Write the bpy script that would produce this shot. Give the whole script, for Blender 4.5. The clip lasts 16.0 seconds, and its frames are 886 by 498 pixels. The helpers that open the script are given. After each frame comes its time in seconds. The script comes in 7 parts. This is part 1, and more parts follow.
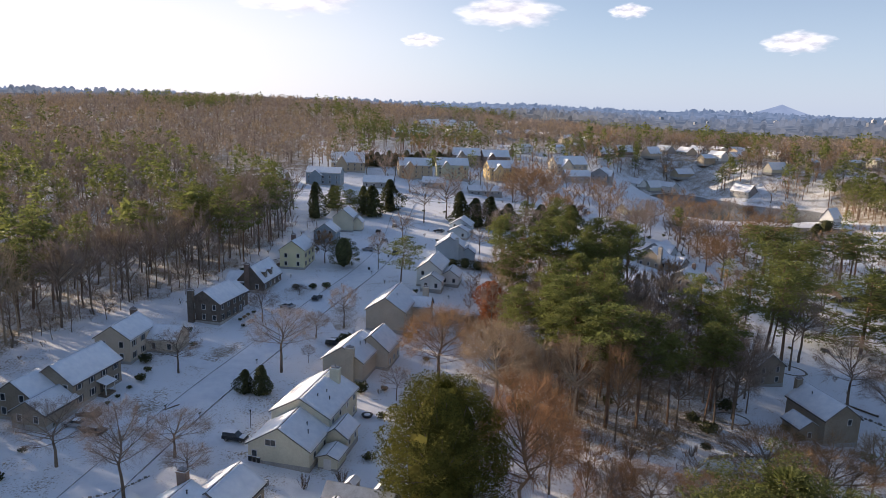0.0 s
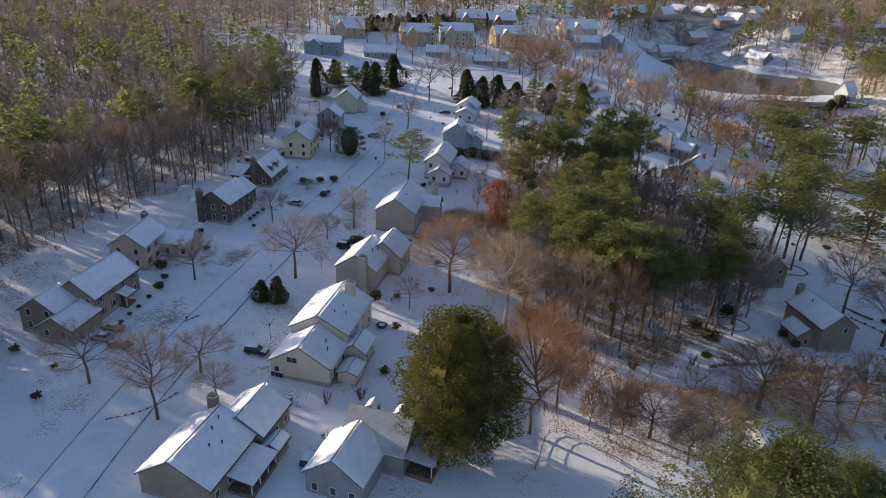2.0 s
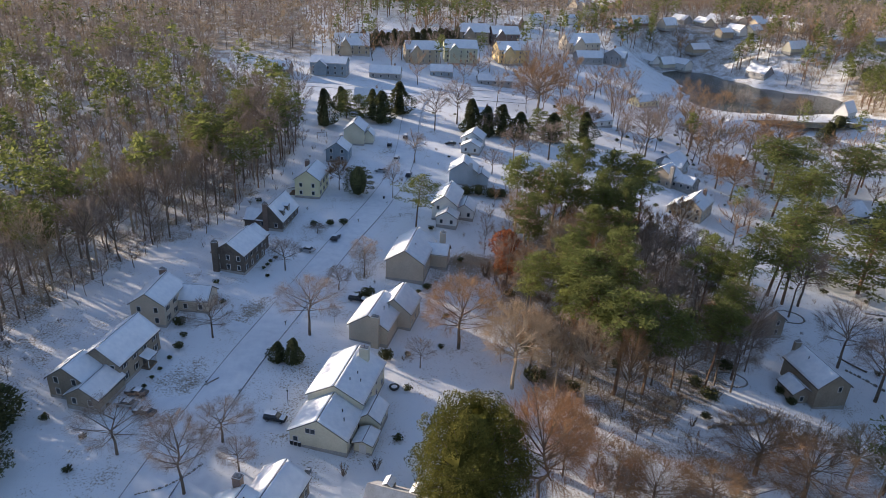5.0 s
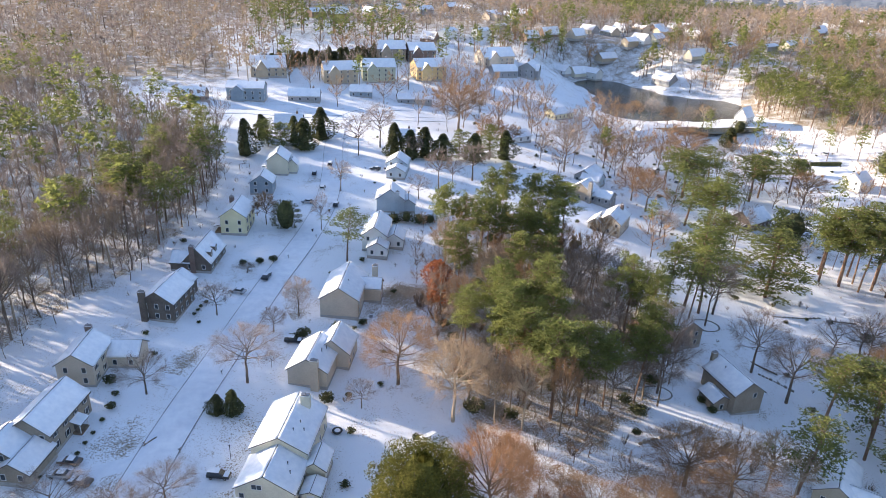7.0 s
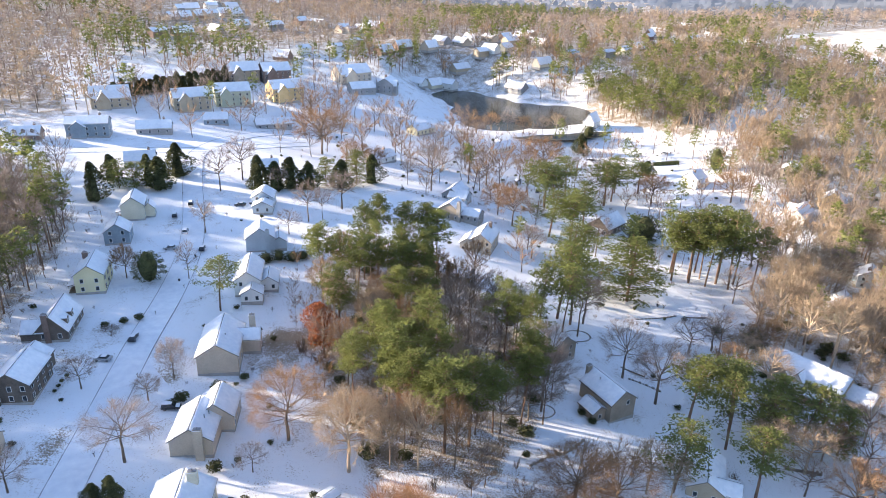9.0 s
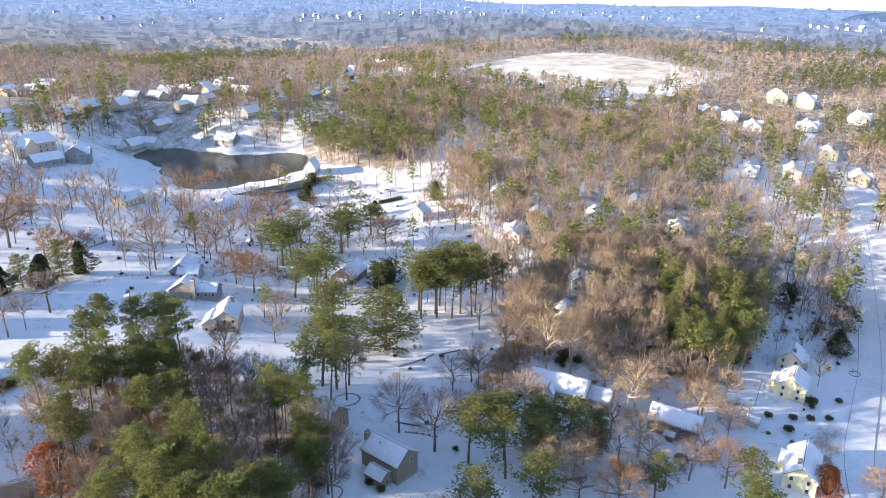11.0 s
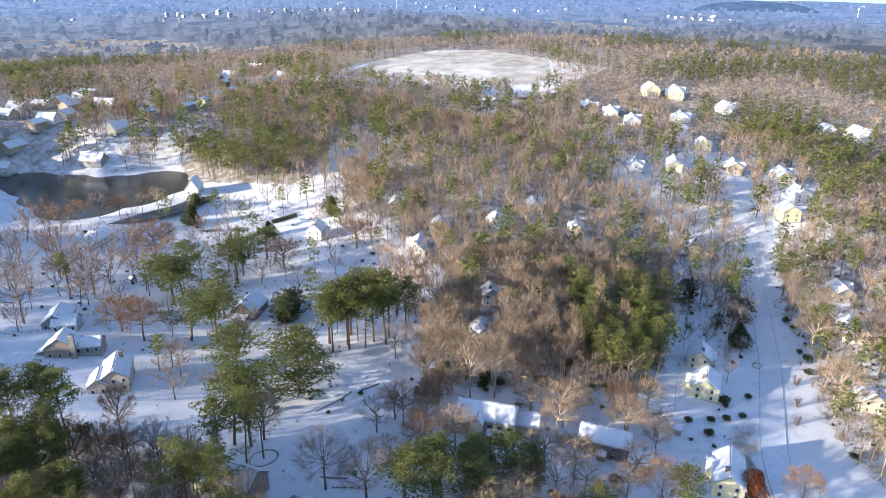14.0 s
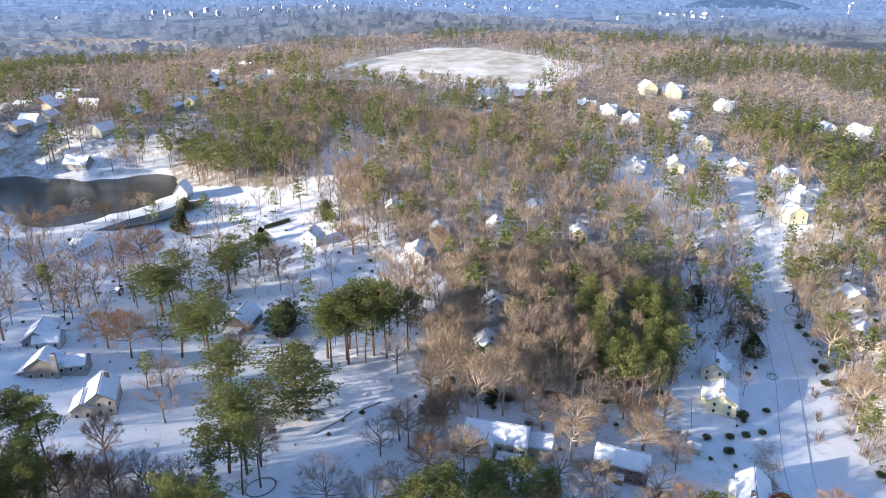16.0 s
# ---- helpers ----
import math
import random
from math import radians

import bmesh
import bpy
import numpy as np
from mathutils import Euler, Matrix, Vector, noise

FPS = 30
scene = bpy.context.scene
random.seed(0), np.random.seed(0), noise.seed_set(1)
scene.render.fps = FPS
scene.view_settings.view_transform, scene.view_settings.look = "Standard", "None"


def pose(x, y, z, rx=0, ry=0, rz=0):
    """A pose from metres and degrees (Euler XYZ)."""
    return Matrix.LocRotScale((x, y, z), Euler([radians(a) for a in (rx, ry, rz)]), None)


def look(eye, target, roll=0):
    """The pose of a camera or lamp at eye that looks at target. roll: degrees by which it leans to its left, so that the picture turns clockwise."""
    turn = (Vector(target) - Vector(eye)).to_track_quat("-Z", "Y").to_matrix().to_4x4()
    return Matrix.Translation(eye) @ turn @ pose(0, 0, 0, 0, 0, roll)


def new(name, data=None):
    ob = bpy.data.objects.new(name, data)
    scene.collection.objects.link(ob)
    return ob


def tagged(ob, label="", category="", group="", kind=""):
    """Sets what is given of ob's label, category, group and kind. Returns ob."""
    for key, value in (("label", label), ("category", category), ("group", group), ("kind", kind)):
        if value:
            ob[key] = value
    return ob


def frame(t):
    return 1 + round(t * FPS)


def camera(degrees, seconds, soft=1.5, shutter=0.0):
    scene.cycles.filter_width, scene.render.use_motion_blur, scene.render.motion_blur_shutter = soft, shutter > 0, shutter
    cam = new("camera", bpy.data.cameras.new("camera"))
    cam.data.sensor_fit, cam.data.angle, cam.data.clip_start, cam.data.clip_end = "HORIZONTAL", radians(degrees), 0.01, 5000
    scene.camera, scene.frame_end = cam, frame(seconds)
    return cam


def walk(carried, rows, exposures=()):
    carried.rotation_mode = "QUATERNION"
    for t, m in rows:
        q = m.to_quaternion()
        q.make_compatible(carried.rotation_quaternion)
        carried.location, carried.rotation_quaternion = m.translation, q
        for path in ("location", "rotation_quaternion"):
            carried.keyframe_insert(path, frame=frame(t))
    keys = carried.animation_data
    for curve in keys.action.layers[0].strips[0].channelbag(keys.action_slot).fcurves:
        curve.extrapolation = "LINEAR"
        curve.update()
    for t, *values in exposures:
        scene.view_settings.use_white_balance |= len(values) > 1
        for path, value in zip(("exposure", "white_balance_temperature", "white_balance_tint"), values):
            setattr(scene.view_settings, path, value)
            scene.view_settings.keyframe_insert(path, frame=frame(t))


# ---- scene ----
cam = camera(65.9, 16.0, soft=0.7)
PATH = [
    (0, (0.00, 0.00, 70.00), (-0.00, 97.88, 49.53), 1.89),
    (0.5, (-1.28, 1.36, 72.81), (-0.83, 97.91, 46.78), 2.07),
    (1, (-2.23, 2.51, 75.77), (-1.51, 97.44, 44.35), 2.20),
    (1.5, (-3.02, 3.49, 78.82), (-2.12, 96.56, 42.25), 2.34),
    (2, (-3.67, 4.50, 81.89), (-2.58, 95.79, 41.07), 2.50),
    (2.5, (-4.41, 5.34, 84.86), (-3.22, 96.38, 43.50), 2.58),
    (3, (-5.23, 5.94, 87.78), (-3.98, 96.90, 46.25), 2.71),
    (3.5, (-5.98, 6.29, 90.56), (-5.12, 97.19, 48.87), 2.85),
    (3.7, (-6.13, 6.29, 91.76), (-5.47, 97.15, 49.99), 2.94),
    (5.8, (-7.98, 6.87, 102.60), (-4.46, 97.37, 60.20), 2.72),
    (6, (-8.27, 6.84, 103.29), (-3.19, 97.30, 60.97), 2.68),
    (6.5, (-8.74, 7.06, 105.38), (-0.93, 97.33, 63.06), 2.62),
    (7, (-8.99, 7.33, 107.88), (3.11, 97.55, 66.48), 2.46),
    (7.5, (-9.37, 7.41, 110.17), (5.98, 97.54, 69.66), 2.41),
    (8, (-9.57, 7.89, 112.50), (10.88, 96.98, 71.96), 2.32),
    (8.5, (-10.09, 9.11, 114.80), (14.66, 97.12, 74.27), 2.25),
    (9, (-10.36, 11.06, 117.25), (20.09, 97.30, 76.81), 2.16),
    (9.5, (-10.38, 13.59, 119.45), (26.62, 98.06, 80.76), 1.94),
    (10, (-11.15, 15.90, 121.24), (35.87, 96.23, 84.70), 1.67),
    (10.2, (-11.20, 16.88, 121.99), (40.09, 94.82, 86.02), 1.55),
    (12.3, (-8.18, 29.33, 130.45), (64.79, 87.68, 94.78), 0.51),
    (12.5, (-7.93, 30.38, 130.99), (65.41, 88.24, 95.31), 0.49),
    (13, (-6.99, 33.05, 131.74), (67.07, 89.94, 95.98), 0.44),
    (13.5, (-5.95, 35.75, 132.17), (68.56, 92.00, 96.32), 0.45),
    (14, (-4.58, 38.42, 132.38), (70.21, 94.23, 96.44), 0.45),
    (14.5, (-3.10, 41.36, 132.37), (71.92, 96.80, 96.36), 0.42),
    (15, (-1.23, 44.25, 132.32), (73.94, 99.41, 96.19), 0.42),
    (15.5, (0.92, 47.22, 132.16), (76.25, 102.13, 95.97), 0.41),
    (16, (3.21, 50.39, 132.01), (78.74, 104.99, 95.74), 0.40),
]
EXPOSURES = [(0, 0.58, 6200, 16), (1, 0.68, 6100, 16), (2.2, 0.54, 5950, 15), (3.7, 0.42, 5900, 14), (6.5, 1.5, 5950, 14), (9, 1.84, 5900, 14), (12.3, 1.36, 5550, 13), (16, 1.24, 5400, 13)]
walk(cam, [(t, look(eye, target, roll)) for t, eye, target, roll in PATH], EXPOSURES)

# ---- world, sun and exposure ----
SUN_LEFT, SUN_UP = 62.0, 15.0          # degrees left of +y, degrees above the horizon
world = bpy.data.worlds.new("winter_sky")
scene.world = world
world.use_nodes = True
wn = world.node_tree
sky = wn.nodes.new("ShaderNodeTexSky")
sky.sky_type, sky.sun_disc = "NISHITA", False
sky.sun_elevation, sky.sun_rotation = radians(SUN_UP), radians(-SUN_LEFT)
sky.air_density, sky.dust_density, sky.ozone_density = 1.0, 0.8, 2.6
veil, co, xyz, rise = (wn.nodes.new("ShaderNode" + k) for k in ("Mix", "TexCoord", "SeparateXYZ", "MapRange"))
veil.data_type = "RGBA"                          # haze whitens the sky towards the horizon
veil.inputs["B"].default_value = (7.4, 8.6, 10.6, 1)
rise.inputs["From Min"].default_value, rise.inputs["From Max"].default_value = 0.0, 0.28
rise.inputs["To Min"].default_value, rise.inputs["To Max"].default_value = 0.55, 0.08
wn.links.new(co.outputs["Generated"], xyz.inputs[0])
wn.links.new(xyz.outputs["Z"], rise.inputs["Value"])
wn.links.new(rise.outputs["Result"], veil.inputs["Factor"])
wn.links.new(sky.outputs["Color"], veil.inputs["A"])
near_sun, bright, glare, low_down, both = (wn.nodes.new("ShaderNode" + k) for k in ("VectorMath", "MapRange", "Mix", "MapRange", "Math"))
near_sun.operation = "DOT_PRODUCT"               # thin cloud glows white towards the sun
near_sun.inputs[1].default_value = (-math.sin(radians(SUN_LEFT)), math.cos(radians(SUN_LEFT)), math.tan(radians(SUN_UP)))
bright.interpolation_type = "SMOOTHSTEP"
bright.inputs["From Min"].default_value, bright.inputs["From Max"].default_value, bright.inputs["To Max"].default_value = 0.30, 0.95, 0.95
low_down.inputs["From Min"].default_value, low_down.inputs["From Max"].default_value = 0.08, 0.30
low_down.inputs["To Min"].default_value, low_down.inputs["To Max"].default_value = 1.0, 0.0
both.operation = "MULTIPLY"
glare.data_type = "RGBA"
glare.inputs["B"].default_value = (10.0, 9.5, 9.2, 1)
wn.links.new(co.outputs["Generated"], near_sun.inputs[0])
wn.links.new(near_sun.outputs["Value"], bright.inputs["Value"])
wn.links.new(xyz.outputs["Z"], low_down.inputs["Value"])
wn.links.new(bright.outputs["Result"], both.inputs[0])
wn.links.new(low_down.outputs["Result"], both.inputs[1])
wn.links.new(both.outputs[0], glare.inputs["Factor"])
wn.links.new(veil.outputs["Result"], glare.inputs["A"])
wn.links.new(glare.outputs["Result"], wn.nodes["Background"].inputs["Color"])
wn.nodes["Background"].inputs["Strength"].default_value = 0.078
sun = new("sun", bpy.data.lights.new("sun", "SUN"))
sun.data.energy, sun.data.angle, sun.data.color = 5.0, radians(0.6), (1.0, 0.80, 0.56)
sun.matrix_world = look((-math.sin(radians(SUN_LEFT)) * 100, math.cos(radians(SUN_LEFT)) * 100, math.tan(radians(SUN_UP)) * 100), (0, 0, 0))


# ---- materials ----
def material(name, low, high, grain=1.0, stain=0.08, rough=0.8, bump=0.2, metal=0.0, vary=0.0, island=0.0, spec=0.3, thin=0.0):
    """Two colours mixed by fine grain and broad stains, with a little relief; vary: brightness by object, island: by loose piece; thin: light let through a leaf."""
    m = bpy.data.materials.new(name)
    m.use_nodes = True
    nt = m.node_tree
    b = nt.nodes["Principled BSDF"]
    b.inputs["Roughness"].default_value, b.inputs["Metallic"].default_value = rough, metal
    b.inputs["Specular IOR Level"].default_value = spec
    co = nt.nodes.new("ShaderNodeTexCoord")
    fine, broad = nt.nodes.new("ShaderNodeTexNoise"), nt.nodes.new("ShaderNodeTexNoise")
    for n, s, d in ((fine, grain, 5.0), (broad, stain, 3.0)):
        n.inputs["Scale"].default_value, n.inputs["Detail"].default_value = s, d
        nt.links.new(co.outputs["Object"], n.inputs["Vector"])
    both = nt.nodes.new("ShaderNodeMath")
    both.operation = "ADD"
    nt.links.new(fine.outputs["Fac"], both.inputs[0])
    nt.links.new(broad.outputs["Fac"], both.inputs[1])
    ramp = nt.nodes.new("ShaderNodeMapRange")
    ramp.inputs["From Min"].default_value, ramp.inputs["From Max"].default_value = 0.7, 1.3
    nt.links.new(both.outputs[0], ramp.inputs["Value"])
    mix = nt.nodes.new("ShaderNodeMix")
    mix.data_type = "RGBA"
    mix.inputs["A"].default_value, mix.inputs["B"].default_value = (*low, 1), (*high, 1)
    nt.links.new(ramp.outputs["Result"], mix.inputs["Factor"])
    last = mix.outputs["Result"]
    for amount, node, socket in ((vary, "ShaderNodeObjectInfo", "Random"), (island, "ShaderNodeNewGeometry", "Random Per Island")):
        if amount:
            info, span, hsv = nt.nodes.new(node), nt.nodes.new("ShaderNodeMapRange"), nt.nodes.new("ShaderNodeHueSaturation")
            span.inputs["To Min"].default_value, span.inputs["To Max"].default_value = 1 - amount, 1 + amount
            nt.links.new(info.outputs[socket], span.inputs["Value"])
            nt.links.new(span.outputs["Result"], hsv.inputs["Value"])
            nt.links.new(last, hsv.inputs["Color"])
            last = hsv.outputs["Color"]
    nt.links.new(last, b.inputs["Base Color"])
    if thin:
        through_, both_, out = nt.nodes.new("ShaderNodeBsdfTranslucent"), nt.nodes.new("ShaderNodeMixShader"), nt.nodes["Material Output"]
        nt.links.new(last, through_.inputs["Color"])
        both_.inputs["Fac"].default_value = thin
        nt.links.new(b.outputs[0], both_.inputs[1])
        nt.links.new(through_.outputs[0], both_.inputs[2])
        nt.links.new(both_.outputs[0], out.inputs["Surface"])
    if bump:
        bp = nt.nodes.new("ShaderNodeBump")
        bp.inputs["Strength"].default_value, bp.inputs["Distance"].default_value = bump, 0.05
        nt.links.new(fine.outputs["Fac"], bp.inputs["Height"])
        nt.links.new(bp.outputs["Normal"], b.inputs["Normal"])
    return m


def siding(name, low, high, course=0.2):
    """Painted lap boards: a material as above with a saw-tooth relief in z."""
    m = material(name, low, high, grain=3.0, stain=0.3, rough=0.7, bump=0.0)
    nt = m.node_tree
    co, wave, bp = nt.nodes.new("ShaderNodeTexCoord"), nt.nodes.new("ShaderNodeTexWave"), nt.nodes.new("ShaderNodeBump")
    wave.wave_type, wave.bands_direction, wave.wave_profile = "BANDS", "Z", "SAW"
    wave.inputs["Scale"].default_value = 0.314 / course
    nt.links.new(co.outputs["Object"], wave.inputs["Vector"])
    nt.links.new(wave.outputs["Fac"], bp.inputs["Height"])
    bp.inputs["Strength"].default_value, bp.inputs["Distance"].default_value = 0.6, 0.03
    nt.links.new(bp.outputs["Normal"], nt.nodes["Principled BSDF"].inputs["Normal"])
    return m


def ground_material():
    """Snow over lawn and leaf litter. The attribute 'litter' says how thin the snow lies (woods floor, worn lawns)."""
    m = bpy.data.materials.new("snowy_ground")
    m.use_nodes = True
    nt = m.node_tree
    b = nt.nodes["Principled BSDF"]
    b.inputs["Roughness"].default_value = 0.75
    b.inputs["Specular IOR Level"].default_value = 0.2
    co, at = nt.nodes.new("ShaderNodeTexCoord"), nt.nodes.new("ShaderNodeAttribute")
    at.attribute_name = "litter"

    def noise_at(scale, detail=5.0, rough=0.6):
        n = nt.nodes.new("ShaderNodeTexNoise")
        n.inputs["Scale"].default_value, n.inputs["Detail"].default_value, n.inputs["Roughness"].default_value = scale, detail, rough
        nt.links.new(co.outputs["Object"], n.inputs["Vector"])
        return n.outputs["Fac"]

    def maths(op, a, c):
        n = nt.nodes.new("ShaderNodeMath")
        n.operation = op
        for k, v in enumerate((a, c)):
            if isinstance(v, (int, float)):
                n.inputs[k].default_value = v
            else:
                nt.links.new(v, n.inputs[k])
        return n.outputs[0]

    def mixed(f, a, c):
        n = nt.nodes.new("ShaderNodeMix")
        n.data_type = "RGBA"
        for key, v in (("A", a), ("B", c)):
            if isinstance(v, tuple):
                n.inputs[key].default_value = (*v, 1)
            else:
                nt.links.new(v, n.inputs[key])
        nt.links.new(f, n.inputs["Factor"])
        return n.outputs["Result"]

    fine, mid, broad, patch = noise_at(2.6), noise_at(0.45), noise_at(0.035, 3.0), noise_at(0.16, 4.0)
    snow = mixed(broad, (0.80, 0.83, 0.88), (0.90, 0.91, 0.93))
    snow = mixed(maths("MULTIPLY", mid, 0.25), snow, (0.66, 0.69, 0.74))
    litter = mixed(mid, (0.15, 0.105, 0.07), (0.30, 0.21, 0.135))
    grass = mixed(fine, (0.20, 0.17, 0.12), (0.36, 0.31, 0.22))
    bare = mixed(patch, litter, grass)
    # cover: the thinner the snow, the more of the ground shows through its grain
    thin = maths("ADD", maths("MULTIPLY", maths("SUBTRACT", fine, 0.5), 2.0), maths("MULTIPLY", maths("SUBTRACT", patch, 0.5), 1.2))
    thin = maths("ADD", thin, maths("SUBTRACT", at.outputs["Fac"], 0.62))
    edge = nt.nodes.new("ShaderNodeMapRange")
    edge.inputs["From Min"].default_value, edge.inputs["From Max"].default_value = -0.14, 0.24
    nt.links.new(thin, edge.inputs["Value"])
    nt.links.new(mixed(edge.outputs["Result"], snow, bare), b.inputs["Base Color"])
    bp = nt.nodes.new("ShaderNodeBump")
    bp.inputs["Strength"].default_value, bp.inputs["Distance"].default_value = 0.5, 0.25
    nt.links.new(maths("ADD", mid, maths("MULTIPLY", fine, 0.3)), bp.inputs["Height"])
    nt.links.new(bp.outputs["Normal"], b.inputs["Normal"])
    return m


SNOW = material("snow", (0.80, 0.82, 0.86), (0.92, 0.93, 0.95), 1.2, 0.12, 0.7, 0.4)
ROOF_SNOW = material("roof_snow", (0.76, 0.79, 0.84), (0.93, 0.94, 0.96), 0.9, 0.25, 0.7, 0.5, vary=0.04)
ROAD_SNOW = material("packed_snow", (0.70, 0.73, 0.79), (0.88, 0.90, 0.93), 0.5, 0.06, 0.6, 0.35)
GROUND = ground_material()
CONCRETE = material("concrete", (0.30, 0.29, 0.27), (0.45, 0.44, 0.41), 4.0, 0.5, 0.9, 0.3)
SHINGLE = material("shingle", (0.10, 0.095, 0.09), (0.19, 0.18, 0.17), 6.0, 0.5, 0.9, 0.5)
GREY_SHINGLE = material("frosted_shingle", (0.34, 0.33, 0.32), (0.62, 0.62, 0.62), 7.0, 0.5, 0.9, 0.5)
TRIM = material("white_trim", (0.62, 0.61, 0.58), (0.78, 0.77, 0.74), 3.0, 0.4, 0.6, 0.1)
DARK_TRIM = material("dark_trim", (0.05, 0.045, 0.04), (0.10, 0.09, 0.08), 3.0, 0.4, 0.6, 0.1)
SHUTTER = material("shutter", (0.02, 0.022, 0.025), (0.05, 0.05, 0.055), 3.0, 0.4, 0.6, 0.1)
GLASS = material("window_glass", (0.02, 0.025, 0.03), (0.05, 0.06, 0.07), 0.7, 0.2, 0.08, 0.0, spec=0.8)
BRICK = material("brick", (0.15, 0.105, 0.085), (0.27, 0.20, 0.165), 7.0, 0.5, 0.9, 0.4)
STONE = material("stone", (0.16, 0.15, 0.13), (0.34, 0.32, 0.29), 2.0, 0.4, 0.9, 0.5, vary=0.25)
METAL = material("metal", (0.22, 0.22, 0.23), (0.36, 0.36, 0.37), 4.0, 0.5, 0.4, 0.1, metal=0.8)
BLACK = material("black_plastic", (0.015, 0.015, 0.016), (0.04, 0.04, 0.042), 4.0, 0.5, 0.5, 0.1)
TIMBER = material("weathered_timber", (0.14, 0.10, 0.07), (0.28, 0.22, 0.16), 3.0, 0.6, 0.9, 0.4)
BARK = material("bark", (0.10, 0.075, 0.055), (0.24, 0.19, 0.145), 2.0, 0.4, 0.95, 0.6, vary=0.2)
PALE_BARK = material("pale_bark", (0.28, 0.225, 0.165), (0.52, 0.43, 0.32), 2.0, 0.4, 0.95, 0.5, vary=0.15)
PINE_BARK = material("pine_bark", (0.10, 0.065, 0.045), (0.27, 0.17, 0.11), 2.0, 0.4, 0.95, 0.6, vary=0.15)
TWIG = material("twigs", (0.20, 0.16, 0.135), (0.39, 0.32, 0.27), 0.6, 0.15, 0.95, 0.0, vary=0.22, island=0.25, thin=0.2)
TAN_TWIG = material("tan_twigs", (0.24, 0.18, 0.12), (0.46, 0.355, 0.24), 0.6, 0.15, 0.95, 0.0, vary=0.22, island=0.25, thin=0.2)
RUSSET_TWIG = material("russet_twigs", (0.22, 0.135, 0.075), (0.42, 0.27, 0.145), 0.6, 0.15, 0.95, 0.0, vary=0.2, island=0.25, thin=0.25)
RUST_TWIG = material("rust_twigs", (0.25, 0.14, 0.075), (0.45, 0.255, 0.13), 0.6, 0.15, 0.95, 0.0, vary=0.15, island=0.25, thin=0.2)
RED_LEAF = material("red_leaves", (0.20, 0.07, 0.03), (0.38, 0.14, 0.055), 0.6, 0.2, 0.8, 0.0, vary=0.1, island=0.3, thin=0.35)
NEEDLE = material("pine_needles", (0.085, 0.105, 0.03), (0.25, 0.265, 0.08), 0.5, 0.12, 0.7, 0.0, vary=0.22, island=0.25, thin=0.48)
CEDAR = material("cedar_leaves", (0.05, 0.06, 0.027), (0.14, 0.145, 0.058), 0.5, 0.12, 0.75, 0.0, vary=0.2, island=0.35, thin=0.35)
BROADLEAF = material("evergreen_leaves", (0.06, 0.068, 0.015), (0.23, 0.21, 0.05), 0.6, 0.15, 0.8, 0.0, vary=0.1, island=0.4, spec=0.1, thin=0.38)
BRUSH = material("dry_brush", (0.10, 0.07, 0.04), (0.22, 0.15, 0.085), 0.6, 0.15, 0.95, 0.0, vary=0.2, island=0.25, thin=0.2)
KERB = material("snowy_kerb", (0.10, 0.10, 0.10), (0.55, 0.56, 0.58), 0.5, 0.10, 0.9, 0.3)
WATER = material("pond_water", (0.05, 0.05, 0.038), (0.085, 0.078, 0.055), 0.05, 0.02, 0.18, 0.05, spec=0.22)
STUCCO = material("pale_stucco", (0.30, 0.31, 0.33), (0.46, 0.47, 0.48), 0.5, 0.05, 0.8, 0.1, vary=0.2)
FIELD = material("frosted_field", (0.36, 0.32, 0.24), (0.80, 0.78, 0.75), 0.06, 0.014, 0.9, 0.2)


# ---- mesh helpers ----
class Shape:
    """Vertices and faces gathered for one mesh."""

    def __init__(self):
        self.v, self.f = [], []

    def add(self, verts, faces):
        n = len(self.v)
        self.v += [tuple(p) for p in verts]
        self.f += [tuple(n + i for i in f) for f in faces]
        return self

    def box(self, x0, y0, z0, x1, y1, z1, m=None):
        p = [(x, y, z) for z in (z0, z1) for y in (y0, y1) for x in (x0, x1)]
        if m is not None:
            p = [m @ Vector(q) for q in p]
        return self.add(p, [(0, 2, 3, 1), (4, 5, 7, 6), (0, 1, 5, 4), (2, 6, 7, 3), (0, 4, 6, 2), (1, 3, 7, 5)])

    def tube(self, p0, p1, r0, r1, sides=6, caps=True):
        p0, p1 = Vector(p0), Vector(p1)
        w = (p1 - p0).normalized()
        a = w.orthogonal().normalized()
        b = w.cross(a)
        ring = [(math.cos(k * 2 * math.pi / sides), math.sin(k * 2 * math.pi / sides)) for k in range(sides)]
        vs = [p0 + (a * c + b * s) * r0 for c, s in ring] + [p1 + (a * c + b * s) * r1 for c, s in ring]
        fs = [(k, (k + 1) % sides, sides + (k + 1) % sides, sides + k) for k in range(sides)]
        return self.add(vs, fs + ([tuple(range(sides - 1, -1, -1)), tuple(range(sides, 2 * sides))] if caps else []))

    def mesh(self, name, mat, smooth=False):
        me = bpy.data.meshes.new(name)
        me.from_pydata(self.v, [], self.f)
        me.materials.append(mat)
        if smooth:
            me.polygons.foreach_set("use_smooth", [True] * len(me.polygons))
        me.update()
        return me


def piece(name, shape, mat, parent=None, label="", m=None, smooth=False):
    """One mesh object, under its thing where a parent is given."""
    data = shape if isinstance(shape, bpy.types.Mesh) else shape.mesh(name, mat, smooth)
    ob = new(name, data)
    if parent is not None:
        ob.parent = parent
    if m is not None:
        ob.matrix_basis = m
    return tagged(ob, label)


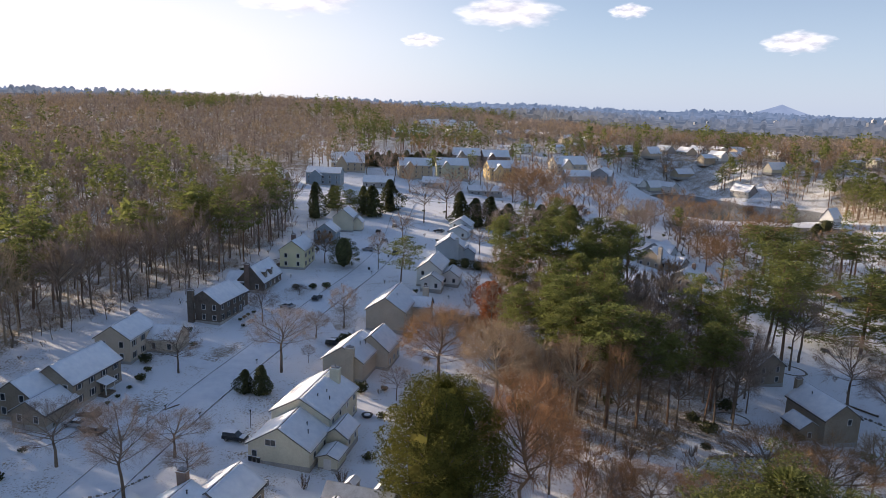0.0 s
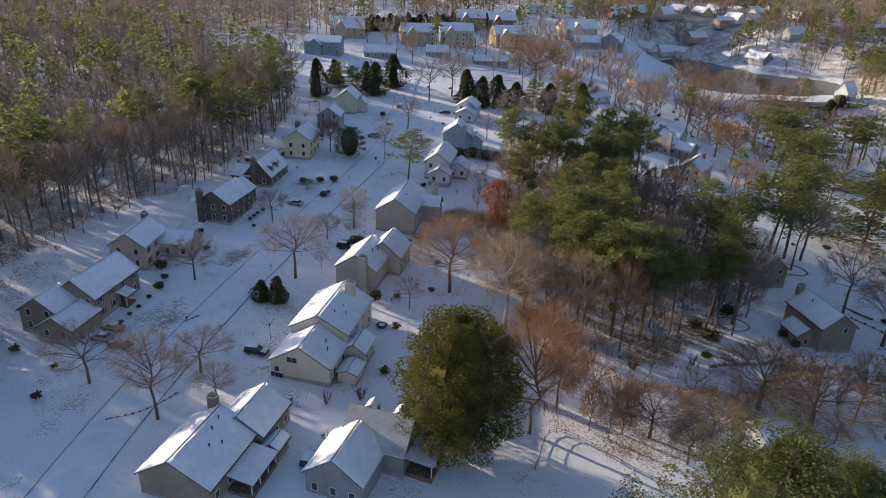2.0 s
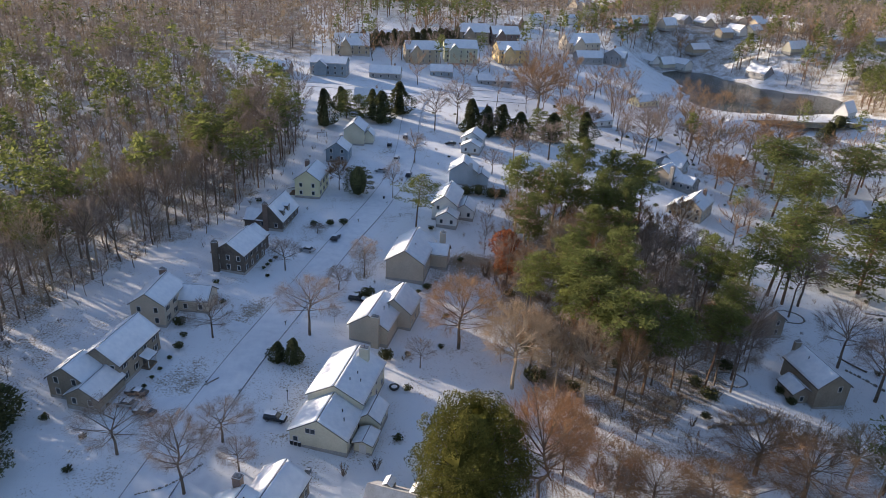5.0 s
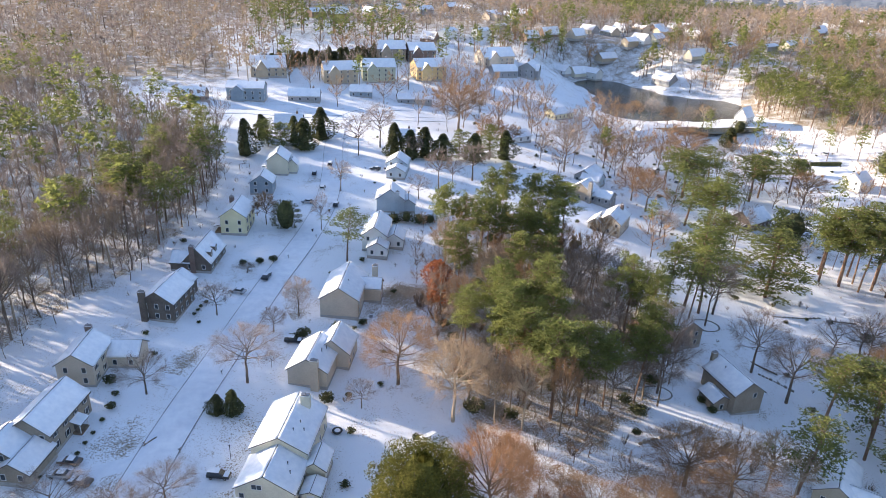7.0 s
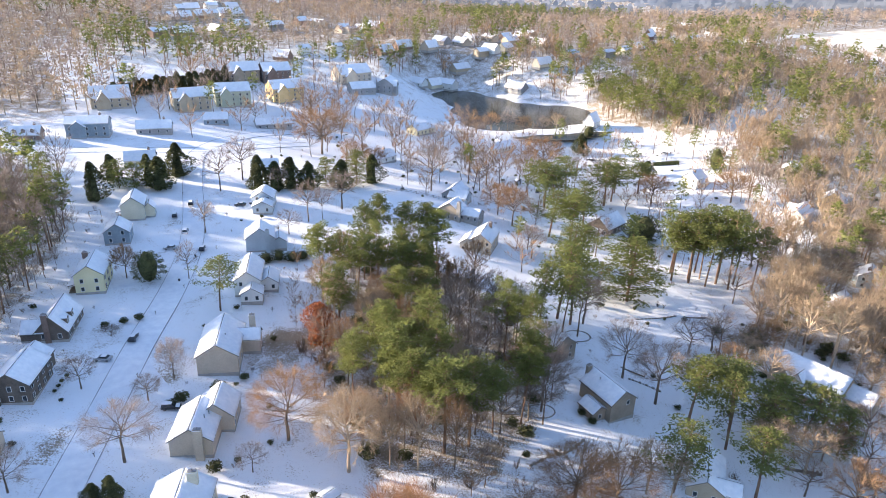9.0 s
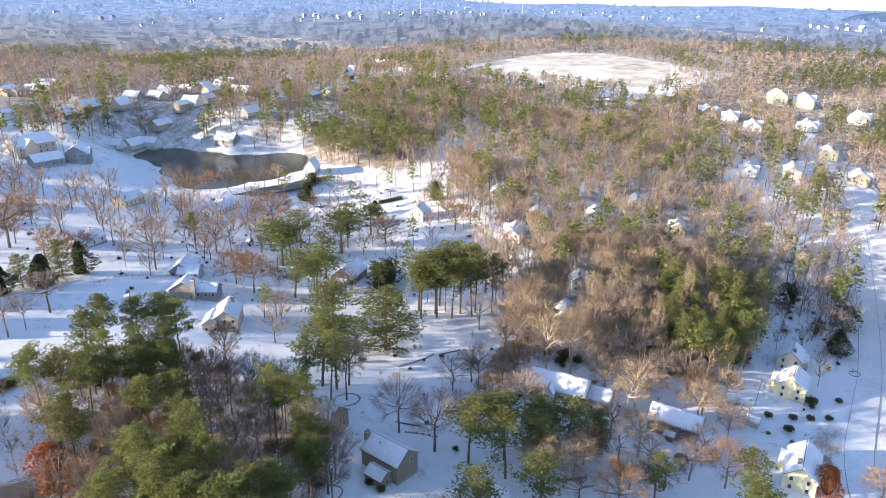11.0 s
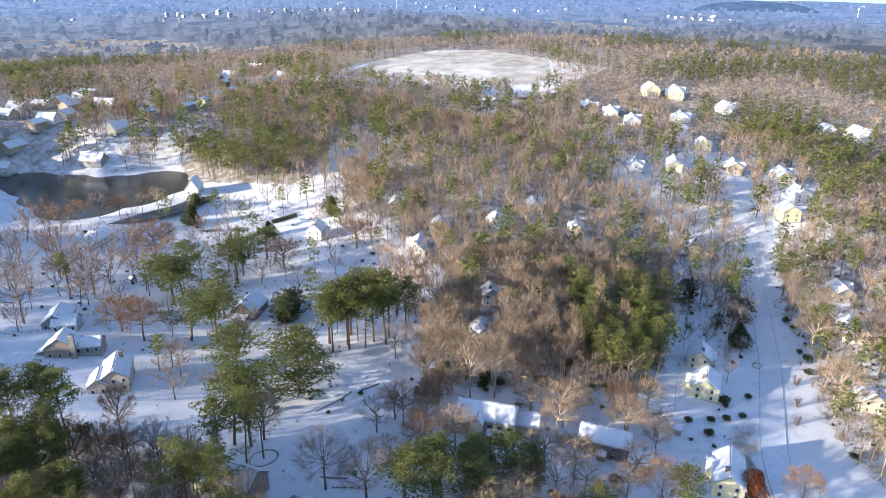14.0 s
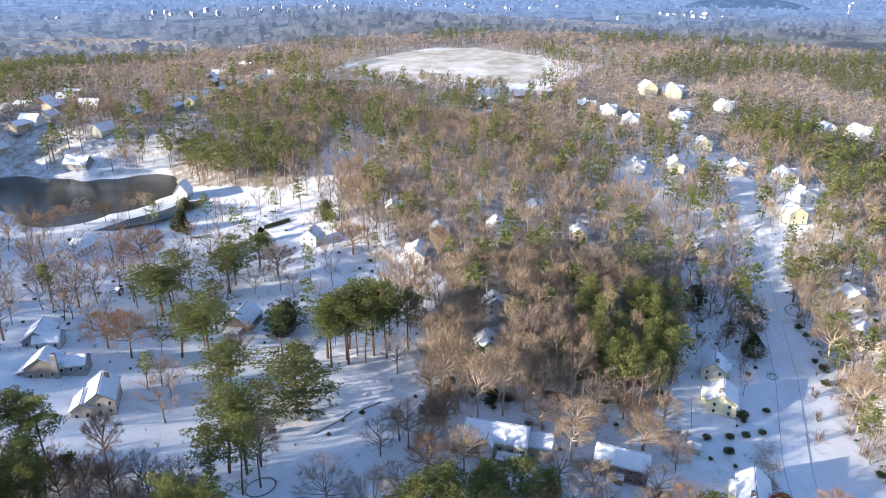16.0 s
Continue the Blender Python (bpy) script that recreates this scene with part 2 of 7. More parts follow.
def thing(name, label, category, x=0.0, y=0.0, z=0.0, turn=0.0, group="", scale=1.0):
    ob = new(name)
    ob.empty_display_size = 0.1
    ob.matrix_basis = pose(x, y, z, 0, 0, turn) @ Matrix.Scale(scale, 4)
    return tagged(ob, label, category, group)


# ---- the lie of the land ----
NEAR = [(x, y) for y in (20, 120, 220, 320, 420) for x in (-140, -40, 60, 160, 260, 360, 460)]
FAR = [(x, y) for y in (-250, 150, 550, 950) for x in (-600, -200, 200, 600, 1000)]
SWELL = [55.5, 1.1, 2.2, 5.1, 0.2, -3, 4.3, 10, 3, 1.6, -3.7, -2.4, 2.9, -15.5, 6.9, -1.7, 1.2, 3.5, -7.5, 6.1, -7.3, 4.9, -0.3, 1, 2.9, -3.8, -11.8, 10.8, -3.1, 1.7, 1.8, -7.2, -6.6, -11.7, 3.1, -9.3, -23.6, -32.8, -8.8, -62.8, -3.8, 14.6, -14.8, -9, -26.8, 9.8, -16.8, -7.6, -2.6, 15.4, -2.7, 1, 18.2, -13.3, -26.8, 7.6]
POND = [(184, 456, 26), (212, 456, 26), (236, 462, 24), (216, 484, 32), (190, 488, 28), (196, 518, 28), (188, 550, 22), (250, 480, 20)]
POND_LEVEL = 4.0


def land(x, y):
    """Height of the ground: broad swells, far hills, and the hollow of the pond."""
    x, y = np.asarray(x, float), np.asarray(y, float)
    z = np.full(np.broadcast(x, y).shape, SWELL[0])
    for k, (a, b) in enumerate(NEAR):
        z = z + SWELL[1 + k] * np.exp(-((x - a) ** 2 + (y - b) ** 2) / (2 * 85.0**2))
    for k, (a, b) in enumerate(FAR):
        z = z + SWELL[1 + len(NEAR) + k] * np.exp(-((x - a) ** 2 + (y - b) ** 2) / (2 * 330.0**2))
    r = np.hypot(x, y)
    z = z + np.clip((r - 700) / 900, 0, 1) * (9 * np.sin(x / 410 + 1) * np.cos(y / 530) + 5 * np.sin(x / 190 - y / 240))
    d = np.min([np.hypot(x - a, y - b) - c for a, b, c in POND], 0)
    w = np.clip(1 - d / 45, 0, 1)
    w = w * w * (3 - 2 * w)
    z = z * (1 - w) + (POND_LEVEL + 0.9) * w
    w = np.clip(0.5 - d / 7, 0, 1)
    return z * (1 - w) + (POND_LEVEL - 1.2) * w


def height(x, y):
    return float(land(x, y))


def inside(x, y, ring):
    """Whether points lie in a polygon."""
    x, y = np.asarray(x, float), np.asarray(y, float)
    odd = np.zeros(x.shape, bool)
    for (x0, y0), (x1, y1) in zip(ring, ring[1:] + ring[:1]):
        if y0 != y1:
            odd ^= ((y0 > y) != (y1 > y)) & (x < (x1 - x0) * (y - y0) / (y1 - y0) + x0)
    return odd


LEFT_WOODS = [(-92, 60), (-90, 112), (-102, 135), (-98, 160), (-88, 184), (-75, 200), (-67, 236), (-64, 275), (-72, 330), (-115, 360), (-150, 420), (-420, 480), (-420, 60)]
GROVE = [(18, 130), (45, 126), (66, 142), (78, 165), (78, 195), (73, 222), (45, 238), (20, 216), (15, 190), (12, 160)]
RIGHT_WOODS = [(163, 173), (183, 148), (201, 129), (218, 105), (270, 118), (323, 135), (380, 153), (430, 195), (453, 239), (471, 276), (503, 347), (469, 383), (386, 376), (334, 363), (300, 350), (290, 312), (275, 275), (250, 225), (212, 200), (183, 190)]
EAST_WOODS = [(216, 34), (248, 55), (299, 64), (338, 84), (403, 104), (453, 100), (560, 72), (640, 60), (640, -80), (218, -20)]
POND_WOODS = [(252, 455), (292, 384), (317, 392), (384, 430), (350, 520), (300, 525)]
STREET_A = [(-61, -20), (-60, 40), (-57, 80), (-54, 105), (-49, 134), (-43.5, 158), (-36, 190), (-27, 222), (-21.5, 250), (-20, 280), (-20, 320), (-16, 360), (8, 390), (50, 410)]
STREET_B = [(120, 20), (165, 42), (206, 60), (245, 70), (282, 79), (340, 97), (410, 123), (470, 150), (530, 185), (600, 230), (680, 250)]
STREET_D = [(-110, 355), (-70, 362), (-16, 362), (40, 380)]


def along(path, step=2.0):
    """Points every step metres on a smoothed line, with the way across."""
    p = [Vector(q) for q in path]
    p = [p[0] * 2 - p[1], *p, p[-1] * 2 - p[-2]]
    out = []
    for a, b, c, d in zip(p, p[1:], p[2:], p[3:]):
        n = max(2, int((c - b).length / step))
        for k in range(n):
            t = k / n
            out.append(0.5 * (2 * b + (c - a) * t + (2 * a - 5 * b + 4 * c - d) * t * t + (3 * b - a - 3 * c + d) * t**3))
    out.append(p[-2])
    ways = [(out[min(k + 1, len(out) - 1)] - out[max(k - 1, 0)]).normalized() for k in range(len(out))]
    return [(q, Vector((w.y, -w.x))) for q, w in zip(out, ways)]


def gap_to(path, x, y):
    """Distance of points from a line."""
    best = np.full(np.shape(x), 1e9)
    for (x0, y0), (x1, y1) in zip(path, path[1:]):
        ax, ay = x1 - x0, y1 - y0
        t = np.clip(((x - x0) * ax + (y - y0) * ay) / (ax * ax + ay * ay), 0, 1)
        best = np.minimum(best, np.hypot(x - x0 - t * ax, y - y0 - t * ay))
    return best


def spread(lo, hi, step, reach):
    a = list(np.arange(lo, hi + 0.1, step))
    for sign, end in ((-1, lo), (1, hi)):
        s, q = step, end
        side = []
        while abs(q) < reach:
            s *= 1.07
            q += sign * s
            side.append(q)
        a = side[::-1] + a if sign < 0 else a + side
    return np.array(a)


def build_ground():
    gx, gy = spread(-130, 440, 4.0, 4700), spread(60, 440, 4.0, 4700)
    X, Y = np.meshgrid(gx, gy)
    Z = land(X, Y)
    bump = np.array([noise.noise((a / 9, b / 9, 0)) for a, b in zip(X.ravel(), Y.ravel())]).reshape(X.shape)
    streets = np.minimum(gap_to(STREET_A, X, Y), np.minimum(gap_to(STREET_B, X, Y), gap_to(STREET_D, X, Y)))
    Z = Z + 0.18 * bump * np.clip((streets - 8) / 6, 0, 1)
    litter = 0.30 + 0.22 * np.array([noise.noise((a / 26, b / 26, 7)) for a, b in zip(X.ravel(), Y.ravel())]).reshape(X.shape)
    for ring, much in ((LEFT_WOODS, 0.66), (GROVE, 0.78), (RIGHT_WOODS, 0.74), (EAST_WOODS, 0.66), (POND_WOODS, 0.8)):
        litter = np.where(inside(X, Y, ring), much, litter)
    # near-slope patches (y 104 to 118): litter, also darkened in place of shade
    for cx, cy, rx, ry, much in ((-58, 126, 5, 12, 0.66), (-51, 153, 4.5, 10, 0.7), (-29, 184, 8, 11, 0.66), (6, 188, 12, 6, 0.9), (0, 183, 10, 10, 0.66), (-34, 120, 5, 9, 0.5), (-44, 200, 6, 8, 0.55), (120, 300, 30, 14, 0.45), (150, 330, 26, 14, 0.45), (180, 240, 20, 12, 0.45), (380, 120, 50, 14, 0.5), (430, 130, 30, 16, 0.5), (62, 112, 18, 9, 0.68), (46, 118, 30, 7, 0.62), (214, 72, 14, 5, 0.7), (206, 64, 14, 6, 0.78), (60, 330, 30, 16, 0.4), (140, 240, 18, 10, 0.42), (34, 104, 18, 9, 0.64)):
        q = ((X - cx) / rx) ** 2 + ((Y - cy) / ry) ** 2
        litter = np.maximum(litter, much * np.clip(1.6 - q, 0, 1))
    far = np.clip((np.hypot(X, Y) - 420) / 250, 0, 1)
    litter = np.maximum(litter, 0.84 * far * ~((X > 520) & (Y > 390) & (Y < 640) & (X < 800)))
    west = np.clip((np.hypot(X, Y) - 365) / 90, 0, 1) * (X < -75 - 0.25 * (Y - 400))
    litter = np.maximum(litter, 0.84 * west)
    litter = np.where(streets < 5.5, np.minimum(litter, 0.3), litter)
    me = bpy.data.meshes.new("ground")
    w, h = len(gx), len(gy)
    idx = np.arange(w * h).reshape(h, w)
    faces = np.stack([idx[:-1, :-1], idx[:-1, 1:], idx[1:, 1:], idx[1:, :-1]], -1).reshape(-1, 4)
    me.from_pydata(np.stack([X, Y, Z], -1).reshape(-1, 3).tolist(), [], faces.tolist())
    me.attributes.new("litter", "FLOAT", "POINT").data.foreach_set("value", litter.ravel().astype(np.float32))
    me.materials.append(GROUND)
    me.polygons.foreach_set("use_smooth", [True] * len(me.polygons))
    tagged(new("ground", me), "snow-covered rolling ground with lawns and leaf litter", "ground", kind="structure")


def ribbon(name, path, half, lift, mat, label, category, step=2.0):
    s = Shape()
    pts = along(path, step)
    for q, w in pts:
        for k in (-1, -0.5, 0, 0.5, 1):
            p = q + w * half * k
            s.v.append((p.x, p.y, height(p.x, p.y) + lift + 0.03 * (1 - abs(k))))
    for a in range(len(pts) - 1):
        for k in range(4):
            s.f.append((5 * a + k, 5 * a + k + 1, 5 * a + k + 6, 5 * a + k + 5))
    return tagged(piece(name, s, mat, smooth=True), label, category, kind="structure")


def kerb(path, offset, label):
    s = Shape()
    pts = along(path, 2.0)
    prof = ((-0.14, -0.1), (-0.13, 0.17), (0.0, 0.18), (0.04, -0.1))
    side = 1 if offset > 0 else -1
    for q, w in pts:
        for a, b in prof:
            p = q + w * (offset - side * a * -1)
            s.v.append((p.x, p.y, height(p.x, p.y) + b))
    for a in range(len(pts) - 1):
        for k in range(3):
            f = (4 * a + k, 4 * a + k + 1, 4 * a + k + 5, 4 * a + k + 4)
            s.f.append(f if side > 0 else f[::-1])
    tagged(piece("kerb", s, KERB), label, "kerb", kind="structure")


build_ground()
for name, path, half in (("road", STREET_A, 4.0), ("road", STREET_B, 4.2), ("road", STREET_D, 3.5)):
    ribbon(name, path, half, 0.10, ROAD_SNOW, "residential street under packed snow", "road")
    for off in (-half - 0.1, half + 0.1):
        kerb(path, off, "concrete kerb edging the snowy street")
for path in ([(-44, 118), (-31, 113)], [(-54, 122), (-66, 117)], [(-44, 145), (-66, 152)], [(-36, 188), (-25, 163)], [(-39, 184), (-55, 182)], [(-26, 232), (-45, 227)], [(-16, 240), (-6, 236)], [(-16, 284), (3, 284)], [(-53, 104), (-40, 97)]):
    ribbon("driveway", path, 1.9, 0.06, ROAD_SNOW, "short driveway under trodden snow", "driveway")

FIELD_RING = [(556, 610), (640, 640), (735, 655), (825, 590), (800, 470), (700, 410), (650, 415), (600, 500)]


def build_field():
    xs, ys = np.arange(550, 835, 6.0), np.arange(400, 665, 6.0)
    s, at = Shape(), {}
    for j, y in enumerate(ys):
        for i, x in enumerate(xs):
            if inside(x, y, FIELD_RING):
                at[i, j] = len(s.v)
                s.v.append((x, y, height(x, y) + 0.35 + 0.2 * noise.noise((x / 30, y / 30, 2))))
    for i, j in at:
        q = [(i, j), (i + 1, j), (i + 1, j + 1), (i, j + 1)]
        if all(p in at for p in q):
            s.f.append(tuple(at[p] for p in q))
    tagged(piece("field", s, FIELD, smooth=True), "pale frosted field with thin snow", "field", kind="structure")


build_field()
pond = Shape()
ring = [(213 + 75 * math.cos(a), 492 + 92 * math.sin(a), POND_LEVEL) for a in np.linspace(0, 2 * math.pi, 49)[:-1]]
pond.add(ring, [tuple(range(48))])
tagged(piece("water", pond, WATER), "still dark green pond between snowy banks", "pond", kind="structure")


# ---- trees ----
def bare_tree(seed, wide=0.34, low=0.25, limbs=12, boughs=5, twigs=1500, fine_w=0.02, stout=0.17, leader=0.62, limb=0.085):
    """Trunk with limbs, and a rounded crown of boughs and twigs, of a leafless tree 10 m high. wide, low: the crown's half width and foot in heights. Returns two shapes."""
    rnd = random.Random(seed)
    wood, fine = Shape(), Shape()
    lowest = low * 10
    mid, tall = Vector((0, 0, (lowest + 10) / 2)), (10 - lowest) / 2
    bulge = [(Vector((rnd.gauss(0, 1), rnd.gauss(0, 1), rnd.gauss(0, 0.7))).normalized(), rnd.uniform(-0.28, 0.16)) for _ in range(9)]

    def rim(way, share):
        k = share * (1 + sum(a * max(0.0, way.dot(d)) ** 6 for d, a in bulge))
        return mid + Vector((way.x * wide * 10 * k, way.y * wide * 10 * k, way.z * tall * k))

    def sliver(p, way, length, w):
        c = way.orthogonal().normalized()
        a = rnd.uniform(0, 3.14)
        c = (c * math.cos(a) + way.cross(c) * math.sin(a)) * w
        fine.add((p - c, p + c, p + way * length), ((0, 1, 2),))

    def curve(a, b, c, n):
        return [a * (1 - t) ** 2 + b * 2 * t * (1 - t) + c * t * t for t in (k / n for k in range(n + 1))]

    trunk = [Vector((0, 0, -0.3))]
    for k in range(5):
        trunk.append(Vector((rnd.gauss(0, 0.09) * k * 0.6, rnd.gauss(0, 0.09) * k * 0.6, (k + 1) / 5 * 10 * leader)))
    for k in range(5):
        wood.tube(trunk[k], trunk[k + 1], stout * (1 - k * 0.13), stout * (1 - (k + 1) * 0.13), 7, caps=False)
    sprays = []
    for k in range(limbs):
        z = 1 - 1.35 * (k + 0.5) / limbs
        a = k * 2.399 + rnd.uniform(-0.3, 0.3)
        way = Vector((math.cos(a) * math.sqrt(max(0, 1 - z * z)), math.sin(a) * math.sqrt(max(0, 1 - z * z)), z))
        tip = rim(way, rnd.uniform(0.7, 0.92))
        g = min(4.99, max(1.2, (tip.z * 0.62 + lowest * 0.25) / (10 * leader) * 5 * rnd.uniform(0.85, 1.05)))
        start = trunk[int(g)].lerp(trunk[int(g) + 1], g % 1)
        bend = start.lerp(tip, 0.5) + Vector((0, 0, (0.1 if z > 0.2 else 0.02) * (tip - start).length)) + Vector((way.x, way.y, 0)) * 0.5
        pts = curve(start, bend, tip, 4)
        for m in range(4):
            wood.tube(pts[m], pts[m + 1], limb * (1 - m * 0.21), limb * (1 - (m + 1) * 0.21), 4, caps=False)
        sprays += [(pts[2], pts[3]), (pts[3], pts[4])]
        for m in range(boughs):
            u = rnd.uniform(0.3, 0.95) * 4
            q = pts[int(u)].lerp(pts[int(u) + 1], u % 1)
            w2 = (way + Vector((rnd.gauss(0, 0.55), rnd.gauss(0, 0.55), rnd.gauss(0.1, 0.45)))).normalized()
            e = q.lerp(rim(w2, rnd.uniform(0.78, 0.98)), rnd.uniform(0.55, 0.95))
            h = q.lerp(e, 0.5) + Vector((rnd.gauss(0, 0.12), rnd.gauss(0, 0.12), 0.12))
            wood.tube(q, e, 0.3 * limb, 0.1 * limb, 3, caps=False)
            sprays += [(q, h), (h, e), (h, e)]
    for _ in range(twigs):
        p, e = rnd.choice(sprays)
        q = p.lerp(e, rnd.uniform(0.1, 1.05))
        out = (q - mid).normalized()
        w = ((e - p).normalized() * 0.7 + out * 0.5 + Vector((rnd.gauss(0, 0.5), rnd.gauss(0, 0.5), rnd.gauss(0.22, 0.45)))).normalized()
        q = q + w * rnd.uniform(0, 0.35)
        sliver(q, w, rnd.uniform(0.55, 1.25), fine_w * rnd.uniform(0.6, 1.2))
    top = float(np.percentile([v[2] for v in fine.v], 99.5))
    for s in (wood, fine):
        s.v = [(x * 10 / top, y * 10 / top, z * 10 / top) for x, y, z in s.v]
    return wood, fine


def mid_bare(seed, wide=0.3, low=0.3, n=230, limbs=10):
    """Leafless tree of the woods, 10 m high: stem, rising limbs and a brush of twigs, in few faces."""
    rnd = random.Random(seed)
    wood, fine = Shape(), Shape()
    stem = [Vector((0, 0, -0.4))]
    for k in range(4):
        stem.append(stem[-1] + Vector((rnd.gauss(0, 0.14), rnd.gauss(0, 0.14), 2.1)))
        wood.tube(stem[-2], stem[-1], 0.15 * (1 - 0.2 * k), 0.15 * (0.8 - 0.2 * k), 4, caps=False)
    arms = [(stem[3], stem[4])]
    for k in range(limbs):
        t = low + (0.72 - low) * (k + rnd.random()) / limbs
        g = min(3.99, (10 * t + 0.4) / 2.1)
        p = stem[int(g)].lerp(stem[int(g) + 1], g % 1)
        a = k * 2.399 + rnd.uniform(-0.4, 0.4)
        out = 10 * wide * rnd.uniform(0.55, 1.0) * (1.15 - 0.6 * abs(t - 0.45))
        e = Vector((p.x + math.cos(a) * out, p.y + math.sin(a) * out, min(9.6, p.z + rnd.uniform(2.2, 4.4))))
        h = p.lerp(e, 0.45) + Vector((math.cos(a) * 0.25, math.sin(a) * 0.25, -0.15))
        wood.tube(p, h, 0.06, 0.042, 3, caps=False)
        wood.tube(h, e, 0.042, 0.015, 3, caps=False)
        arms += [(p, h), (h, e), (h, e), (h, e)]
    for _ in range(n):
        p, e = rnd.choice(arms)
        q = p.lerp(e, rnd.uniform(0.15, 1.0))
        w = ((e - p).normalized() * 0.6 + Vector((rnd.gauss(0, 0.45), rnd.gauss(0, 0.45), rnd.gauss(0.55, 0.35)))).normalized()
        q = q + Vector((rnd.gauss(0, 0.25), rnd.gauss(0, 0.25), rnd.gauss(0, 0.2)))
        c = w.orthogonal().normalized()
        a = rnd.uniform(0, 3.14)
        c = (c * math.cos(a) + w.cross(c) * math.sin(a)) * rnd.uniform(0.03, 0.06)
        fine.add((q - c, q + c, q + w * rnd.uniform(0.9, 1.9)), ((0, 1, 2),))
    top = float(np.percentile([v[2] for v in fine.v], 99))
    for s in (wood, fine):
        s.v = [(x, y, z * 10 / top) for x, y, z in s.v]
    return wood, fine


def far_bare(seed, wide=0.42, n=46):
    """Leafless crown as seen from far off, 10 m high: broad sprays over a stem, in uneven lobes."""
    rnd = random.Random(seed)
    wood, fine = Shape(), Shape()
    wood.tube((0, 0, -0.5), (0, 0, 6.0), 0.16, 0.1, 4, caps=False)
    lobes = [Vector((rnd.gauss(0, 0.5) * wide * 7, rnd.gauss(0, 0.5) * wide * 7, rnd.uniform(4.2, 7.6))) for _ in range(6)]
    for _ in range(n):
        c = rnd.choice(lobes)
        d = Vector((rnd.gauss(0, 1), rnd.gauss(0, 1), rnd.gauss(0.1, 1))).normalized()
        p = c + Vector((d.x * 1.7, d.y * 1.7, d.z * 1.5)) * rnd.uniform(0.5, 1.0)
        w = (d * 0.7 + Vector((rnd.gauss(0, 0.5), rnd.gauss(0, 0.5), rnd.gauss(0.45, 0.5)))).normalized()
        k = Vector((rnd.gauss(0, 1), rnd.gauss(0, 1), rnd.gauss(0, 1))).normalized() * rnd.uniform(0.16, 0.36)
        fine.add((p - k, p + k, p + w * rnd.uniform(1.0, 2.1)), ((0, 1, 2),))
    return wood, fine


def far_pine(seed, wide=0.27, n=70):
    """Pine as seen from far off, 10 m high."""
    rnd = random.Random(seed)
    wood, green = Shape(), Shape()
    wood.tube((0, 0, -0.5), (0, 0, 7.5), 0.17, 0.1, 4, caps=False)
    for k in range(10):
        a, t = k * 2.4, 0.34 + 0.62 * (k + rnd.random()) / 10
        r = 10 * wide * math.sin(math.pi * min(1, 0.3 + 0.72 * (t - 0.34) / 0.66)) * rnd.uniform(0.35, 0.8)
        clump(green, rnd, (r * math.cos(a), r * math.sin(a), 10 * t), 1.15, 0.75, n // 10, 0.95)
    return wood, green


def core(shape, prof, sides=7):
    """Dim inner mass of a dense crown, as loose triangles. prof: height and radius."""
    for (z0, r0), (z1, r1) in zip(prof, prof[1:]):
        for k in range(sides):
            a, b = k * 2 * math.pi / sides, (k + 1) * 2 * math.pi / sides
            q = [(r0 * math.cos(a), r0 * math.sin(a), z0), (r0 * math.cos(b), r0 * math.sin(b), z0), (r1 * math.cos(b), r1 * math.sin(b), z1), (r1 * math.cos(a), r1 * math.sin(a), z1)]
            shape.add((q[0], q[1], q[2]), ((0, 1, 2),))
            shape.add((q[0], q[2], q[3]), ((0, 1, 2),))


def clump(shape, rnd, c, rx, rz, n, size):
    """Leaves or needle tufts: small triangles about a centre, denser towards the rim."""
    for _ in range(n):
        d = Vector((rnd.gauss(0, 1), rnd.gauss(0, 1), rnd.gauss(0, 1))).normalized() * rnd.uniform(0.55, 1.0)
        p = Vector(c) + Vector((d.x * rx, d.y * rx, d.z * rz))
        a = Vector((rnd.gauss(0, 1), rnd.gauss(0, 1), rnd.gauss(0, 0.6))).normalized() * size * rnd.uniform(0.6, 1.3)
        b = Vector((rnd.gauss(0, 1), rnd.gauss(0, 1), rnd.gauss(0, 0.6))).normalized() * size * rnd.uniform(0.6, 1.3)
        shape.add((p - a * 0.5, p + a * 0.5, p + b), ((0, 1, 2),))


def tuft(shape, rnd, c, rx, rz, n, w):
    """A brush of needles: narrow wedges that spread from a centre, broad at their outer ends."""
    c = Vector(c)
    for _ in range(n):
        d = Vector((rnd.gauss(0, 1), rnd.gauss(0, 1), rnd.gauss(0.15, 0.9))).normalized()
        reach = rnd.uniform(0.75, 1.15)
        tip = c + Vector((d.x * rx, d.y * rx, d.z * rz)) * reach
        p = c.lerp(tip, rnd.uniform(0.5, 0.8))
        k = Vector((rnd.gauss(0, 1), rnd.gauss(0, 1), rnd.gauss(0, 0.7))).normalized() * w * rnd.uniform(0.6, 1.3)
        shape.add((p, tip - k, tip + k), ((0, 1, 2),))


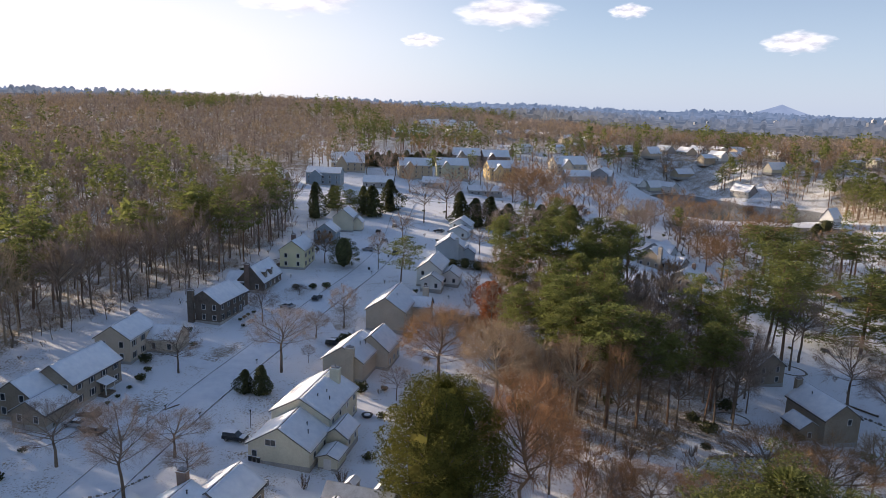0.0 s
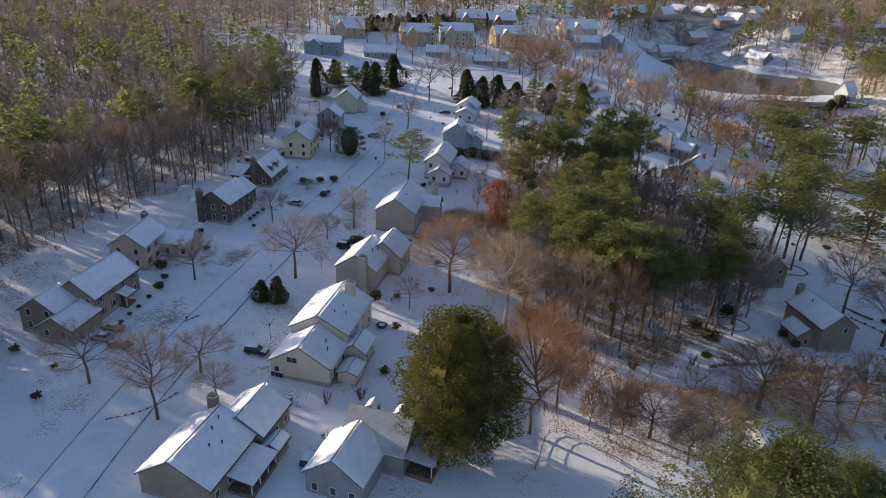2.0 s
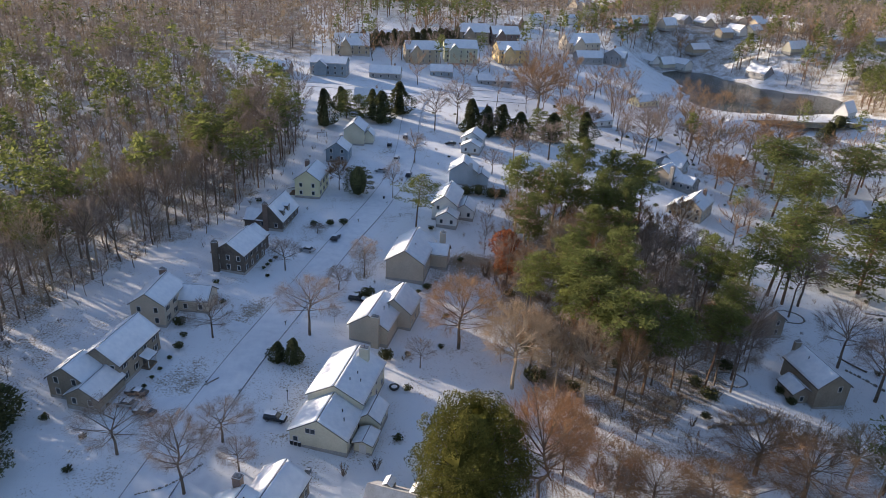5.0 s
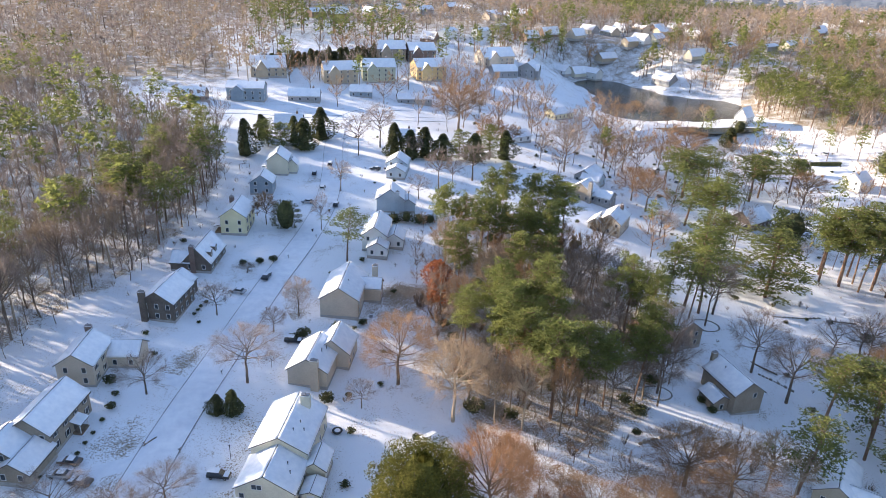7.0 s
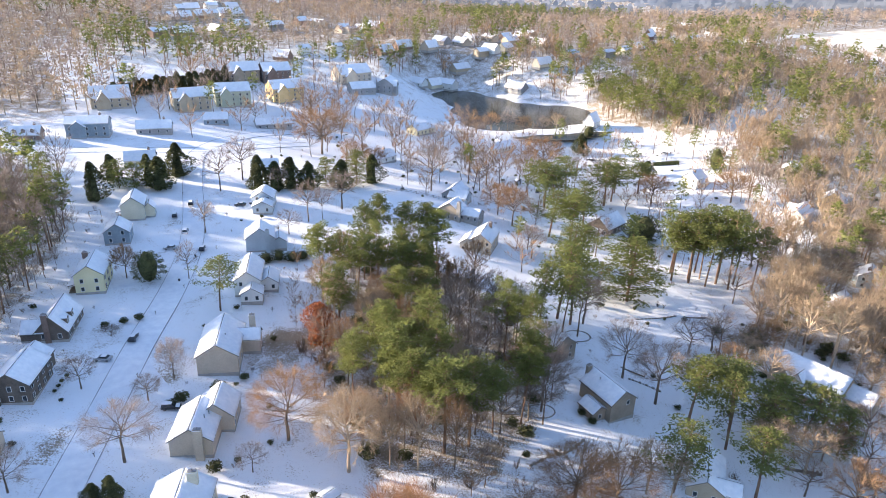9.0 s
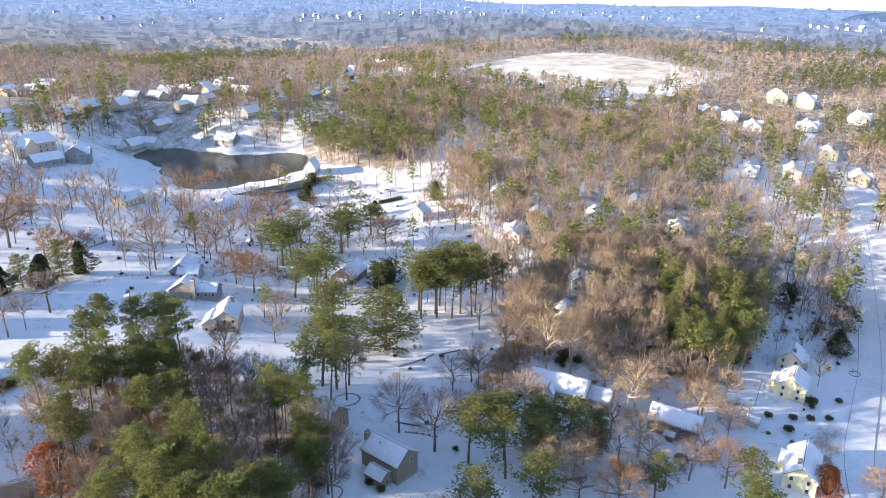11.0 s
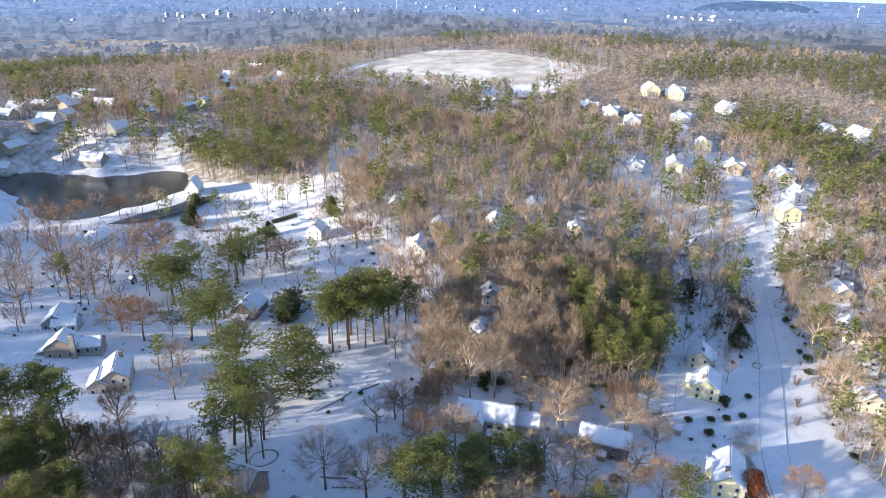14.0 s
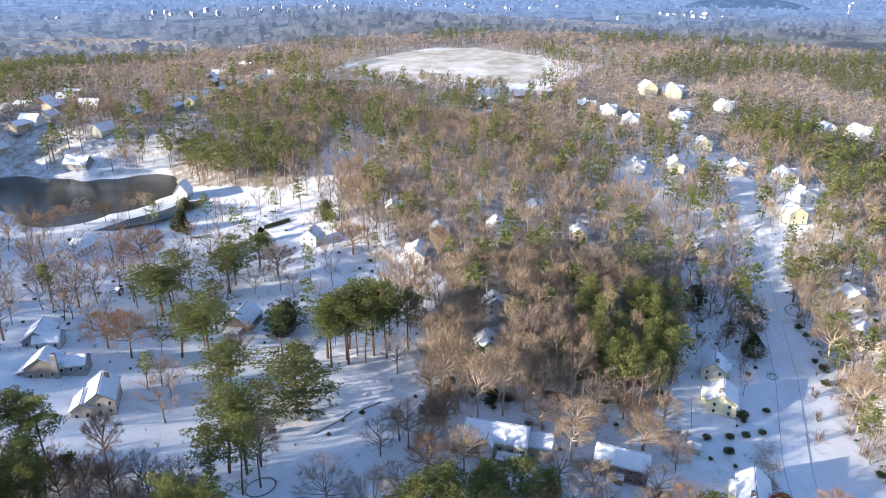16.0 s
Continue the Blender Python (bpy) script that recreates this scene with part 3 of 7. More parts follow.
def pine_tree(seed, bare=0.55, width=0.24, limbs=30, n=78, size=0.25, lean=0.02, dense=False):
    """Tall pine 10 m high: clear stem, stubs of dead limbs, and a ragged, layered crown of needle brushes at the ends of its limbs."""
    rnd = random.Random(seed)
    wood, green = Shape(), Shape()
    way = Vector((rnd.gauss(0, lean), rnd.gauss(0, lean), 1)).normalized()
    stem = [Vector((0, 0, -0.3))]
    for k in range(6):
        e = stem[-1] + way * 1.65
        wood.tube(stem[-1], e, 0.115 * (1 - k / 7.5), 0.115 * (1 - (k + 1) / 7.5), 6, caps=False)
        stem.append(e)
        way = (way + Vector((rnd.gauss(0, lean), rnd.gauss(0, lean), 0))).normalized()

    def at(t):
        g = min(5.999, t * 6)
        return stem[int(g)].lerp(stem[int(g) + 1], g % 1)

    for k in range(6):
        p, a = at(bare * rnd.uniform(0.45, 0.98)), rnd.uniform(0, 6.28)
        wood.tube(p, p + Vector((math.cos(a), math.sin(a), rnd.uniform(-0.2, 0.3))) * rnd.uniform(0.4, 0.9), 0.018, 0.006, 3, caps=False)
    lopsided = rnd.uniform(0, 6.28)
    for k in range(limbs):
        t = bare + (1 - bare) * (k + rnd.uniform(0, 1)) / limbs
        p = at(t)
        a = k * 2.399 + rnd.uniform(-0.5, 0.5)
        u = (t - bare) / (1 - bare)
        reach = 10 * width * (0.35 + 0.65 * math.sin(math.pi * min(1.0, 0.22 + 0.8 * u))) * rnd.uniform(0.45, 1.15) * (1 + 0.22 * math.cos(a - lopsided))
        e = p + Vector((math.cos(a) * reach, math.sin(a) * reach, reach * rnd.uniform(0.0, 0.45)))
        wood.tube(p, e, 0.035, 0.012, 3, caps=False)
        for f in ((0.45, 0.75, 1.0) if reach > 5.5 * width else (0.6, 1.0)):
            c = p.lerp(e, f) + Vector((rnd.gauss(0, 0.14), rnd.gauss(0, 0.14), rnd.gauss(0.05, 0.08)))
            if dense:
                for _ in range(3):
                    o = Vector((rnd.gauss(0, 0.3), rnd.gauss(0, 0.3), rnd.gauss(0.05, 0.22)))
                    clump(green, rnd, c + o, rnd.uniform(0.22, 0.42), rnd.uniform(0.16, 0.28), n // 9, size)
                continue
            r = 0.56 * rnd.uniform(0.7, 1.25)
            tuft(green, rnd, c, r, r * 0.55, int(n * 0.34), size * 0.44)
            clump(green, rnd, c, r * 0.8, r * 0.4, int(n * 0.11), size * 0.8)
    tuft(green, rnd, stem[-1], 0.45, 0.5, n, size * 0.4)
    if dense:
        core(green, [(10 * t, 4.4 * width * math.sin(math.pi * (0.2 + 0.72 * t)) ** 0.7) for t in (0.15, 0.35, 0.55, 0.75, 0.93)], 9)
    top = max(v[2] for v in green.v)
    for s in (wood, green):
        s.v = [(x * 10 / top, y * 10 / top, z * 10 / top) for x, y, z in s.v]
    return wood, green


def conifer(seed, width=0.22, n=2300, size=0.36, round_=0.0):
    """Dense cedar or clipped evergreen 10 m high, leafy to the ground, with an uneven outline."""
    rnd = random.Random(seed)
    wood, green = Shape(), Shape()
    wood.tube((0, 0, -0.3), (0, 0, 8.5), 0.16, 0.03, 6)
    lumps = [(rnd.uniform(0, 6.28), rnd.uniform(0.05, 0.95), rnd.uniform(0.45, 1.45)) for _ in range(22)]
    for _ in range(n):
        t = rnd.uniform(0.02, 1) ** 0.9
        a = rnd.uniform(0, 6.28)
        r = 10 * width * (min(1.0, 0.45 + 2.6 * t) * (1 - t) ** 0.62 if not round_ else math.sin(math.pi * (0.12 + 0.86 * t)) ** round_)
        for b, h, s in lumps:
            r *= 1 + (s - 1) * math.exp(-((math.sin((a - b) / 2) * 2) ** 2 + ((t - h) * 5) ** 2))
        r *= rnd.uniform(0.62, 1.0)
        p = Vector((math.cos(a) * r, math.sin(a) * r, t * 10))
        u = Vector((rnd.gauss(0, 1), rnd.gauss(0, 1), rnd.gauss(0.3, 0.8))).normalized() * size
        v = Vector((rnd.gauss(0, 1), rnd.gauss(0, 1), rnd.gauss(0.3, 0.8))).normalized() * size
        green.add((p - u * 0.5, p + u * 0.5, p + v), ((0, 1, 2),))
    core(green, [(10 * t, 0.01 + 3.6 * width * ((1 - t) ** 0.75 if not round_ else math.sin(math.pi * (0.12 + 0.86 * t)) ** round_)) for t in (0.03, 0.2, 0.4, 0.6, 0.78, 0.93)])
    return wood, green


def magnolia(seed, masses=120, n=430, size=0.115):
    """Great broadleaf evergreen 10 m high: many leafy masses over a short trunk, in shade gaps and rims."""
    rnd = random.Random(seed)
    wood, green = Shape(), Shape()
    wood.tube((0, 0, -0.3), (0, 0, 3.5), 0.3, 0.22, 8)
    for k in range(masses):
        t = (k + 0.5) / masses
        a = k * 2.399
        prof = math.sin(math.pi * (0.13 + 0.83 * t)) ** 0.62
        r = 4.0 * prof * rnd.uniform(0.62, 1.05)
        c = Vector((math.cos(a) * r, math.sin(a) * r, 0.9 + 8.2 * t))
        wood.tube((0, 0, min(3.2, c.z * 0.6)), c, 0.06, 0.02, 3, caps=False)
        clump(green, rnd, c, rnd.uniform(0.6, 1.1), rnd.uniform(0.45, 0.75), n, size)
    core(green, [(0.8 + 8.3 * t, 2.1 * math.sin(math.pi * (0.13 + 0.83 * t)) ** 0.62) for t in (0.0, 0.2, 0.4, 0.6, 0.8, 1.0)], 9)
    return wood, green


def shrub(seed, n=420, flat=0.75, size=0.26):
    """Low leafy bush, 1 m high and about as wide."""
    rnd = random.Random(seed)
    wood, green = Shape(), Shape()
    for k in range(5):
        a = k * 1.26
        wood.tube((0, 0, -0.1), (0.25 * math.cos(a), 0.25 * math.sin(a), 0.6), 0.03, 0.01, 4)
        clump(green, rnd, (0.26 * math.cos(a), 0.26 * math.sin(a), 0.45 + 0.1 * (k % 2)), 0.38, 0.40 * flat, n // 5, size)
    return wood, green


def brush(seed, n=260):
    """Leafless thicket of stems, 1 m high."""
    rnd = random.Random(seed)
    wood, fine = Shape(), Shape()
    for _ in range(26):
        a, r = rnd.uniform(0, 6.28), rnd.uniform(0, 0.18)
        p = Vector((r * math.cos(a), r * math.sin(a), -0.05))
        e = Vector((math.cos(a) * rnd.uniform(0.1, 0.45), math.sin(a) * rnd.uniform(0.1, 0.45), rnd.uniform(0.5, 0.85)))
        wood.tube(p, e, 0.012, 0.005, 3)
        for _ in range(n // 26):
            s = p.lerp(e, rnd.uniform(0.4, 1))
            w = ((e - p).normalized() + Vector((rnd.gauss(0, 0.5), rnd.gauss(0, 0.5), rnd.gauss(0, 0.3)))).normalized()
            c = w.orthogonal().normalized() * 0.006
            fine.add((s - c, s + c, s + w * rnd.uniform(0.12, 0.3)), ((0, 1, 2),))
    return wood, fine


KINDS = {}


def kind_of_tree(key, shapes, bark, leaf, name, label, category):
    KINDS[key] = (shapes, shapes[0].mesh("trunk", bark), shapes[1].mesh("crown", leaf), name, label, category)


for k in range(4):
    kind_of_tree(("oak", k), bare_tree(10 + k, (0.42, 0.38, 0.46, 0.36)[k], (0.24, 0.28, 0.20, 0.30)[k], 13, 5, 1300, 0.021), BARK, TWIG, "bare_tree", "leafless grey-brown tree with spreading limbs in snow", "tree")
    kind_of_tree(("tan", k), bare_tree(30 + k, (0.24, 0.21, 0.27, 0.23)[k], (0.36, 0.42, 0.32, 0.38)[k], 12, 5, 1300, 0.021, leader=0.78, stout=0.13), PALE_BARK, TAN_TWIG, "bare_tree", "tall leafless tree with pale tan limbs in sunlight", "tree")
    kind_of_tree(("pine", k), pine_tree(50 + k, (0.50, 0.44, 0.56, 0.38)[k], (0.20, 0.23, 0.18, 0.22)[k]), PINE_BARK, NEEDLE, "pine_tree", "tall pine with bare stem and ragged green crown", "tree")
for k in range(2):
    kind_of_tree(("rust", k), bare_tree(70 + k, 0.30, 0.10, 16, 6, 2600, 0.024, leader=0.7), BARK, RUST_TWIG, "bare_tree", "dense rust-brown leafless tree with upright stems", "tree")
    kind_of_tree(("pear", k), bare_tree(80 + k, 0.44, 0.14, 18, 6, 2800, 0.022), BARK, RUSSET_TWIG, "bare_tree", "rounded leafless tree with dense orange-brown twigs", "tree")
    kind_of_tree(("cedar", k), conifer(90 + k, 0.26 - 0.03 * k), BARK, CEDAR, "cedar_tree", "dark green conical evergreen, leafy to the ground", "tree")
    kind_of_tree(("round", k), magnolia(95 + k, 52, 62, 0.30), BARK, CEDAR, "evergreen_tree", "dark rounded evergreen tree in the snow", "tree")
    kind_of_tree(("shrub", k), shrub(100 + k, 750, 0.75, 0.13), BARK, CEDAR, "shrub", "small dark evergreen shrub in the snow", "shrub")
    kind_of_tree(("brush", k), brush(110 + k), BARK, BRUSH, "bush", "leafless brown bush in the snow", "shrub")
    kind_of_tree(("leafy", k), pine_tree(120 + k, 0.10, 0.27, 56, 120, 0.21), PINE_BARK, NEEDLE, "pine_tree", "broad yellow-green pine, leafy almost to the ground", "tree")
for k in range(3):
    kind_of_tree(("yard_oak", k), bare_tree(170 + k, (0.42, 0.36, 0.45)[k], (0.24, 0.28, 0.20)[k], 15, 7, 4400, 0.009, limb=0.055), BARK, TWIG, "bare_tree", "leafless grey-brown tree with spreading limbs in snow", "tree")
for k in range(2):
    kind_of_tree(("yard_pear", k), bare_tree(180 + k, 0.44, 0.14, 22, 8, 6800, 0.009, limb=0.045), BARK, RUSSET_TWIG, "bare_tree", "rounded leafless tree with dense orange-brown twigs", "tree")
    kind_of_tree(("yard_rust", k), bare_tree(186 + k, 0.28, 0.06, 26, 7, 6500, 0.009, leader=0.5, stout=0.12, limb=0.045), BARK, RUST_TWIG, "bare_tree", "dense rust-brown leafless tree with upright stems", "tree")
kind_of_tree(("yard_tan", 0), bare_tree(193, 0.34, 0.2, 20, 8, 6500, 0.009, leader=0.7, limb=0.055), PALE_BARK, TAN_TWIG, "bare_tree", "tall leafless tree with pale tan limbs in sunlight", "tree")
for k in range(3):
    kind_of_tree(("grove_pine", k), pine_tree(194 + k, (0.56, 0.48, 0.62)[k], (0.20, 0.22, 0.18)[k], 30, 190, 0.15), PINE_BARK, NEEDLE, "pine_tree", "tall pine with bare stem and ragged green crown", "tree")
for k in range(2):
    kind_of_tree(("ivy_pine", k), pine_tree(240 + k, 0.26, 0.15, 46, 90, 0.19), PINE_BARK, NEEDLE, "pine_tree", "slender yellow-green pine with ivy low on its stem", "tree")
kind_of_tree(("near_pine", 0), pine_tree(190, 0.10, 0.27, 110, 1150, 0.06, dense=True), PINE_BARK, NEEDLE, "pine_tree", "broad yellow-green pine, leafy almost to the ground", "tree")
for k in range(3):
    kind_of_tree(("mid_oak", k), mid_bare(210 + k, 0.34, 0.28), BARK, TWIG, "bare_tree", "leafless tree of the woods", "tree")
    kind_of_tree(("mid_tan", k), mid_bare(220 + k, 0.25, 0.36), PALE_BARK, TAN_TWIG, "bare_tree", "tall pale leafless tree of the woods", "tree")
    kind_of_tree(("mid_pear", k), mid_bare(230 + k, 0.40, 0.16, 300, 13), BARK, RUSSET_TWIG, "bare_tree", "rounded brown leafless tree", "tree")
    kind_of_tree(("far_oak", k), far_bare(140 + k, 0.44), BARK, TWIG, "bare_tree", "distant leafless tree", "tree")
    kind_of_tree(("far_tan", k), far_bare(150 + k, 0.34), PALE_BARK, TAN_TWIG, "bare_tree", "distant leafless tree", "tree")
    kind_of_tree(("far_pine", k), far_pine(160 + k), PINE_BARK, NEEDLE, "pine_tree", "distant pine", "tree")
kind_of_tree(("magnolia", 0), magnolia(5), BARK, BROADLEAF, "evergreen_tree", "huge olive-green broadleaf evergreen with dense rounded crown", "tree")
kind_of_tree(("oakleaf", 0), conifer(130, 0.42, 2000, 0.4, 0.7), BARK, RED_LEAF, "oak_tree", "small tree still holding rust-red leaves", "tree")

COUNT = {}


def plant(kind, x, y, tall, wide=0.0, group=""):
    """One tree as a thing with its trunk and crown. tall: metres; wide: crown's width where it differs from the kind's own."""
    n = COUNT[kind] = COUNT.get(kind, -1) + 1
    variants = [k for k in KINDS if k[0] == kind]
    shapes, trunk, crown, name, label, category = KINDS[variants[n % len(variants)]]
    unit = 1.0 if kind in ("shrub", "brush") else 10.0
    s = tall / unit
    own = 2 * np.percentile(np.hypot(*np.array(shapes[1].v)[:, :2].T), 80)
    w = wide / own if wide else s
    t = thing(name, label, category, x, y, height(x, y), 0, group)
    t.matrix_basis = pose(x, y, height(x, y), 0, 0, (n * 137.5) % 360) @ Matrix.Diagonal((w, w, s, 1))
    piece("trunk", trunk, None, t)
    piece("crown", crown, None, t)
    return t


TAKEN = []          # places kept clear of scattered trees: x, y, radius


_gx, _gy = np.meshgrid(np.arange(-460, 1200, 4.0), np.arange(-120, 1200, 4.0))
_gap = np.min([gap_to(p, _gx, _gy) for p in (STREET_A, STREET_B, STREET_D)], 0)


def street_gap(x, y):
    return float(_gap[int(min(max((y + 120) / 4 + 0.5, 0), _gap.shape[0] - 1)), int(min(max((x + 460) / 4 + 0.5, 0), _gap.shape[1] - 1))])


def within(x, y, ring):
    odd = False
    for (x0, y0), (x1, y1) in zip(ring, ring[1:] + ring[:1]):
        if (y0 > y) != (y1 > y) and x < (x1 - x0) * (y - y0) / (y1 - y0) + x0:
            odd = not odd
    return odd


def clear(x, y, r=0.0):
    if street_gap(x, y) < 6 + r:
        return False
    return all((x - a) ** 2 + (y - b) ** 2 > (c + r) ** 2 for a, b, c in TAKEN)


def scatter(ring, gap, seed, want, keep=None):
    """Places at least gap metres apart within a polygon."""
    rnd = random.Random(seed)
    xs, ys = [p[0] for p in ring], [p[1] for p in ring]
    out, cells = [], {}
    for _ in range(want * 14):
        x, y = rnd.uniform(min(xs), max(xs)), rnd.uniform(min(ys), max(ys))
        if not within(x, y, ring) or (keep and not keep(x, y)):
            continue
        c = (int(x // gap), int(y // gap))
        if any((x - a) ** 2 + (y - b) ** 2 < gap * gap for i in (-1, 0, 1) for j in (-1, 0, 1) for a, b in cells.get((c[0] + i, c[1] + j), ())):
            continue
        if not clear(x, y, 1.0):
            continue
        cells.setdefault(c, []).append((x, y))
        out.append((x, y))
        if len(out) >= want:
            break
    return out


def forest(name, places, label):
    """Many far trees joined into one mesh per material. places: kind, x, y, height, pieces of its crown."""
    rnd = random.Random(len(places))
    lots = {}
    for kind, x, y, tall, share in places:
        kind = "mid_" + kind if kind in ("oak", "tan", "pear") else kind
        variants = [k for k in KINDS if k[0] == kind]
        shapes, trunk, crown, *_ = KINDS[rnd.choice(variants)]
        lots.setdefault(kind, []).append((shapes, x, y, height(x, y), tall / 10, rnd.uniform(0, 6.28), share, rnd.uniform(0.85, 1.2)))
    for kind, lot in lots.items():
        for part_i, (pname, me_i) in enumerate((("trunks", 1), ("crowns", 2))):
            vs, fs, base = [], [], 0
            for shapes, x, y, z, s, a, share, fat in lot:
                src = shapes[part_i]
                v = src.arr_v
                if part_i == 1:
                    n = min(share, len(v) // 3)
                    share = n / (len(v) // 3)
                    pick = src.order[:n]
                    tri = v.reshape(-1, 3, 3)[pick]
                    if share < 0.9 and kind in ("pine", "cedar", "round"):      # fewer tufts, each larger
                        c = tri.mean(1, keepdims=True)
                        tri = c + (tri - c) * (share ** -0.44)
                    elif share < 0.9:                                          # fewer twigs, each broader
                        mid_, half = (tri[:, :1] + tri[:, 1:2]) / 2, (tri[:, 1:2] - tri[:, :1]) / 2
                        tri = np.concatenate([mid_ - half * share ** -0.66, mid_ + half * share ** -0.66, mid_ + (tri[:, 2:] - mid_) * share ** -0.18], 1)
                    v = tri.reshape(-1, 3)
                    f = np.arange(len(v)).reshape(-1, 3)
                else:
                    f = src.stem_f[: (94 if share > 140 else 46) if kind.startswith("mid_") else 21 if share > 99 else 7]
                    v = v[: f.max() + 1]
                c, t = math.cos(a), math.sin(a)
                w = np.stack([(v[:, 0] * c - v[:, 1] * t) * s * fat + x, (v[:, 0] * t + v[:, 1] * c) * s * fat + y, v[:, 2] * s + z], -1)
                vs.append(w)
                fs.append(f + base)
                base += len(w)
            V, Fc = np.concatenate(vs), np.concatenate(fs)
            me = bpy.data.meshes.new(pname)
            me.vertices.add(len(V))
            me.vertices.foreach_set("co", V.astype(np.float32).ravel())
            k = Fc.shape[1]
            me.loops.add(len(Fc) * k)
            me.loops.foreach_set("vertex_index", Fc.astype(np.int32).ravel())
            me.polygons.add(len(Fc))
            me.polygons.foreach_set("loop_start", np.arange(len(Fc), dtype=np.int32) * k)
            me.polygons.foreach_set("loop_total", np.full(len(Fc), k, np.int32))
            me.update(calc_edges=True)
            me.materials.append(KINDS[[q for q in KINDS if q[0] == kind][0]][me_i].materials[0])
            tagged(new(f"{name}_{pname}", me), label, "woods", kind="stuff")


for shapes, *_ in KINDS.values():
    for s in shapes:
        s.arr_v = np.array(s.v, float)
        s.order = np.random.RandomState(3).permutation(max(1, len(s.v) // 3))
        quads = [f for f in s.f if len(f) == 4][:94]
        s.stem_f = np.array(quads) if quads else np.zeros((1, 4), int)


# ---- houses ----
WALLS = {}


def wall_paint(key, low, high):
    WALLS[key] = siding(key, low, high)


wall_paint("cream", (0.60, 0.56, 0.42), (0.72, 0.68, 0.53))
wall_paint("pale_yellow", (0.66, 0.61, 0.38), (0.78, 0.73, 0.48))
wall_paint("beige", (0.50, 0.43, 0.33), (0.62, 0.54, 0.43))
wall_paint("white", (0.66, 0.66, 0.63), (0.80, 0.80, 0.77))
wall_paint("taupe", (0.24, 0.20, 0.15), (0.36, 0.31, 0.24))
wall_paint("tan", (0.36, 0.30, 0.21), (0.48, 0.41, 0.30))
wall_paint("slate_blue", (0.20, 0.25, 0.29), (0.30, 0.36, 0.41))
wall_paint("blue_grey", (0.40, 0.46, 0.50), (0.52, 0.58, 0.62))
wall_paint("sage", (0.42, 0.43, 0.31), (0.54, 0.55, 0.41))
wall_paint("grey", (0.24, 0.24, 0.24), (0.36, 0.36, 0.36))
wall_paint("yellow", (0.62, 0.45, 0.20), (0.76, 0.58, 0.30))
WALLS["brick"] = BRICK
WALLS["dark_brown"] = material("dark_brown_siding", (0.10, 0.08, 0.065), (0.18, 0.15, 0.12), 3.0, 0.4, 0.8, 0.3)

WINDOW = {}


def window_mesh(w, h):
    """Frame with mullions, and the pane behind it; the opening faces -y."""
    if (w, h) not in WINDOW:
        f, g = Shape(), Shape()
        ring_ = [(sx * (w / 2 + o), y, sz * (h / 2 + o)) for y in (-0.07, 0.03) for o in (0.10, 0.0) for sx, sz in ((-1, -1), (1, -1), (1, 1), (-1, 1))]
        f.add(ring_, [(k, (k + 1) % 4, 4 + (k + 1) % 4, 4 + k) for k in range(4)] + [(8 + k, 8 + (k + 1) % 4, (k + 1) % 4, k) for k in range(4)] + [(4 + k, 4 + (k + 1) % 4, 12 + (k + 1) % 4, 12 + k) for k in range(4)])
        g.box(-w / 2, -0.03, -h / 2, w / 2, 0.02, h / 2)
        sh = Shape().box(-0.17, -0.045, -h / 2 - 0.05, 0.17, 0.02, h / 2 + 0.05)
        WINDOW[w, h] = f.mesh("window", TRIM), g.mesh("pane", GLASS), sh.mesh("shutter", SHUTTER)
    return WINDOW[w, h]


def add_window(house, x, y, z, turn, w=0.9, h=1.35, shutters=False):
    f, g, sh = window_mesh(w, h)
    win = piece("window", f, None, house, m=pose(x, y, z, 0, 0, turn))
    piece("pane", g, None, win)
    if shutters:
        for s in (-1, 1):
            piece("shutter", sh, None, win, m=pose(s * (w / 2 + 0.28), 0, 0))


def gable_prism(L, W, he, hr, off, base):
    """Closed walls of a block with gables at both ends; ridge along y."""
    v = []
    for y in (-L / 2, L / 2):
        v += [(-W / 2, y, base), (W / 2, y, base), (W / 2, y, he), (off, y, hr), (-W / 2, y, he)]
    return Shape().add(v, [(0, 1, 2, 3, 4), (9, 8, 7, 6, 5), (1, 6, 7, 2), (5, 0, 4, 9), (2, 7, 8, 3), (3, 8, 9, 4), (0, 5, 6, 1)])


def roof_planes(L, W, he, hr, off, over=0.45):
    """The two slopes as (eave, ridge) lines in x and z, with overhang."""
    out = []
    for s in (-1, 1):
        run, rise = s * W / 2 - off, hr - he
        k = over / math.hypot(run, rise)
        out.append(((s * W / 2 + run * k, he - rise * k), (off, hr)))
    return out


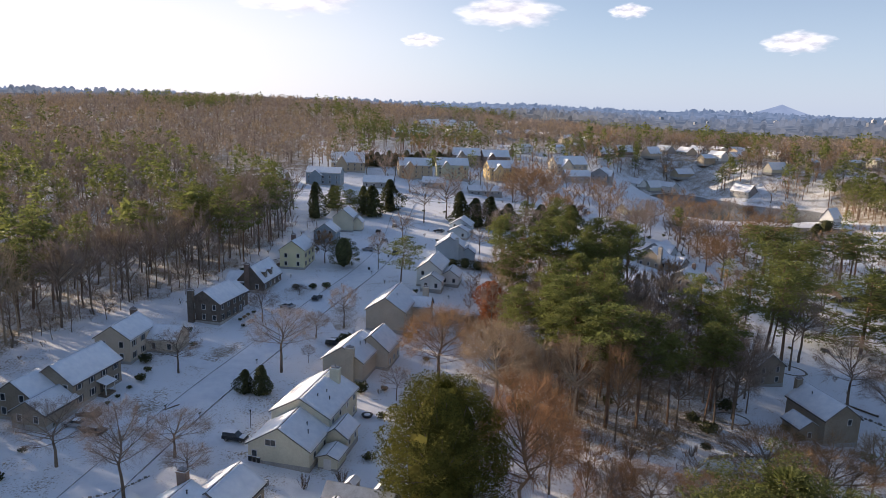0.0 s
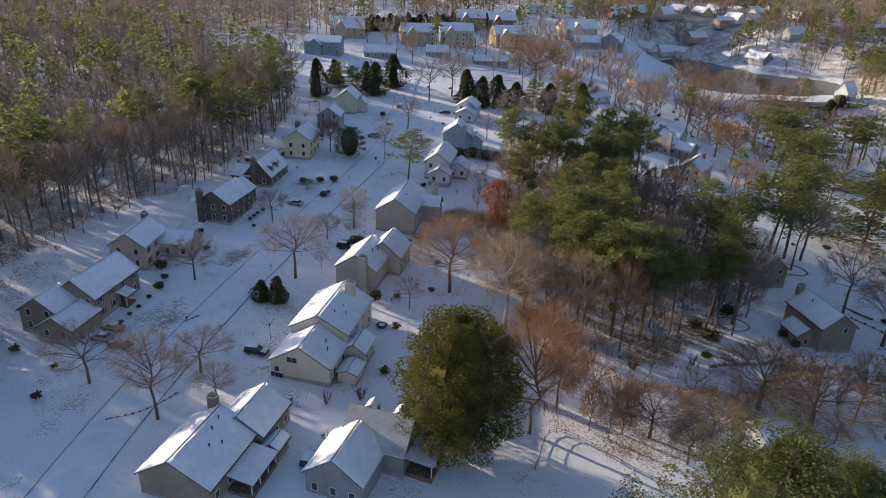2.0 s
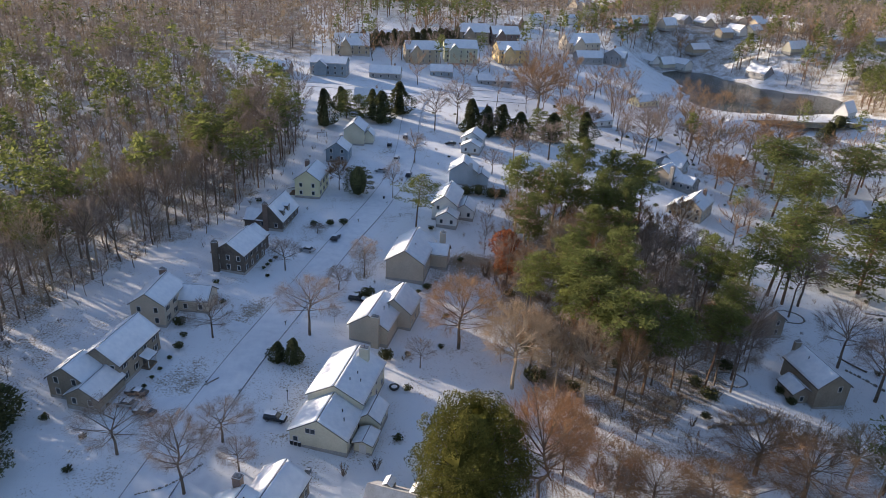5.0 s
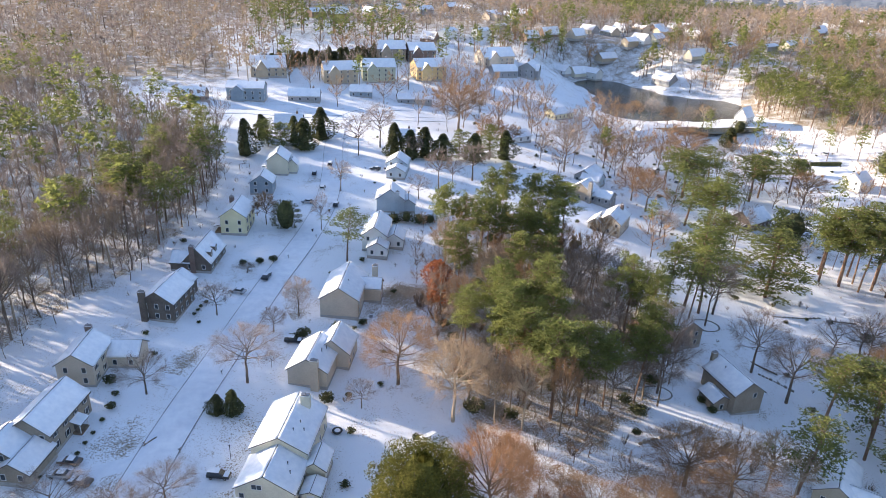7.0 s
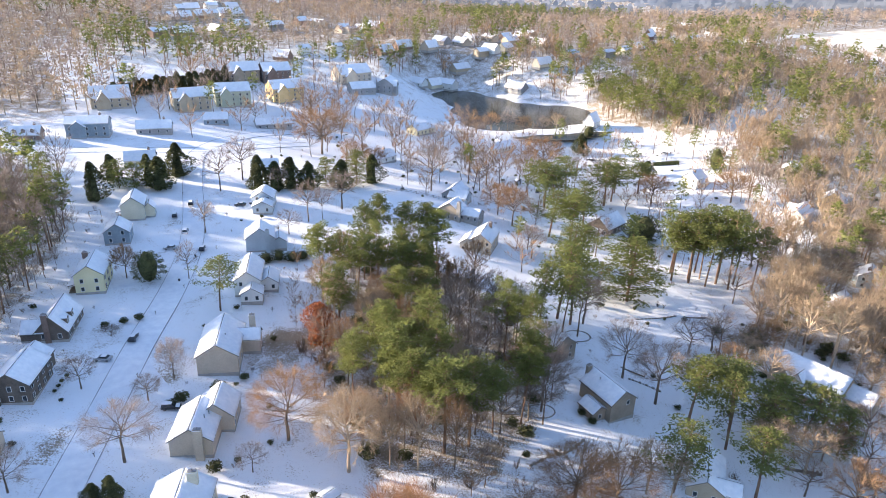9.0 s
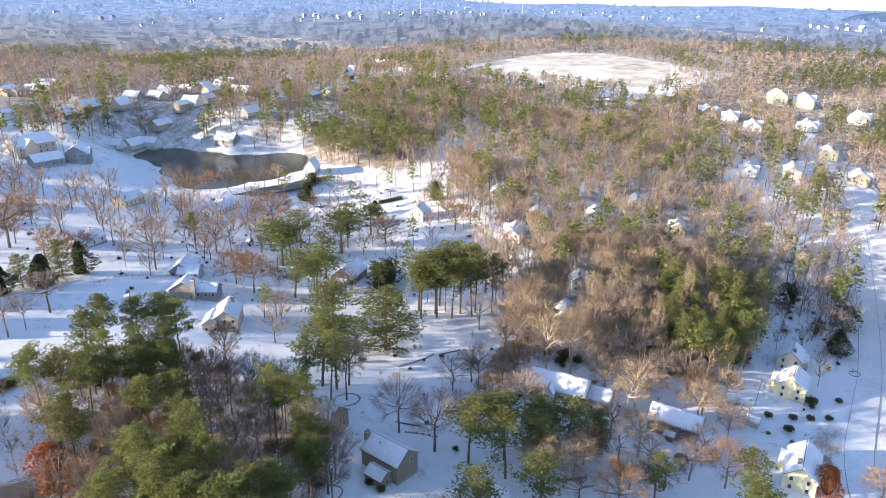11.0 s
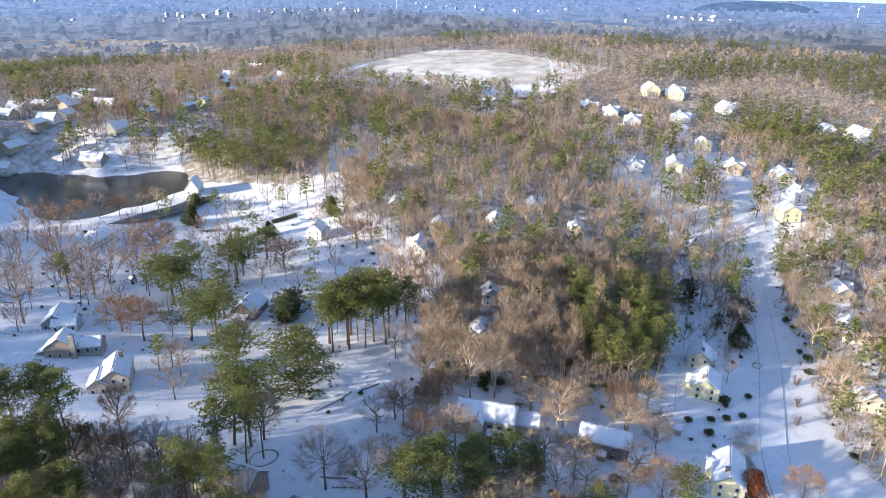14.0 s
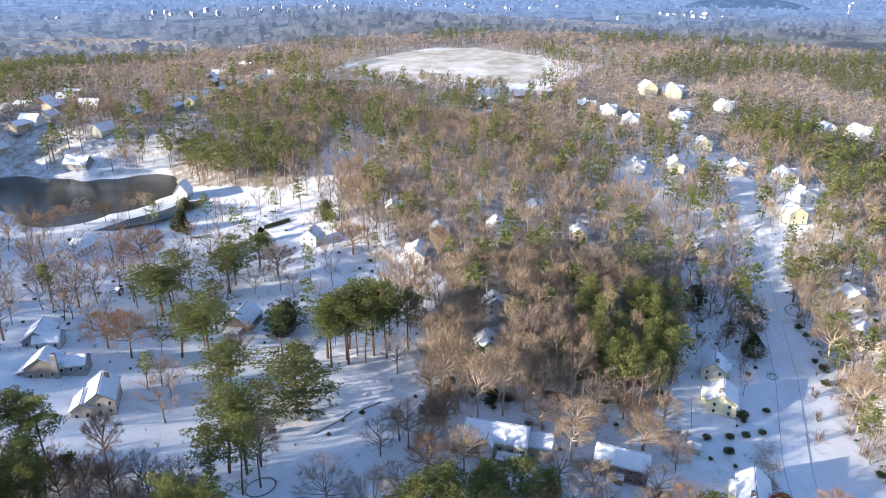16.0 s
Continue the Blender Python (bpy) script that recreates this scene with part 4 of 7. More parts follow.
def slab(s, plane, y0, y1, lift, thick, nx=1, ny=1, rough=0.0, inset=0.0, seed=0):
    """A sloping slab over one roof plane; rough: unevenness of its upper face."""
    (xe, ze), (xr, zr) = plane
    d = Vector((xr - xe, 0, zr - ze))
    n = Vector((-d.z, 0, d.x)).normalized()
    if n.z < 0:
        n = -n
    e0 = Vector((xe, 0, ze)) + d.normalized() * inset
    r0 = Vector((xr, 0, zr))
    start = len(s.v)
    for j in range(ny + 1):
        for i in range(nx + 1):
            p = e0.lerp(r0, i / nx) + Vector((0, (y0 + inset) + (y1 - y0 - 2 * inset) * j / ny, 0))
            u = noise.noise((p.x * 0.9 + seed, p.y * 0.9, p.z * 0.9)) * rough
            q = p + n * (lift + thick + u)
            s.v.append(tuple(q))
    m = (nx + 1) * (ny + 1)
    for j in range(ny + 1):
        for i in range(nx + 1):
            p = e0.lerp(r0, i / nx) + Vector((0, (y0 + inset) + (y1 - y0 - 2 * inset) * j / ny, 0))
            s.v.append(tuple(p + n * lift))
    at = lambda i, j, low=0: start + low * m + j * (nx + 1) + i
    flip = xe > xr
    def face(*f):
        s.f.append(f[::-1] if flip else f)
    for j in range(ny):
        for i in range(nx):
            face(at(i, j), at(i + 1, j), at(i + 1, j + 1), at(i, j + 1))
            face(at(i, j + 1, 1), at(i + 1, j + 1, 1), at(i + 1, j, 1), at(i, j, 1))
    for i in range(nx):
        face(at(i, 0, 1), at(i + 1, 0, 1), at(i + 1, 0), at(i, 0))
        face(at(i, ny), at(i + 1, ny), at(i + 1, ny, 1), at(i, ny, 1))
    for j in range(ny):
        face(at(0, j), at(0, j + 1), at(0, j + 1, 1), at(0, j, 1))
        face(at(nx, j, 1), at(nx, j + 1, 1), at(nx, j + 1), at(nx, j))


def add_block(house, cx, cy, L, W, he, hr, turn=0, off=0.0, paint="cream", storeys=2, sides="LRNF", shutters=False, snowy=True, fine=True, every=3.0, seed=0, base=-1.6):
    """One gabled block of a house: walls, foundation, roof, fascia, snow and windows."""
    m = pose(cx, cy, 0, 0, 0, turn)
    piece("wall", gable_prism(L, W, he, hr, off, base), WALLS[paint], house, m=m)
    piece("foundation", Shape().box(-W / 2 - 0.04, -L / 2 - 0.04, base, W / 2 + 0.04, L / 2 + 0.04, 0.35), CONCRETE, house, m=m)
    deck, snow = Shape(), Shape()
    for k, plane in enumerate(roof_planes(L, W, he, hr, off)):
        slab(deck, plane, -L / 2 - 0.35, L / 2 + 0.35, 0.0, 0.14)
        if snowy:
            slab(snow, plane, -L / 2 - 0.35, L / 2 + 0.35, 0.143, 0.10, 8 if fine else 2, 12 if fine else 2, 0.05, 0.07, seed + k)
        (xe, ze), (xr, zr) = plane
        piece("fascia", Shape().box(xe - 0.04, -L / 2 - 0.36, ze - 0.16, xe + 0.04, L / 2 + 0.36, ze + 0.05), TRIM if paint not in ("dark_brown", "taupe") else DARK_TRIM, house, m=m)
    piece("roof", deck, SHINGLE if snowy else GREY_SHINGLE, house, m=m)
    if snowy:
        piece("snow_cover", snow, ROOF_SNOW, house, "uneven snow on the shingles", m=m, smooth=fine)
    rows = [(1.55 if he < 4 else 1.5) + 2.75 * k for k in range(storeys) if 1.5 + 2.75 * k < he - 0.2]
    for side in sides:
        long_ = side in "LR"
        span = L if long_ else W
        n = max(1, int(span // every))
        for z in rows:
            for k in range(n):
                p = (k + 0.5) / n * span - span / 2
                if side == "L":
                    x, y, a = -W / 2, p, -90
                elif side == "R":
                    x, y, a = W / 2, p, 90
                elif side == "N":
                    x, y, a = p, -L / 2, 0
                else:
                    x, y, a = p, L / 2, 180
                q = m @ Vector((x, y, 0))
                add_window(house, q.x, q.y, z, a + turn, shutters=shutters and long_)


def add_chimney(house, x, y, top, w=1.5, d=0.9, mat=None, base=-1.0):
    c = piece("chimney", Shape().box(-w / 2, -d / 2, base, w / 2, d / 2, top).box(-w / 2 - 0.08, -d / 2 - 0.08, top - 0.3, w / 2 + 0.08, d / 2 + 0.08, top - 0.12), mat or BRICK, house, m=pose(x, y, 0))
    piece("chimney_cap", Shape().box(-w / 2 + 0.15, -d / 2 + 0.15, top, w / 2 - 0.15, d / 2 - 0.15, top + 0.25).tube((0, 0, top + 0.25), (0, 0, top + 0.6), 0.15, 0.15, 8), METAL, c)
    piece("snow_cover", Shape().box(-w / 2 - 0.05, -d / 2 - 0.05, top - 0.115, w / 2 + 0.05, d / 2 + 0.05, top - 0.02), SNOW, c)


def add_porch(house, x, y, w, d, z, turn=0, paint=None, drop=0.7):
    """Lean-to porch: sloping snowy roof on posts over a deck; it leans away from the wall along -y."""
    m = pose(x, y, 0, 0, 0, turn)
    p = piece("porch", Shape().box(-w / 2, -d, -1.2, w / 2, 0, 0.25), TIMBER, house, m=m)
    for k in range(max(2, int(w // 2) + 1)):
        px = -w / 2 + 0.12 + (w - 0.24) * k / max(1, int(w // 2) if w >= 4 else 1)
        piece("post", Shape().box(px - 0.07, -d + 0.05, 0.25, px + 0.07, -d + 0.19, z - drop), TRIM, p)
    r = Shape().add([(-w / 2 - 0.2, -d - 0.3, z - drop), (w / 2 + 0.2, -d - 0.3, z - drop), (w / 2 + 0.2, 0, z), (-w / 2 - 0.2, 0, z), (-w / 2 - 0.2, -d - 0.3, z - drop - 0.15), (w / 2 + 0.2, -d - 0.3, z - drop - 0.15), (w / 2 + 0.2, 0, z - 0.15), (-w / 2 - 0.2, 0, z - 0.15)], [(0, 1, 2, 3), (7, 6, 5, 4), (0, 4, 5, 1), (1, 5, 6, 2), (3, 7, 4, 0), (2, 6, 7, 3)])
    piece("porch_roof", r, SHINGLE, p)
    s = Shape().add([(a * 0.985, b if b < 0 else b, c + 0.02 + t) for t in (0.0, 0.09) for a, b, c in r.v[:4]], [(4, 5, 6, 7), (0, 1, 5, 4), (1, 2, 6, 5), (3, 0, 4, 7), (2, 3, 7, 6)])
    piece("snow_cover", s, ROOF_SNOW, p)


def add_dormer(house, x, y, z, turn, w=1.6, d=2.2, h=1.5, paint="cream"):
    """Small gabled dormer facing -y before it is turned."""
    m = pose(x, y, z, 0, 0, turn)
    dm = piece("dormer", gable_prism(d, w, h * 0.65, h, 0.0, -1.0), WALLS[paint], house, m=m)
    deck, snow = Shape(), Shape()
    for pl in roof_planes(d, w, h * 0.65, h, 0.0, 0.15):
        slab(deck, pl, -d / 2 - 0.15, d / 2, 0.0, 0.08)
        slab(snow, pl, -d / 2 - 0.15, d / 2, 0.083, 0.09, 2, 2, 0.03, 0.03)
    piece("dormer_roof", deck, SHINGLE, dm)
    piece("snow_cover", snow, ROOF_SNOW, dm)
    f, g, _ = window_mesh(0.8, 0.9)
    w_ = piece("dormer_window", f, None, dm, m=pose(0, -d / 2, 0.1))


def add_door(house, x, y, turn, w=1.0, h=2.1, mat=None, z=0.3):
    d = piece("door", Shape().box(-w / 2, -0.06, 0, w / 2, 0.03, h).box(-w / 2 - 0.12, -0.05, 0, -w / 2, 0.03, h + 0.12).box(w / 2, -0.05, 0, w / 2 + 0.12, 0.03, h + 0.12).box(-w / 2, -0.05, h, w / 2, 0.03, h + 0.12), mat or TRIM, house, m=pose(x, y, z, 0, 0, turn))
    if w > 2:
        for k in range(4):
            piece("panel", Shape().box(-w / 2 + 0.1, -0.085, 0.08 + k * h / 4, w / 2 - 0.1, -0.058, h / 4 - 0.05 + k * h / 4), TRIM, d)


def add_pipes(house, spots):
    for x, y, z in spots:
        piece("vent_pipe", Shape().tube((0, 0, -0.3), (0, 0, 0.5), 0.09, 0.09, 8).tube((0, 0, 0.5), (0, 0, 0.62), 0.14, 0.14, 8), BLACK, house, m=pose(x, y, z))


def house_at(label, x, y, turn, clear_=9.0, group="houses along the street"):
    TAKEN.append((x, y, clear_))
    if "grove" in group:
        open_yard(x, y, (9, 17), 6)
    return thing("house", label, "house", x, y, height(x, y), turn, group)


def open_yard(x, y, steps, r):
    """Keeps the yards on the house's south-western side free of scattered trees."""
    d = math.hypot(x + 5, y - 40)
    for k in steps:
        TAKEN.append((x - k * (x + 5) / d, y - k * (y - 40) / d, r))


# ---- the houses of the first street ----
h = house_at("taupe two-storey house with black shutters and snowy roof", -73.9, 131.3, -10.4, 12)
add_block(h, 0, 0, 14.5, 9.2, 5.2, 8.6, paint="taupe", shutters=True, seed=1)
add_block(h, -3.2, -10.2, 6.5, 8.0, 4.6, 7.4, paint="taupe", sides="LN", seed=2)
add_block(h, 1.6, -11.2, 8.5, 7.0, 2.7, 4.9, paint="taupe", storeys=1, sides="N", seed=3)
add_porch(h, 4.6, 1.0, 3.0, 2.0, 3.2, 90)
add_door(h, 4.6, 1.0, 90, mat=DARK_TRIM)

h = house_at("pale beige two-storey house with shutters and side wing", -73.4, 151.6, -4.0, 11)
add_block(h, 0, 0, 11.4, 8.2, 5.6, 8.4, paint="beige", shutters=True, seed=4)
add_block(h, 7.6, 5.0, 7.5, 6.5, 3.4, 5.8, 90, paint="beige", storeys=1, sides="L", seed=5)
add_chimney(h, -1.0, 5.9, 9.2)

h = house_at("dark brown two-storey house with shutters and end chimney", -61.3, 179.0, -12.4, 10)
add_block(h, 0, 0, 12.3, 9.2, 5.4, 8.5, paint="dark_brown", shutters=True, seed=6)
add_block(h, -0.6, 8.5, 5.0, 8.0, 4.6, 7.3, paint="dark_brown", sides="R", seed=7)
add_chimney(h, -3.4, -6.6, 8.7, 1.6, 1.1, WALLS["dark_brown"])

h = house_at("grey-brown storey-and-a-half house with dormers and garage wing", -56.7, 206.0, -8.2, 10)
add_block(h, 0, 0, 14.0, 8.4, 2.9, 7.6, paint="dark_brown", storeys=1, seed=8)
add_block(h, -5.0, -3.6, 6.0, 6.5, 2.7, 5.2, 90, paint="dark_brown", storeys=1, sides="N", seed=9)
for k in (-3.6, 0.4):
    add_dormer(h, 2.6, k, 4.6, 90, paint="dark_brown")
add_chimney(h, -1.0, -6.9, 8.4, 1.5, 1.0)

h = house_at("cream two-storey house with brown side deck", -50.1, 230.2, -5.0, 10)
add_block(h, 0, 0, 12.7, 8.4, 6.2, 9.2, paint="pale_yellow", shutters=True, sides="RNF", every=3.6, seed=10)
add_porch(h, -4.2, -3.0, 4.0, 2.4, 2.9, -90)
add_chimney(h, -2.6, 4.0, 9.6)

h = house_at("slate-blue gabled house with snowy roof", -45.3, 261.2, -3.4, 9)
add_block(h, 0, 0, 8.4, 8.3, 4.5, 7.5, paint="slate_blue", seed=11)

h = house_at("cream two-storey gabled house with small porch wing", -41.2, 282.0, -2.7, 9)
add_block(h, 0, 0, 10.7, 8.1, 5.8, 9.0, paint="cream", sides="LRF", seed=12)
add_block(h, 5.4, -0.5, 5.0, 4.0, 3.6, 5.6, paint="cream", storeys=1, sides="R", seed=13)
add_porch(h, -4.1, -1.0, 4.0, 2.2, 3.2, -90)

h = house_at("cream split-level house with twin gables and skylit wing", -25.4, 121.5, -12.5, 13)
add_block(h, 0.4, 4.4, 15.0, 11.6, 5.4, 8.6, paint="cream", sides="RF", every=3.6, seed=14)
add_block(h, 0.4, -7.6, 9.0, 11.6, 3.4, 6.9, paint="cream", storeys=1, sides="R", every=3.6, seed=15)
add_block(h, 8.0, -1.6, 6.0, 4.4, 2.8, 4.4, paint="cream", storeys=1, sides="R", seed=16)
add_chimney(h, 2.6, 9.0, 10.4, 2.0, 1.1, WALLS["cream"])
add_window(h, -1.6, -12.1, 4.0, 0, 0.9, 1.1)
add_window(h, -0.6, -12.1, 4.0, 0, 0.9, 1.1)
add_window(h, -4.2, -12.1, 1.6, 0, 0.9, 1.1)
add_pipes(h, [(3.4, -6.6, 5.4), (4.4, -8.4, 4.9), (3.0, 3.6, 7.4), (4.2, 2.0, 6.8), (2.4, 0.6, 7.7)])

h = house_at("beige gabled house with pale brick chimney on its gable", -19.6, 152.8, -13.5, 12)
add_block(h, -0.4, -1.5, 12.5, 9.6, 4.4, 7.6, paint="beige", sides="LF", seed=17)
add_block(h, 3.2, 5.5, 9.0, 8.6, 4.4, 7.9, paint="beige", sides="RF", seed=18)
add_chimney(h, 1.6, -8.3, 8.0, 1.9, 1.1, WALLS["beige"])
add_pipes(h, [(1.8, -2.4, 6.9), (2.4, -0.4, 6.5)])

h = house_at("plain beige gabled house with large blank end wall", -13.4, 183.2, -10.0, 12)
add_block(h, 0, 0, 17.0, 10.6, 5.5, 9.0, paint="beige", sides="RF", every=3.8, seed=19)
add_block(h, 6.6, 4.0, 7.0, 5.0, 4.4, 6.6, 90, paint="beige", sides="N", seed=20)
add_chimney(h, 7.6, 7.9, 8.6, 1.6, 1.2, WALLS["beige"])
add_pipes(h, [(1.6, -2.0, 8.1)])

h = house_at("white house with stepped snowy roofs behind a pine", -3.3, 219.5, -9.4, 11)
add_block(h, 0, 1.5, 15.0, 8.0, 5.4, 8.4, paint="white", seed=21)
add_block(h, 6.2, 1.0, 8.0, 6.0, 3.0, 5.0, paint="white", storeys=1, sides="RN", seed=22)
add_block(h, 1.6, -8.2, 5.0, 6.5, 3.0, 5.0, paint="white", storeys=1, seed=23)

h = house_at("pale blue-grey two-storey house with end chimney", 2.8, 248.2, -5.0, 10)
add_block(h, 0, 0, 9.5, 10.0, 5.0, 8.7, paint="blue_grey", sides="RF", seed=24)
add_block(h, 6.6, -1.0, 6.0, 5.0, 3.0, 4.8, paint="blue_grey", storeys=1, sides="R", seed=25)
add_chimney(h, 2.6, -5.2, 8.2, 1.5, 1.0, WALLS["blue_grey"])

h = house_at("blue-grey house with two snowy gables", 7.4, 285.3, -12.5, 9)
add_block(h, 0, 1.0, 9.0, 8.7, 4.6, 7.3, paint="blue_grey", seed=26)
add_block(h, 0.6, -6.2, 6.0, 7.6, 3.0, 5.0, paint="blue_grey", storeys=1, seed=27)

h = house_at("grey-tan house with brick chimney, back porch and snowy roof", -38.2, 86.0, -15.0, 12)
add_block(h, 0, 0.4, 13.5, 11.6, 3.9, 7.3, off=-0.4, paint="taupe", storeys=1, sides="R", seed=28)
add_block(h, 2.8, 11.0, 9.0, 8.4, 3.7, 6.4, paint="taupe", storeys=1, sides="RF", seed=29)
add_porch(h, 5.8, 1.5, 7.5, 4.2, 3.0, 90)
add_chimney(h, -2.0, 7.6, 8.6, 1.5, 1.1)
add_pipes(h, [(0.8, 4.6, 6.9), (1.2, 2.2, 6.7), (3.4, 1.2, 5.4), (2.4, -0.6, 6.0)])
add_block(h, 8.6, 7.6, 3.4, 2.6, 2.2, 2.9, paint="taupe", storeys=1, sides="", seed=30)

h = house_at("grey house with bare shingle roof, snowy cross gable and side lean-to", -13.6, 90.0, -18.0, 12)
add_block(h, 1.2, 4.0, 10.5, 9.0, 4.4, 8.0, 92, paint="grey", storeys=1, sides="R", snowy=False, seed=31)
add_block(h, -1.4, -3.6, 9.5, 9.2, 4.0, 7.4, paint="grey", storeys=1, sides="N", seed=32)
for k in (-2.4, 2.6):
    add_dormer(h, k + 1.0, 6.4, 6.0, 180, paint="grey")
add_porch(h, 6.6, 3.0, 5.0, 4.5, 3.1, 90, drop=0.4)

# ---- houses beyond the first street ----
FAR_ROW = [
    ("low house with three dormers and pale roof", -95, 381, -95, 14, 8, 2.9, 6.4, "brick"),
    ("teal two-storey house with plain snowy roof", -68, 386, -94, 15, 8, 6.2, 8.6, "slate_blue"),
    ("long low house with white railings", -38, 391, -92, 17, 9, 3.2, 6.4, "grey"),
    ("tan house with tall gable", -20, 440, -78, 16, 10, 7.6, 11.4, "tan"),
    ("large grey-green house with many windows", 4, 455, -84, 16, 11, 8.4, 12.2, "sage"),
    ("large yellow house with hipped snowy roof", 38, 472, -75, 16, 12, 8.0, 12.0, "yellow"),
    ("grey house with steep hipped roof", -63, 441, -80, 16, 12, 5.2, 10.4, "tan"),
    ("small blue-grey house", -7, 413, -92, 13, 9, 3.2, 6.2, "slate_blue"),
    ("long low ranch house", 24, 411, -86, 20, 8, 3.0, 5.4, "grey"),
    ("low blue-roofed house with chimney", -42, 340, -92, 13, 9, 3.2, 6.4, "blue_grey"),
    ("large house with peaked roofs", 14, 512, -80, 16, 12, 7.0, 11.5, "taupe"),
    ("tall brick house with hipped roof", 36, 512, -80, 15, 12, 8.0, 12.0, "brick"),
    ("broad house with several snowy gables", 92, 519, -70, 20, 12, 6.0, 11.0, "beige"),
    ("long low house with snowy roof", 94, 494, -80, 18, 10, 4.0, 7.8, "grey"),
    ("grey gabled house", 114, 498, -30, 12, 10, 6.0, 9.4, "grey"),
    ("low white house with side gable", 12, 330, -92, 12, 8, 3.0, 5.6, "white"),
    ("small shed-like outbuilding", 66, 278, -20, 5, 4, 2.4, 3.6, "beige"),
    ("white ranch house with blue roof", 74, 356, -60, 15, 9, 3.0, 5.6, "white"),
]
for k, (label, x, y, turn, L, W, he, hr, paint) in enumerate(FAR_ROW):
    if he > 4:
        L, W, he, hr = 1.3 * L, 1.2 * W, 1.1 * he, 1.1 * hr
    h = house_at(label + " in the snow", x, y, turn, 10, "houses at the street's far end")
    open_yard(x, y, (12, 25, 38), 10)
    add_block(h, 0, 0, L, W, he, hr, paint=paint, storeys=3, fine=False, every=3.8, seed=40 + k)
    if he > 4:
        add_block(h, W * 0.45, -L * 0.2, W * 0.5, L * 0.34, he * 0.8, hr * 0.86, 90, paint=paint, storeys=2, sides="F", fine=False, seed=60 + k)
    add_chimney(h, -W * 0.2, L * 0.28, hr + 0.9, 1.3, 0.9)
    if "dormers" in label:
        for q in (-4, 0, 4):
            add_dormer(h, W * 0.28, q, 4.2, 90, paint=paint)

# ---- houses in the middle and to the east ----
h = house_at("low grey house with broad snowy gables", 98, 303, -40, 11, "houses beyond the grove")
add_block(h, 0, 0, 13, 9, 3.0, 6.2, paint="grey", storeys=1, seed=70)
add_block(h, 4.0, -5.0, 9, 8, 3.0, 5.8, 90, paint="blue_grey", storeys=1, seed=71)

h = house_at("brown house with stone chimney and separate wing", 88, 276, -42, 12, "houses beyond the grove")
add_block(h, -1, 0, 9, 10, 4.4, 7.8, paint="taupe", seed=72)
add_block(h, 7.5, 1.0, 9.0, 7.0, 3.0, 5.2, 90, paint="grey", storeys=1, seed=73)
add_chimney(h, 3.6, -4.4, 9.0, 1.6, 1.4, STONE)
add_porch(h, -6.0, 0, 6, 3, 2.8, -90)

h = house_at("beige house with three stepped snowy gables", 90, 246, -36, 12, "houses beyond the grove")
add_block(h, 0, 0, 14, 9, 5.0, 8.2, paint="beige", seed=74)
add_block(h, -5.0, -3.0, 9, 6, 3.6, 5.8, paint="beige", storeys=1, seed=75)
add_chimney(h, 1.5, 4.0, 9.6, 1.2, 0.9)

h = house_at("brown house with large snow-dusted roof among pines", 160, 266, -62, 12, "houses beyond the grove")
add_block(h, 0, 0, 15, 11, 3.4, 7.8, paint="dark_brown", storeys=1, seed=76)
add_porch(h, 0, -7.6, 6, 4, 2.9, 0)

h = house_at("long white ranch house with low snowy roof", 158, 393, -62, 14, "houses beyond the grove")
add_block(h, 0, 0, 22, 9, 3.0, 5.6, paint="white", storeys=1, seed=77)
add_block(h, -2.5, 6.0, 7, 8, 3.0, 5.4, 90, paint="white", storeys=1, seed=78)

h = house_at("pale yellow house beside the pond", 116, 420, -62, 12, "houses beyond the grove")
add_block(h, 0, 0, 16, 9, 3.4, 6.4, paint="pale_yellow", storeys=1, seed=79)

h = house_at("tall white chapel-like house with steep gable", 243, 426, -52, 10, "houses beyond the grove")
add_block(h, 0, 0, 12, 8, 4.4, 10.4, paint="white", seed=80)

h = house_at("grey gabled house half hidden by the grove", 85, 173, 14, 9, "houses beyond the grove")
add_block(h, 0, 0, 10, 8.6, 5.2, 8.4, paint="taupe", sides="RLN", seed=88)
add_block(h, -3.0, 8.0, 8, 7.0, 5.6, 8.8, paint="cream", sides="R", seed=89)

h = house_at("taupe two-storey house with chimney and screened porch", 88.2, 146.5, 9.6, 11, "houses beyond the grove")
add_block(h, 0, 0, 13.2, 8.6, 6.0, 9.2, paint="taupe", sides="RF", seed=81)
add_window(h, 1.6, -6.6, 5.2, 0)
add_block(h, -6.2, -1.6, 6.0, 5.0, 3.2, 4.8, paint="taupe", storeys=1, sides="N", seed=82)
add_chimney(h, -1.6, 6.9, 10.2, 1.5, 1.0, WALLS["taupe"])
add_pipes(h, [(-1.6, 2.0, 8.3)])

h = house_at("brown house with patchy snow on its roof under pines", 97.5, 114.5, -40.0, 9, "houses beyond the grove")
add_block(h, 0, 0, 14.0, 8.5, 3.2, 6.0, paint="tan", storeys=1, sides="LRN", seed=90)
add_block(h, 4.5, -3.0, 7.0, 6.0, 2.9, 4.8, 90, paint="tan", storeys=1, sides="N", seed=91)
add_chimney(h, -1.5, 5.0, 7.0, 1.3, 0.9)

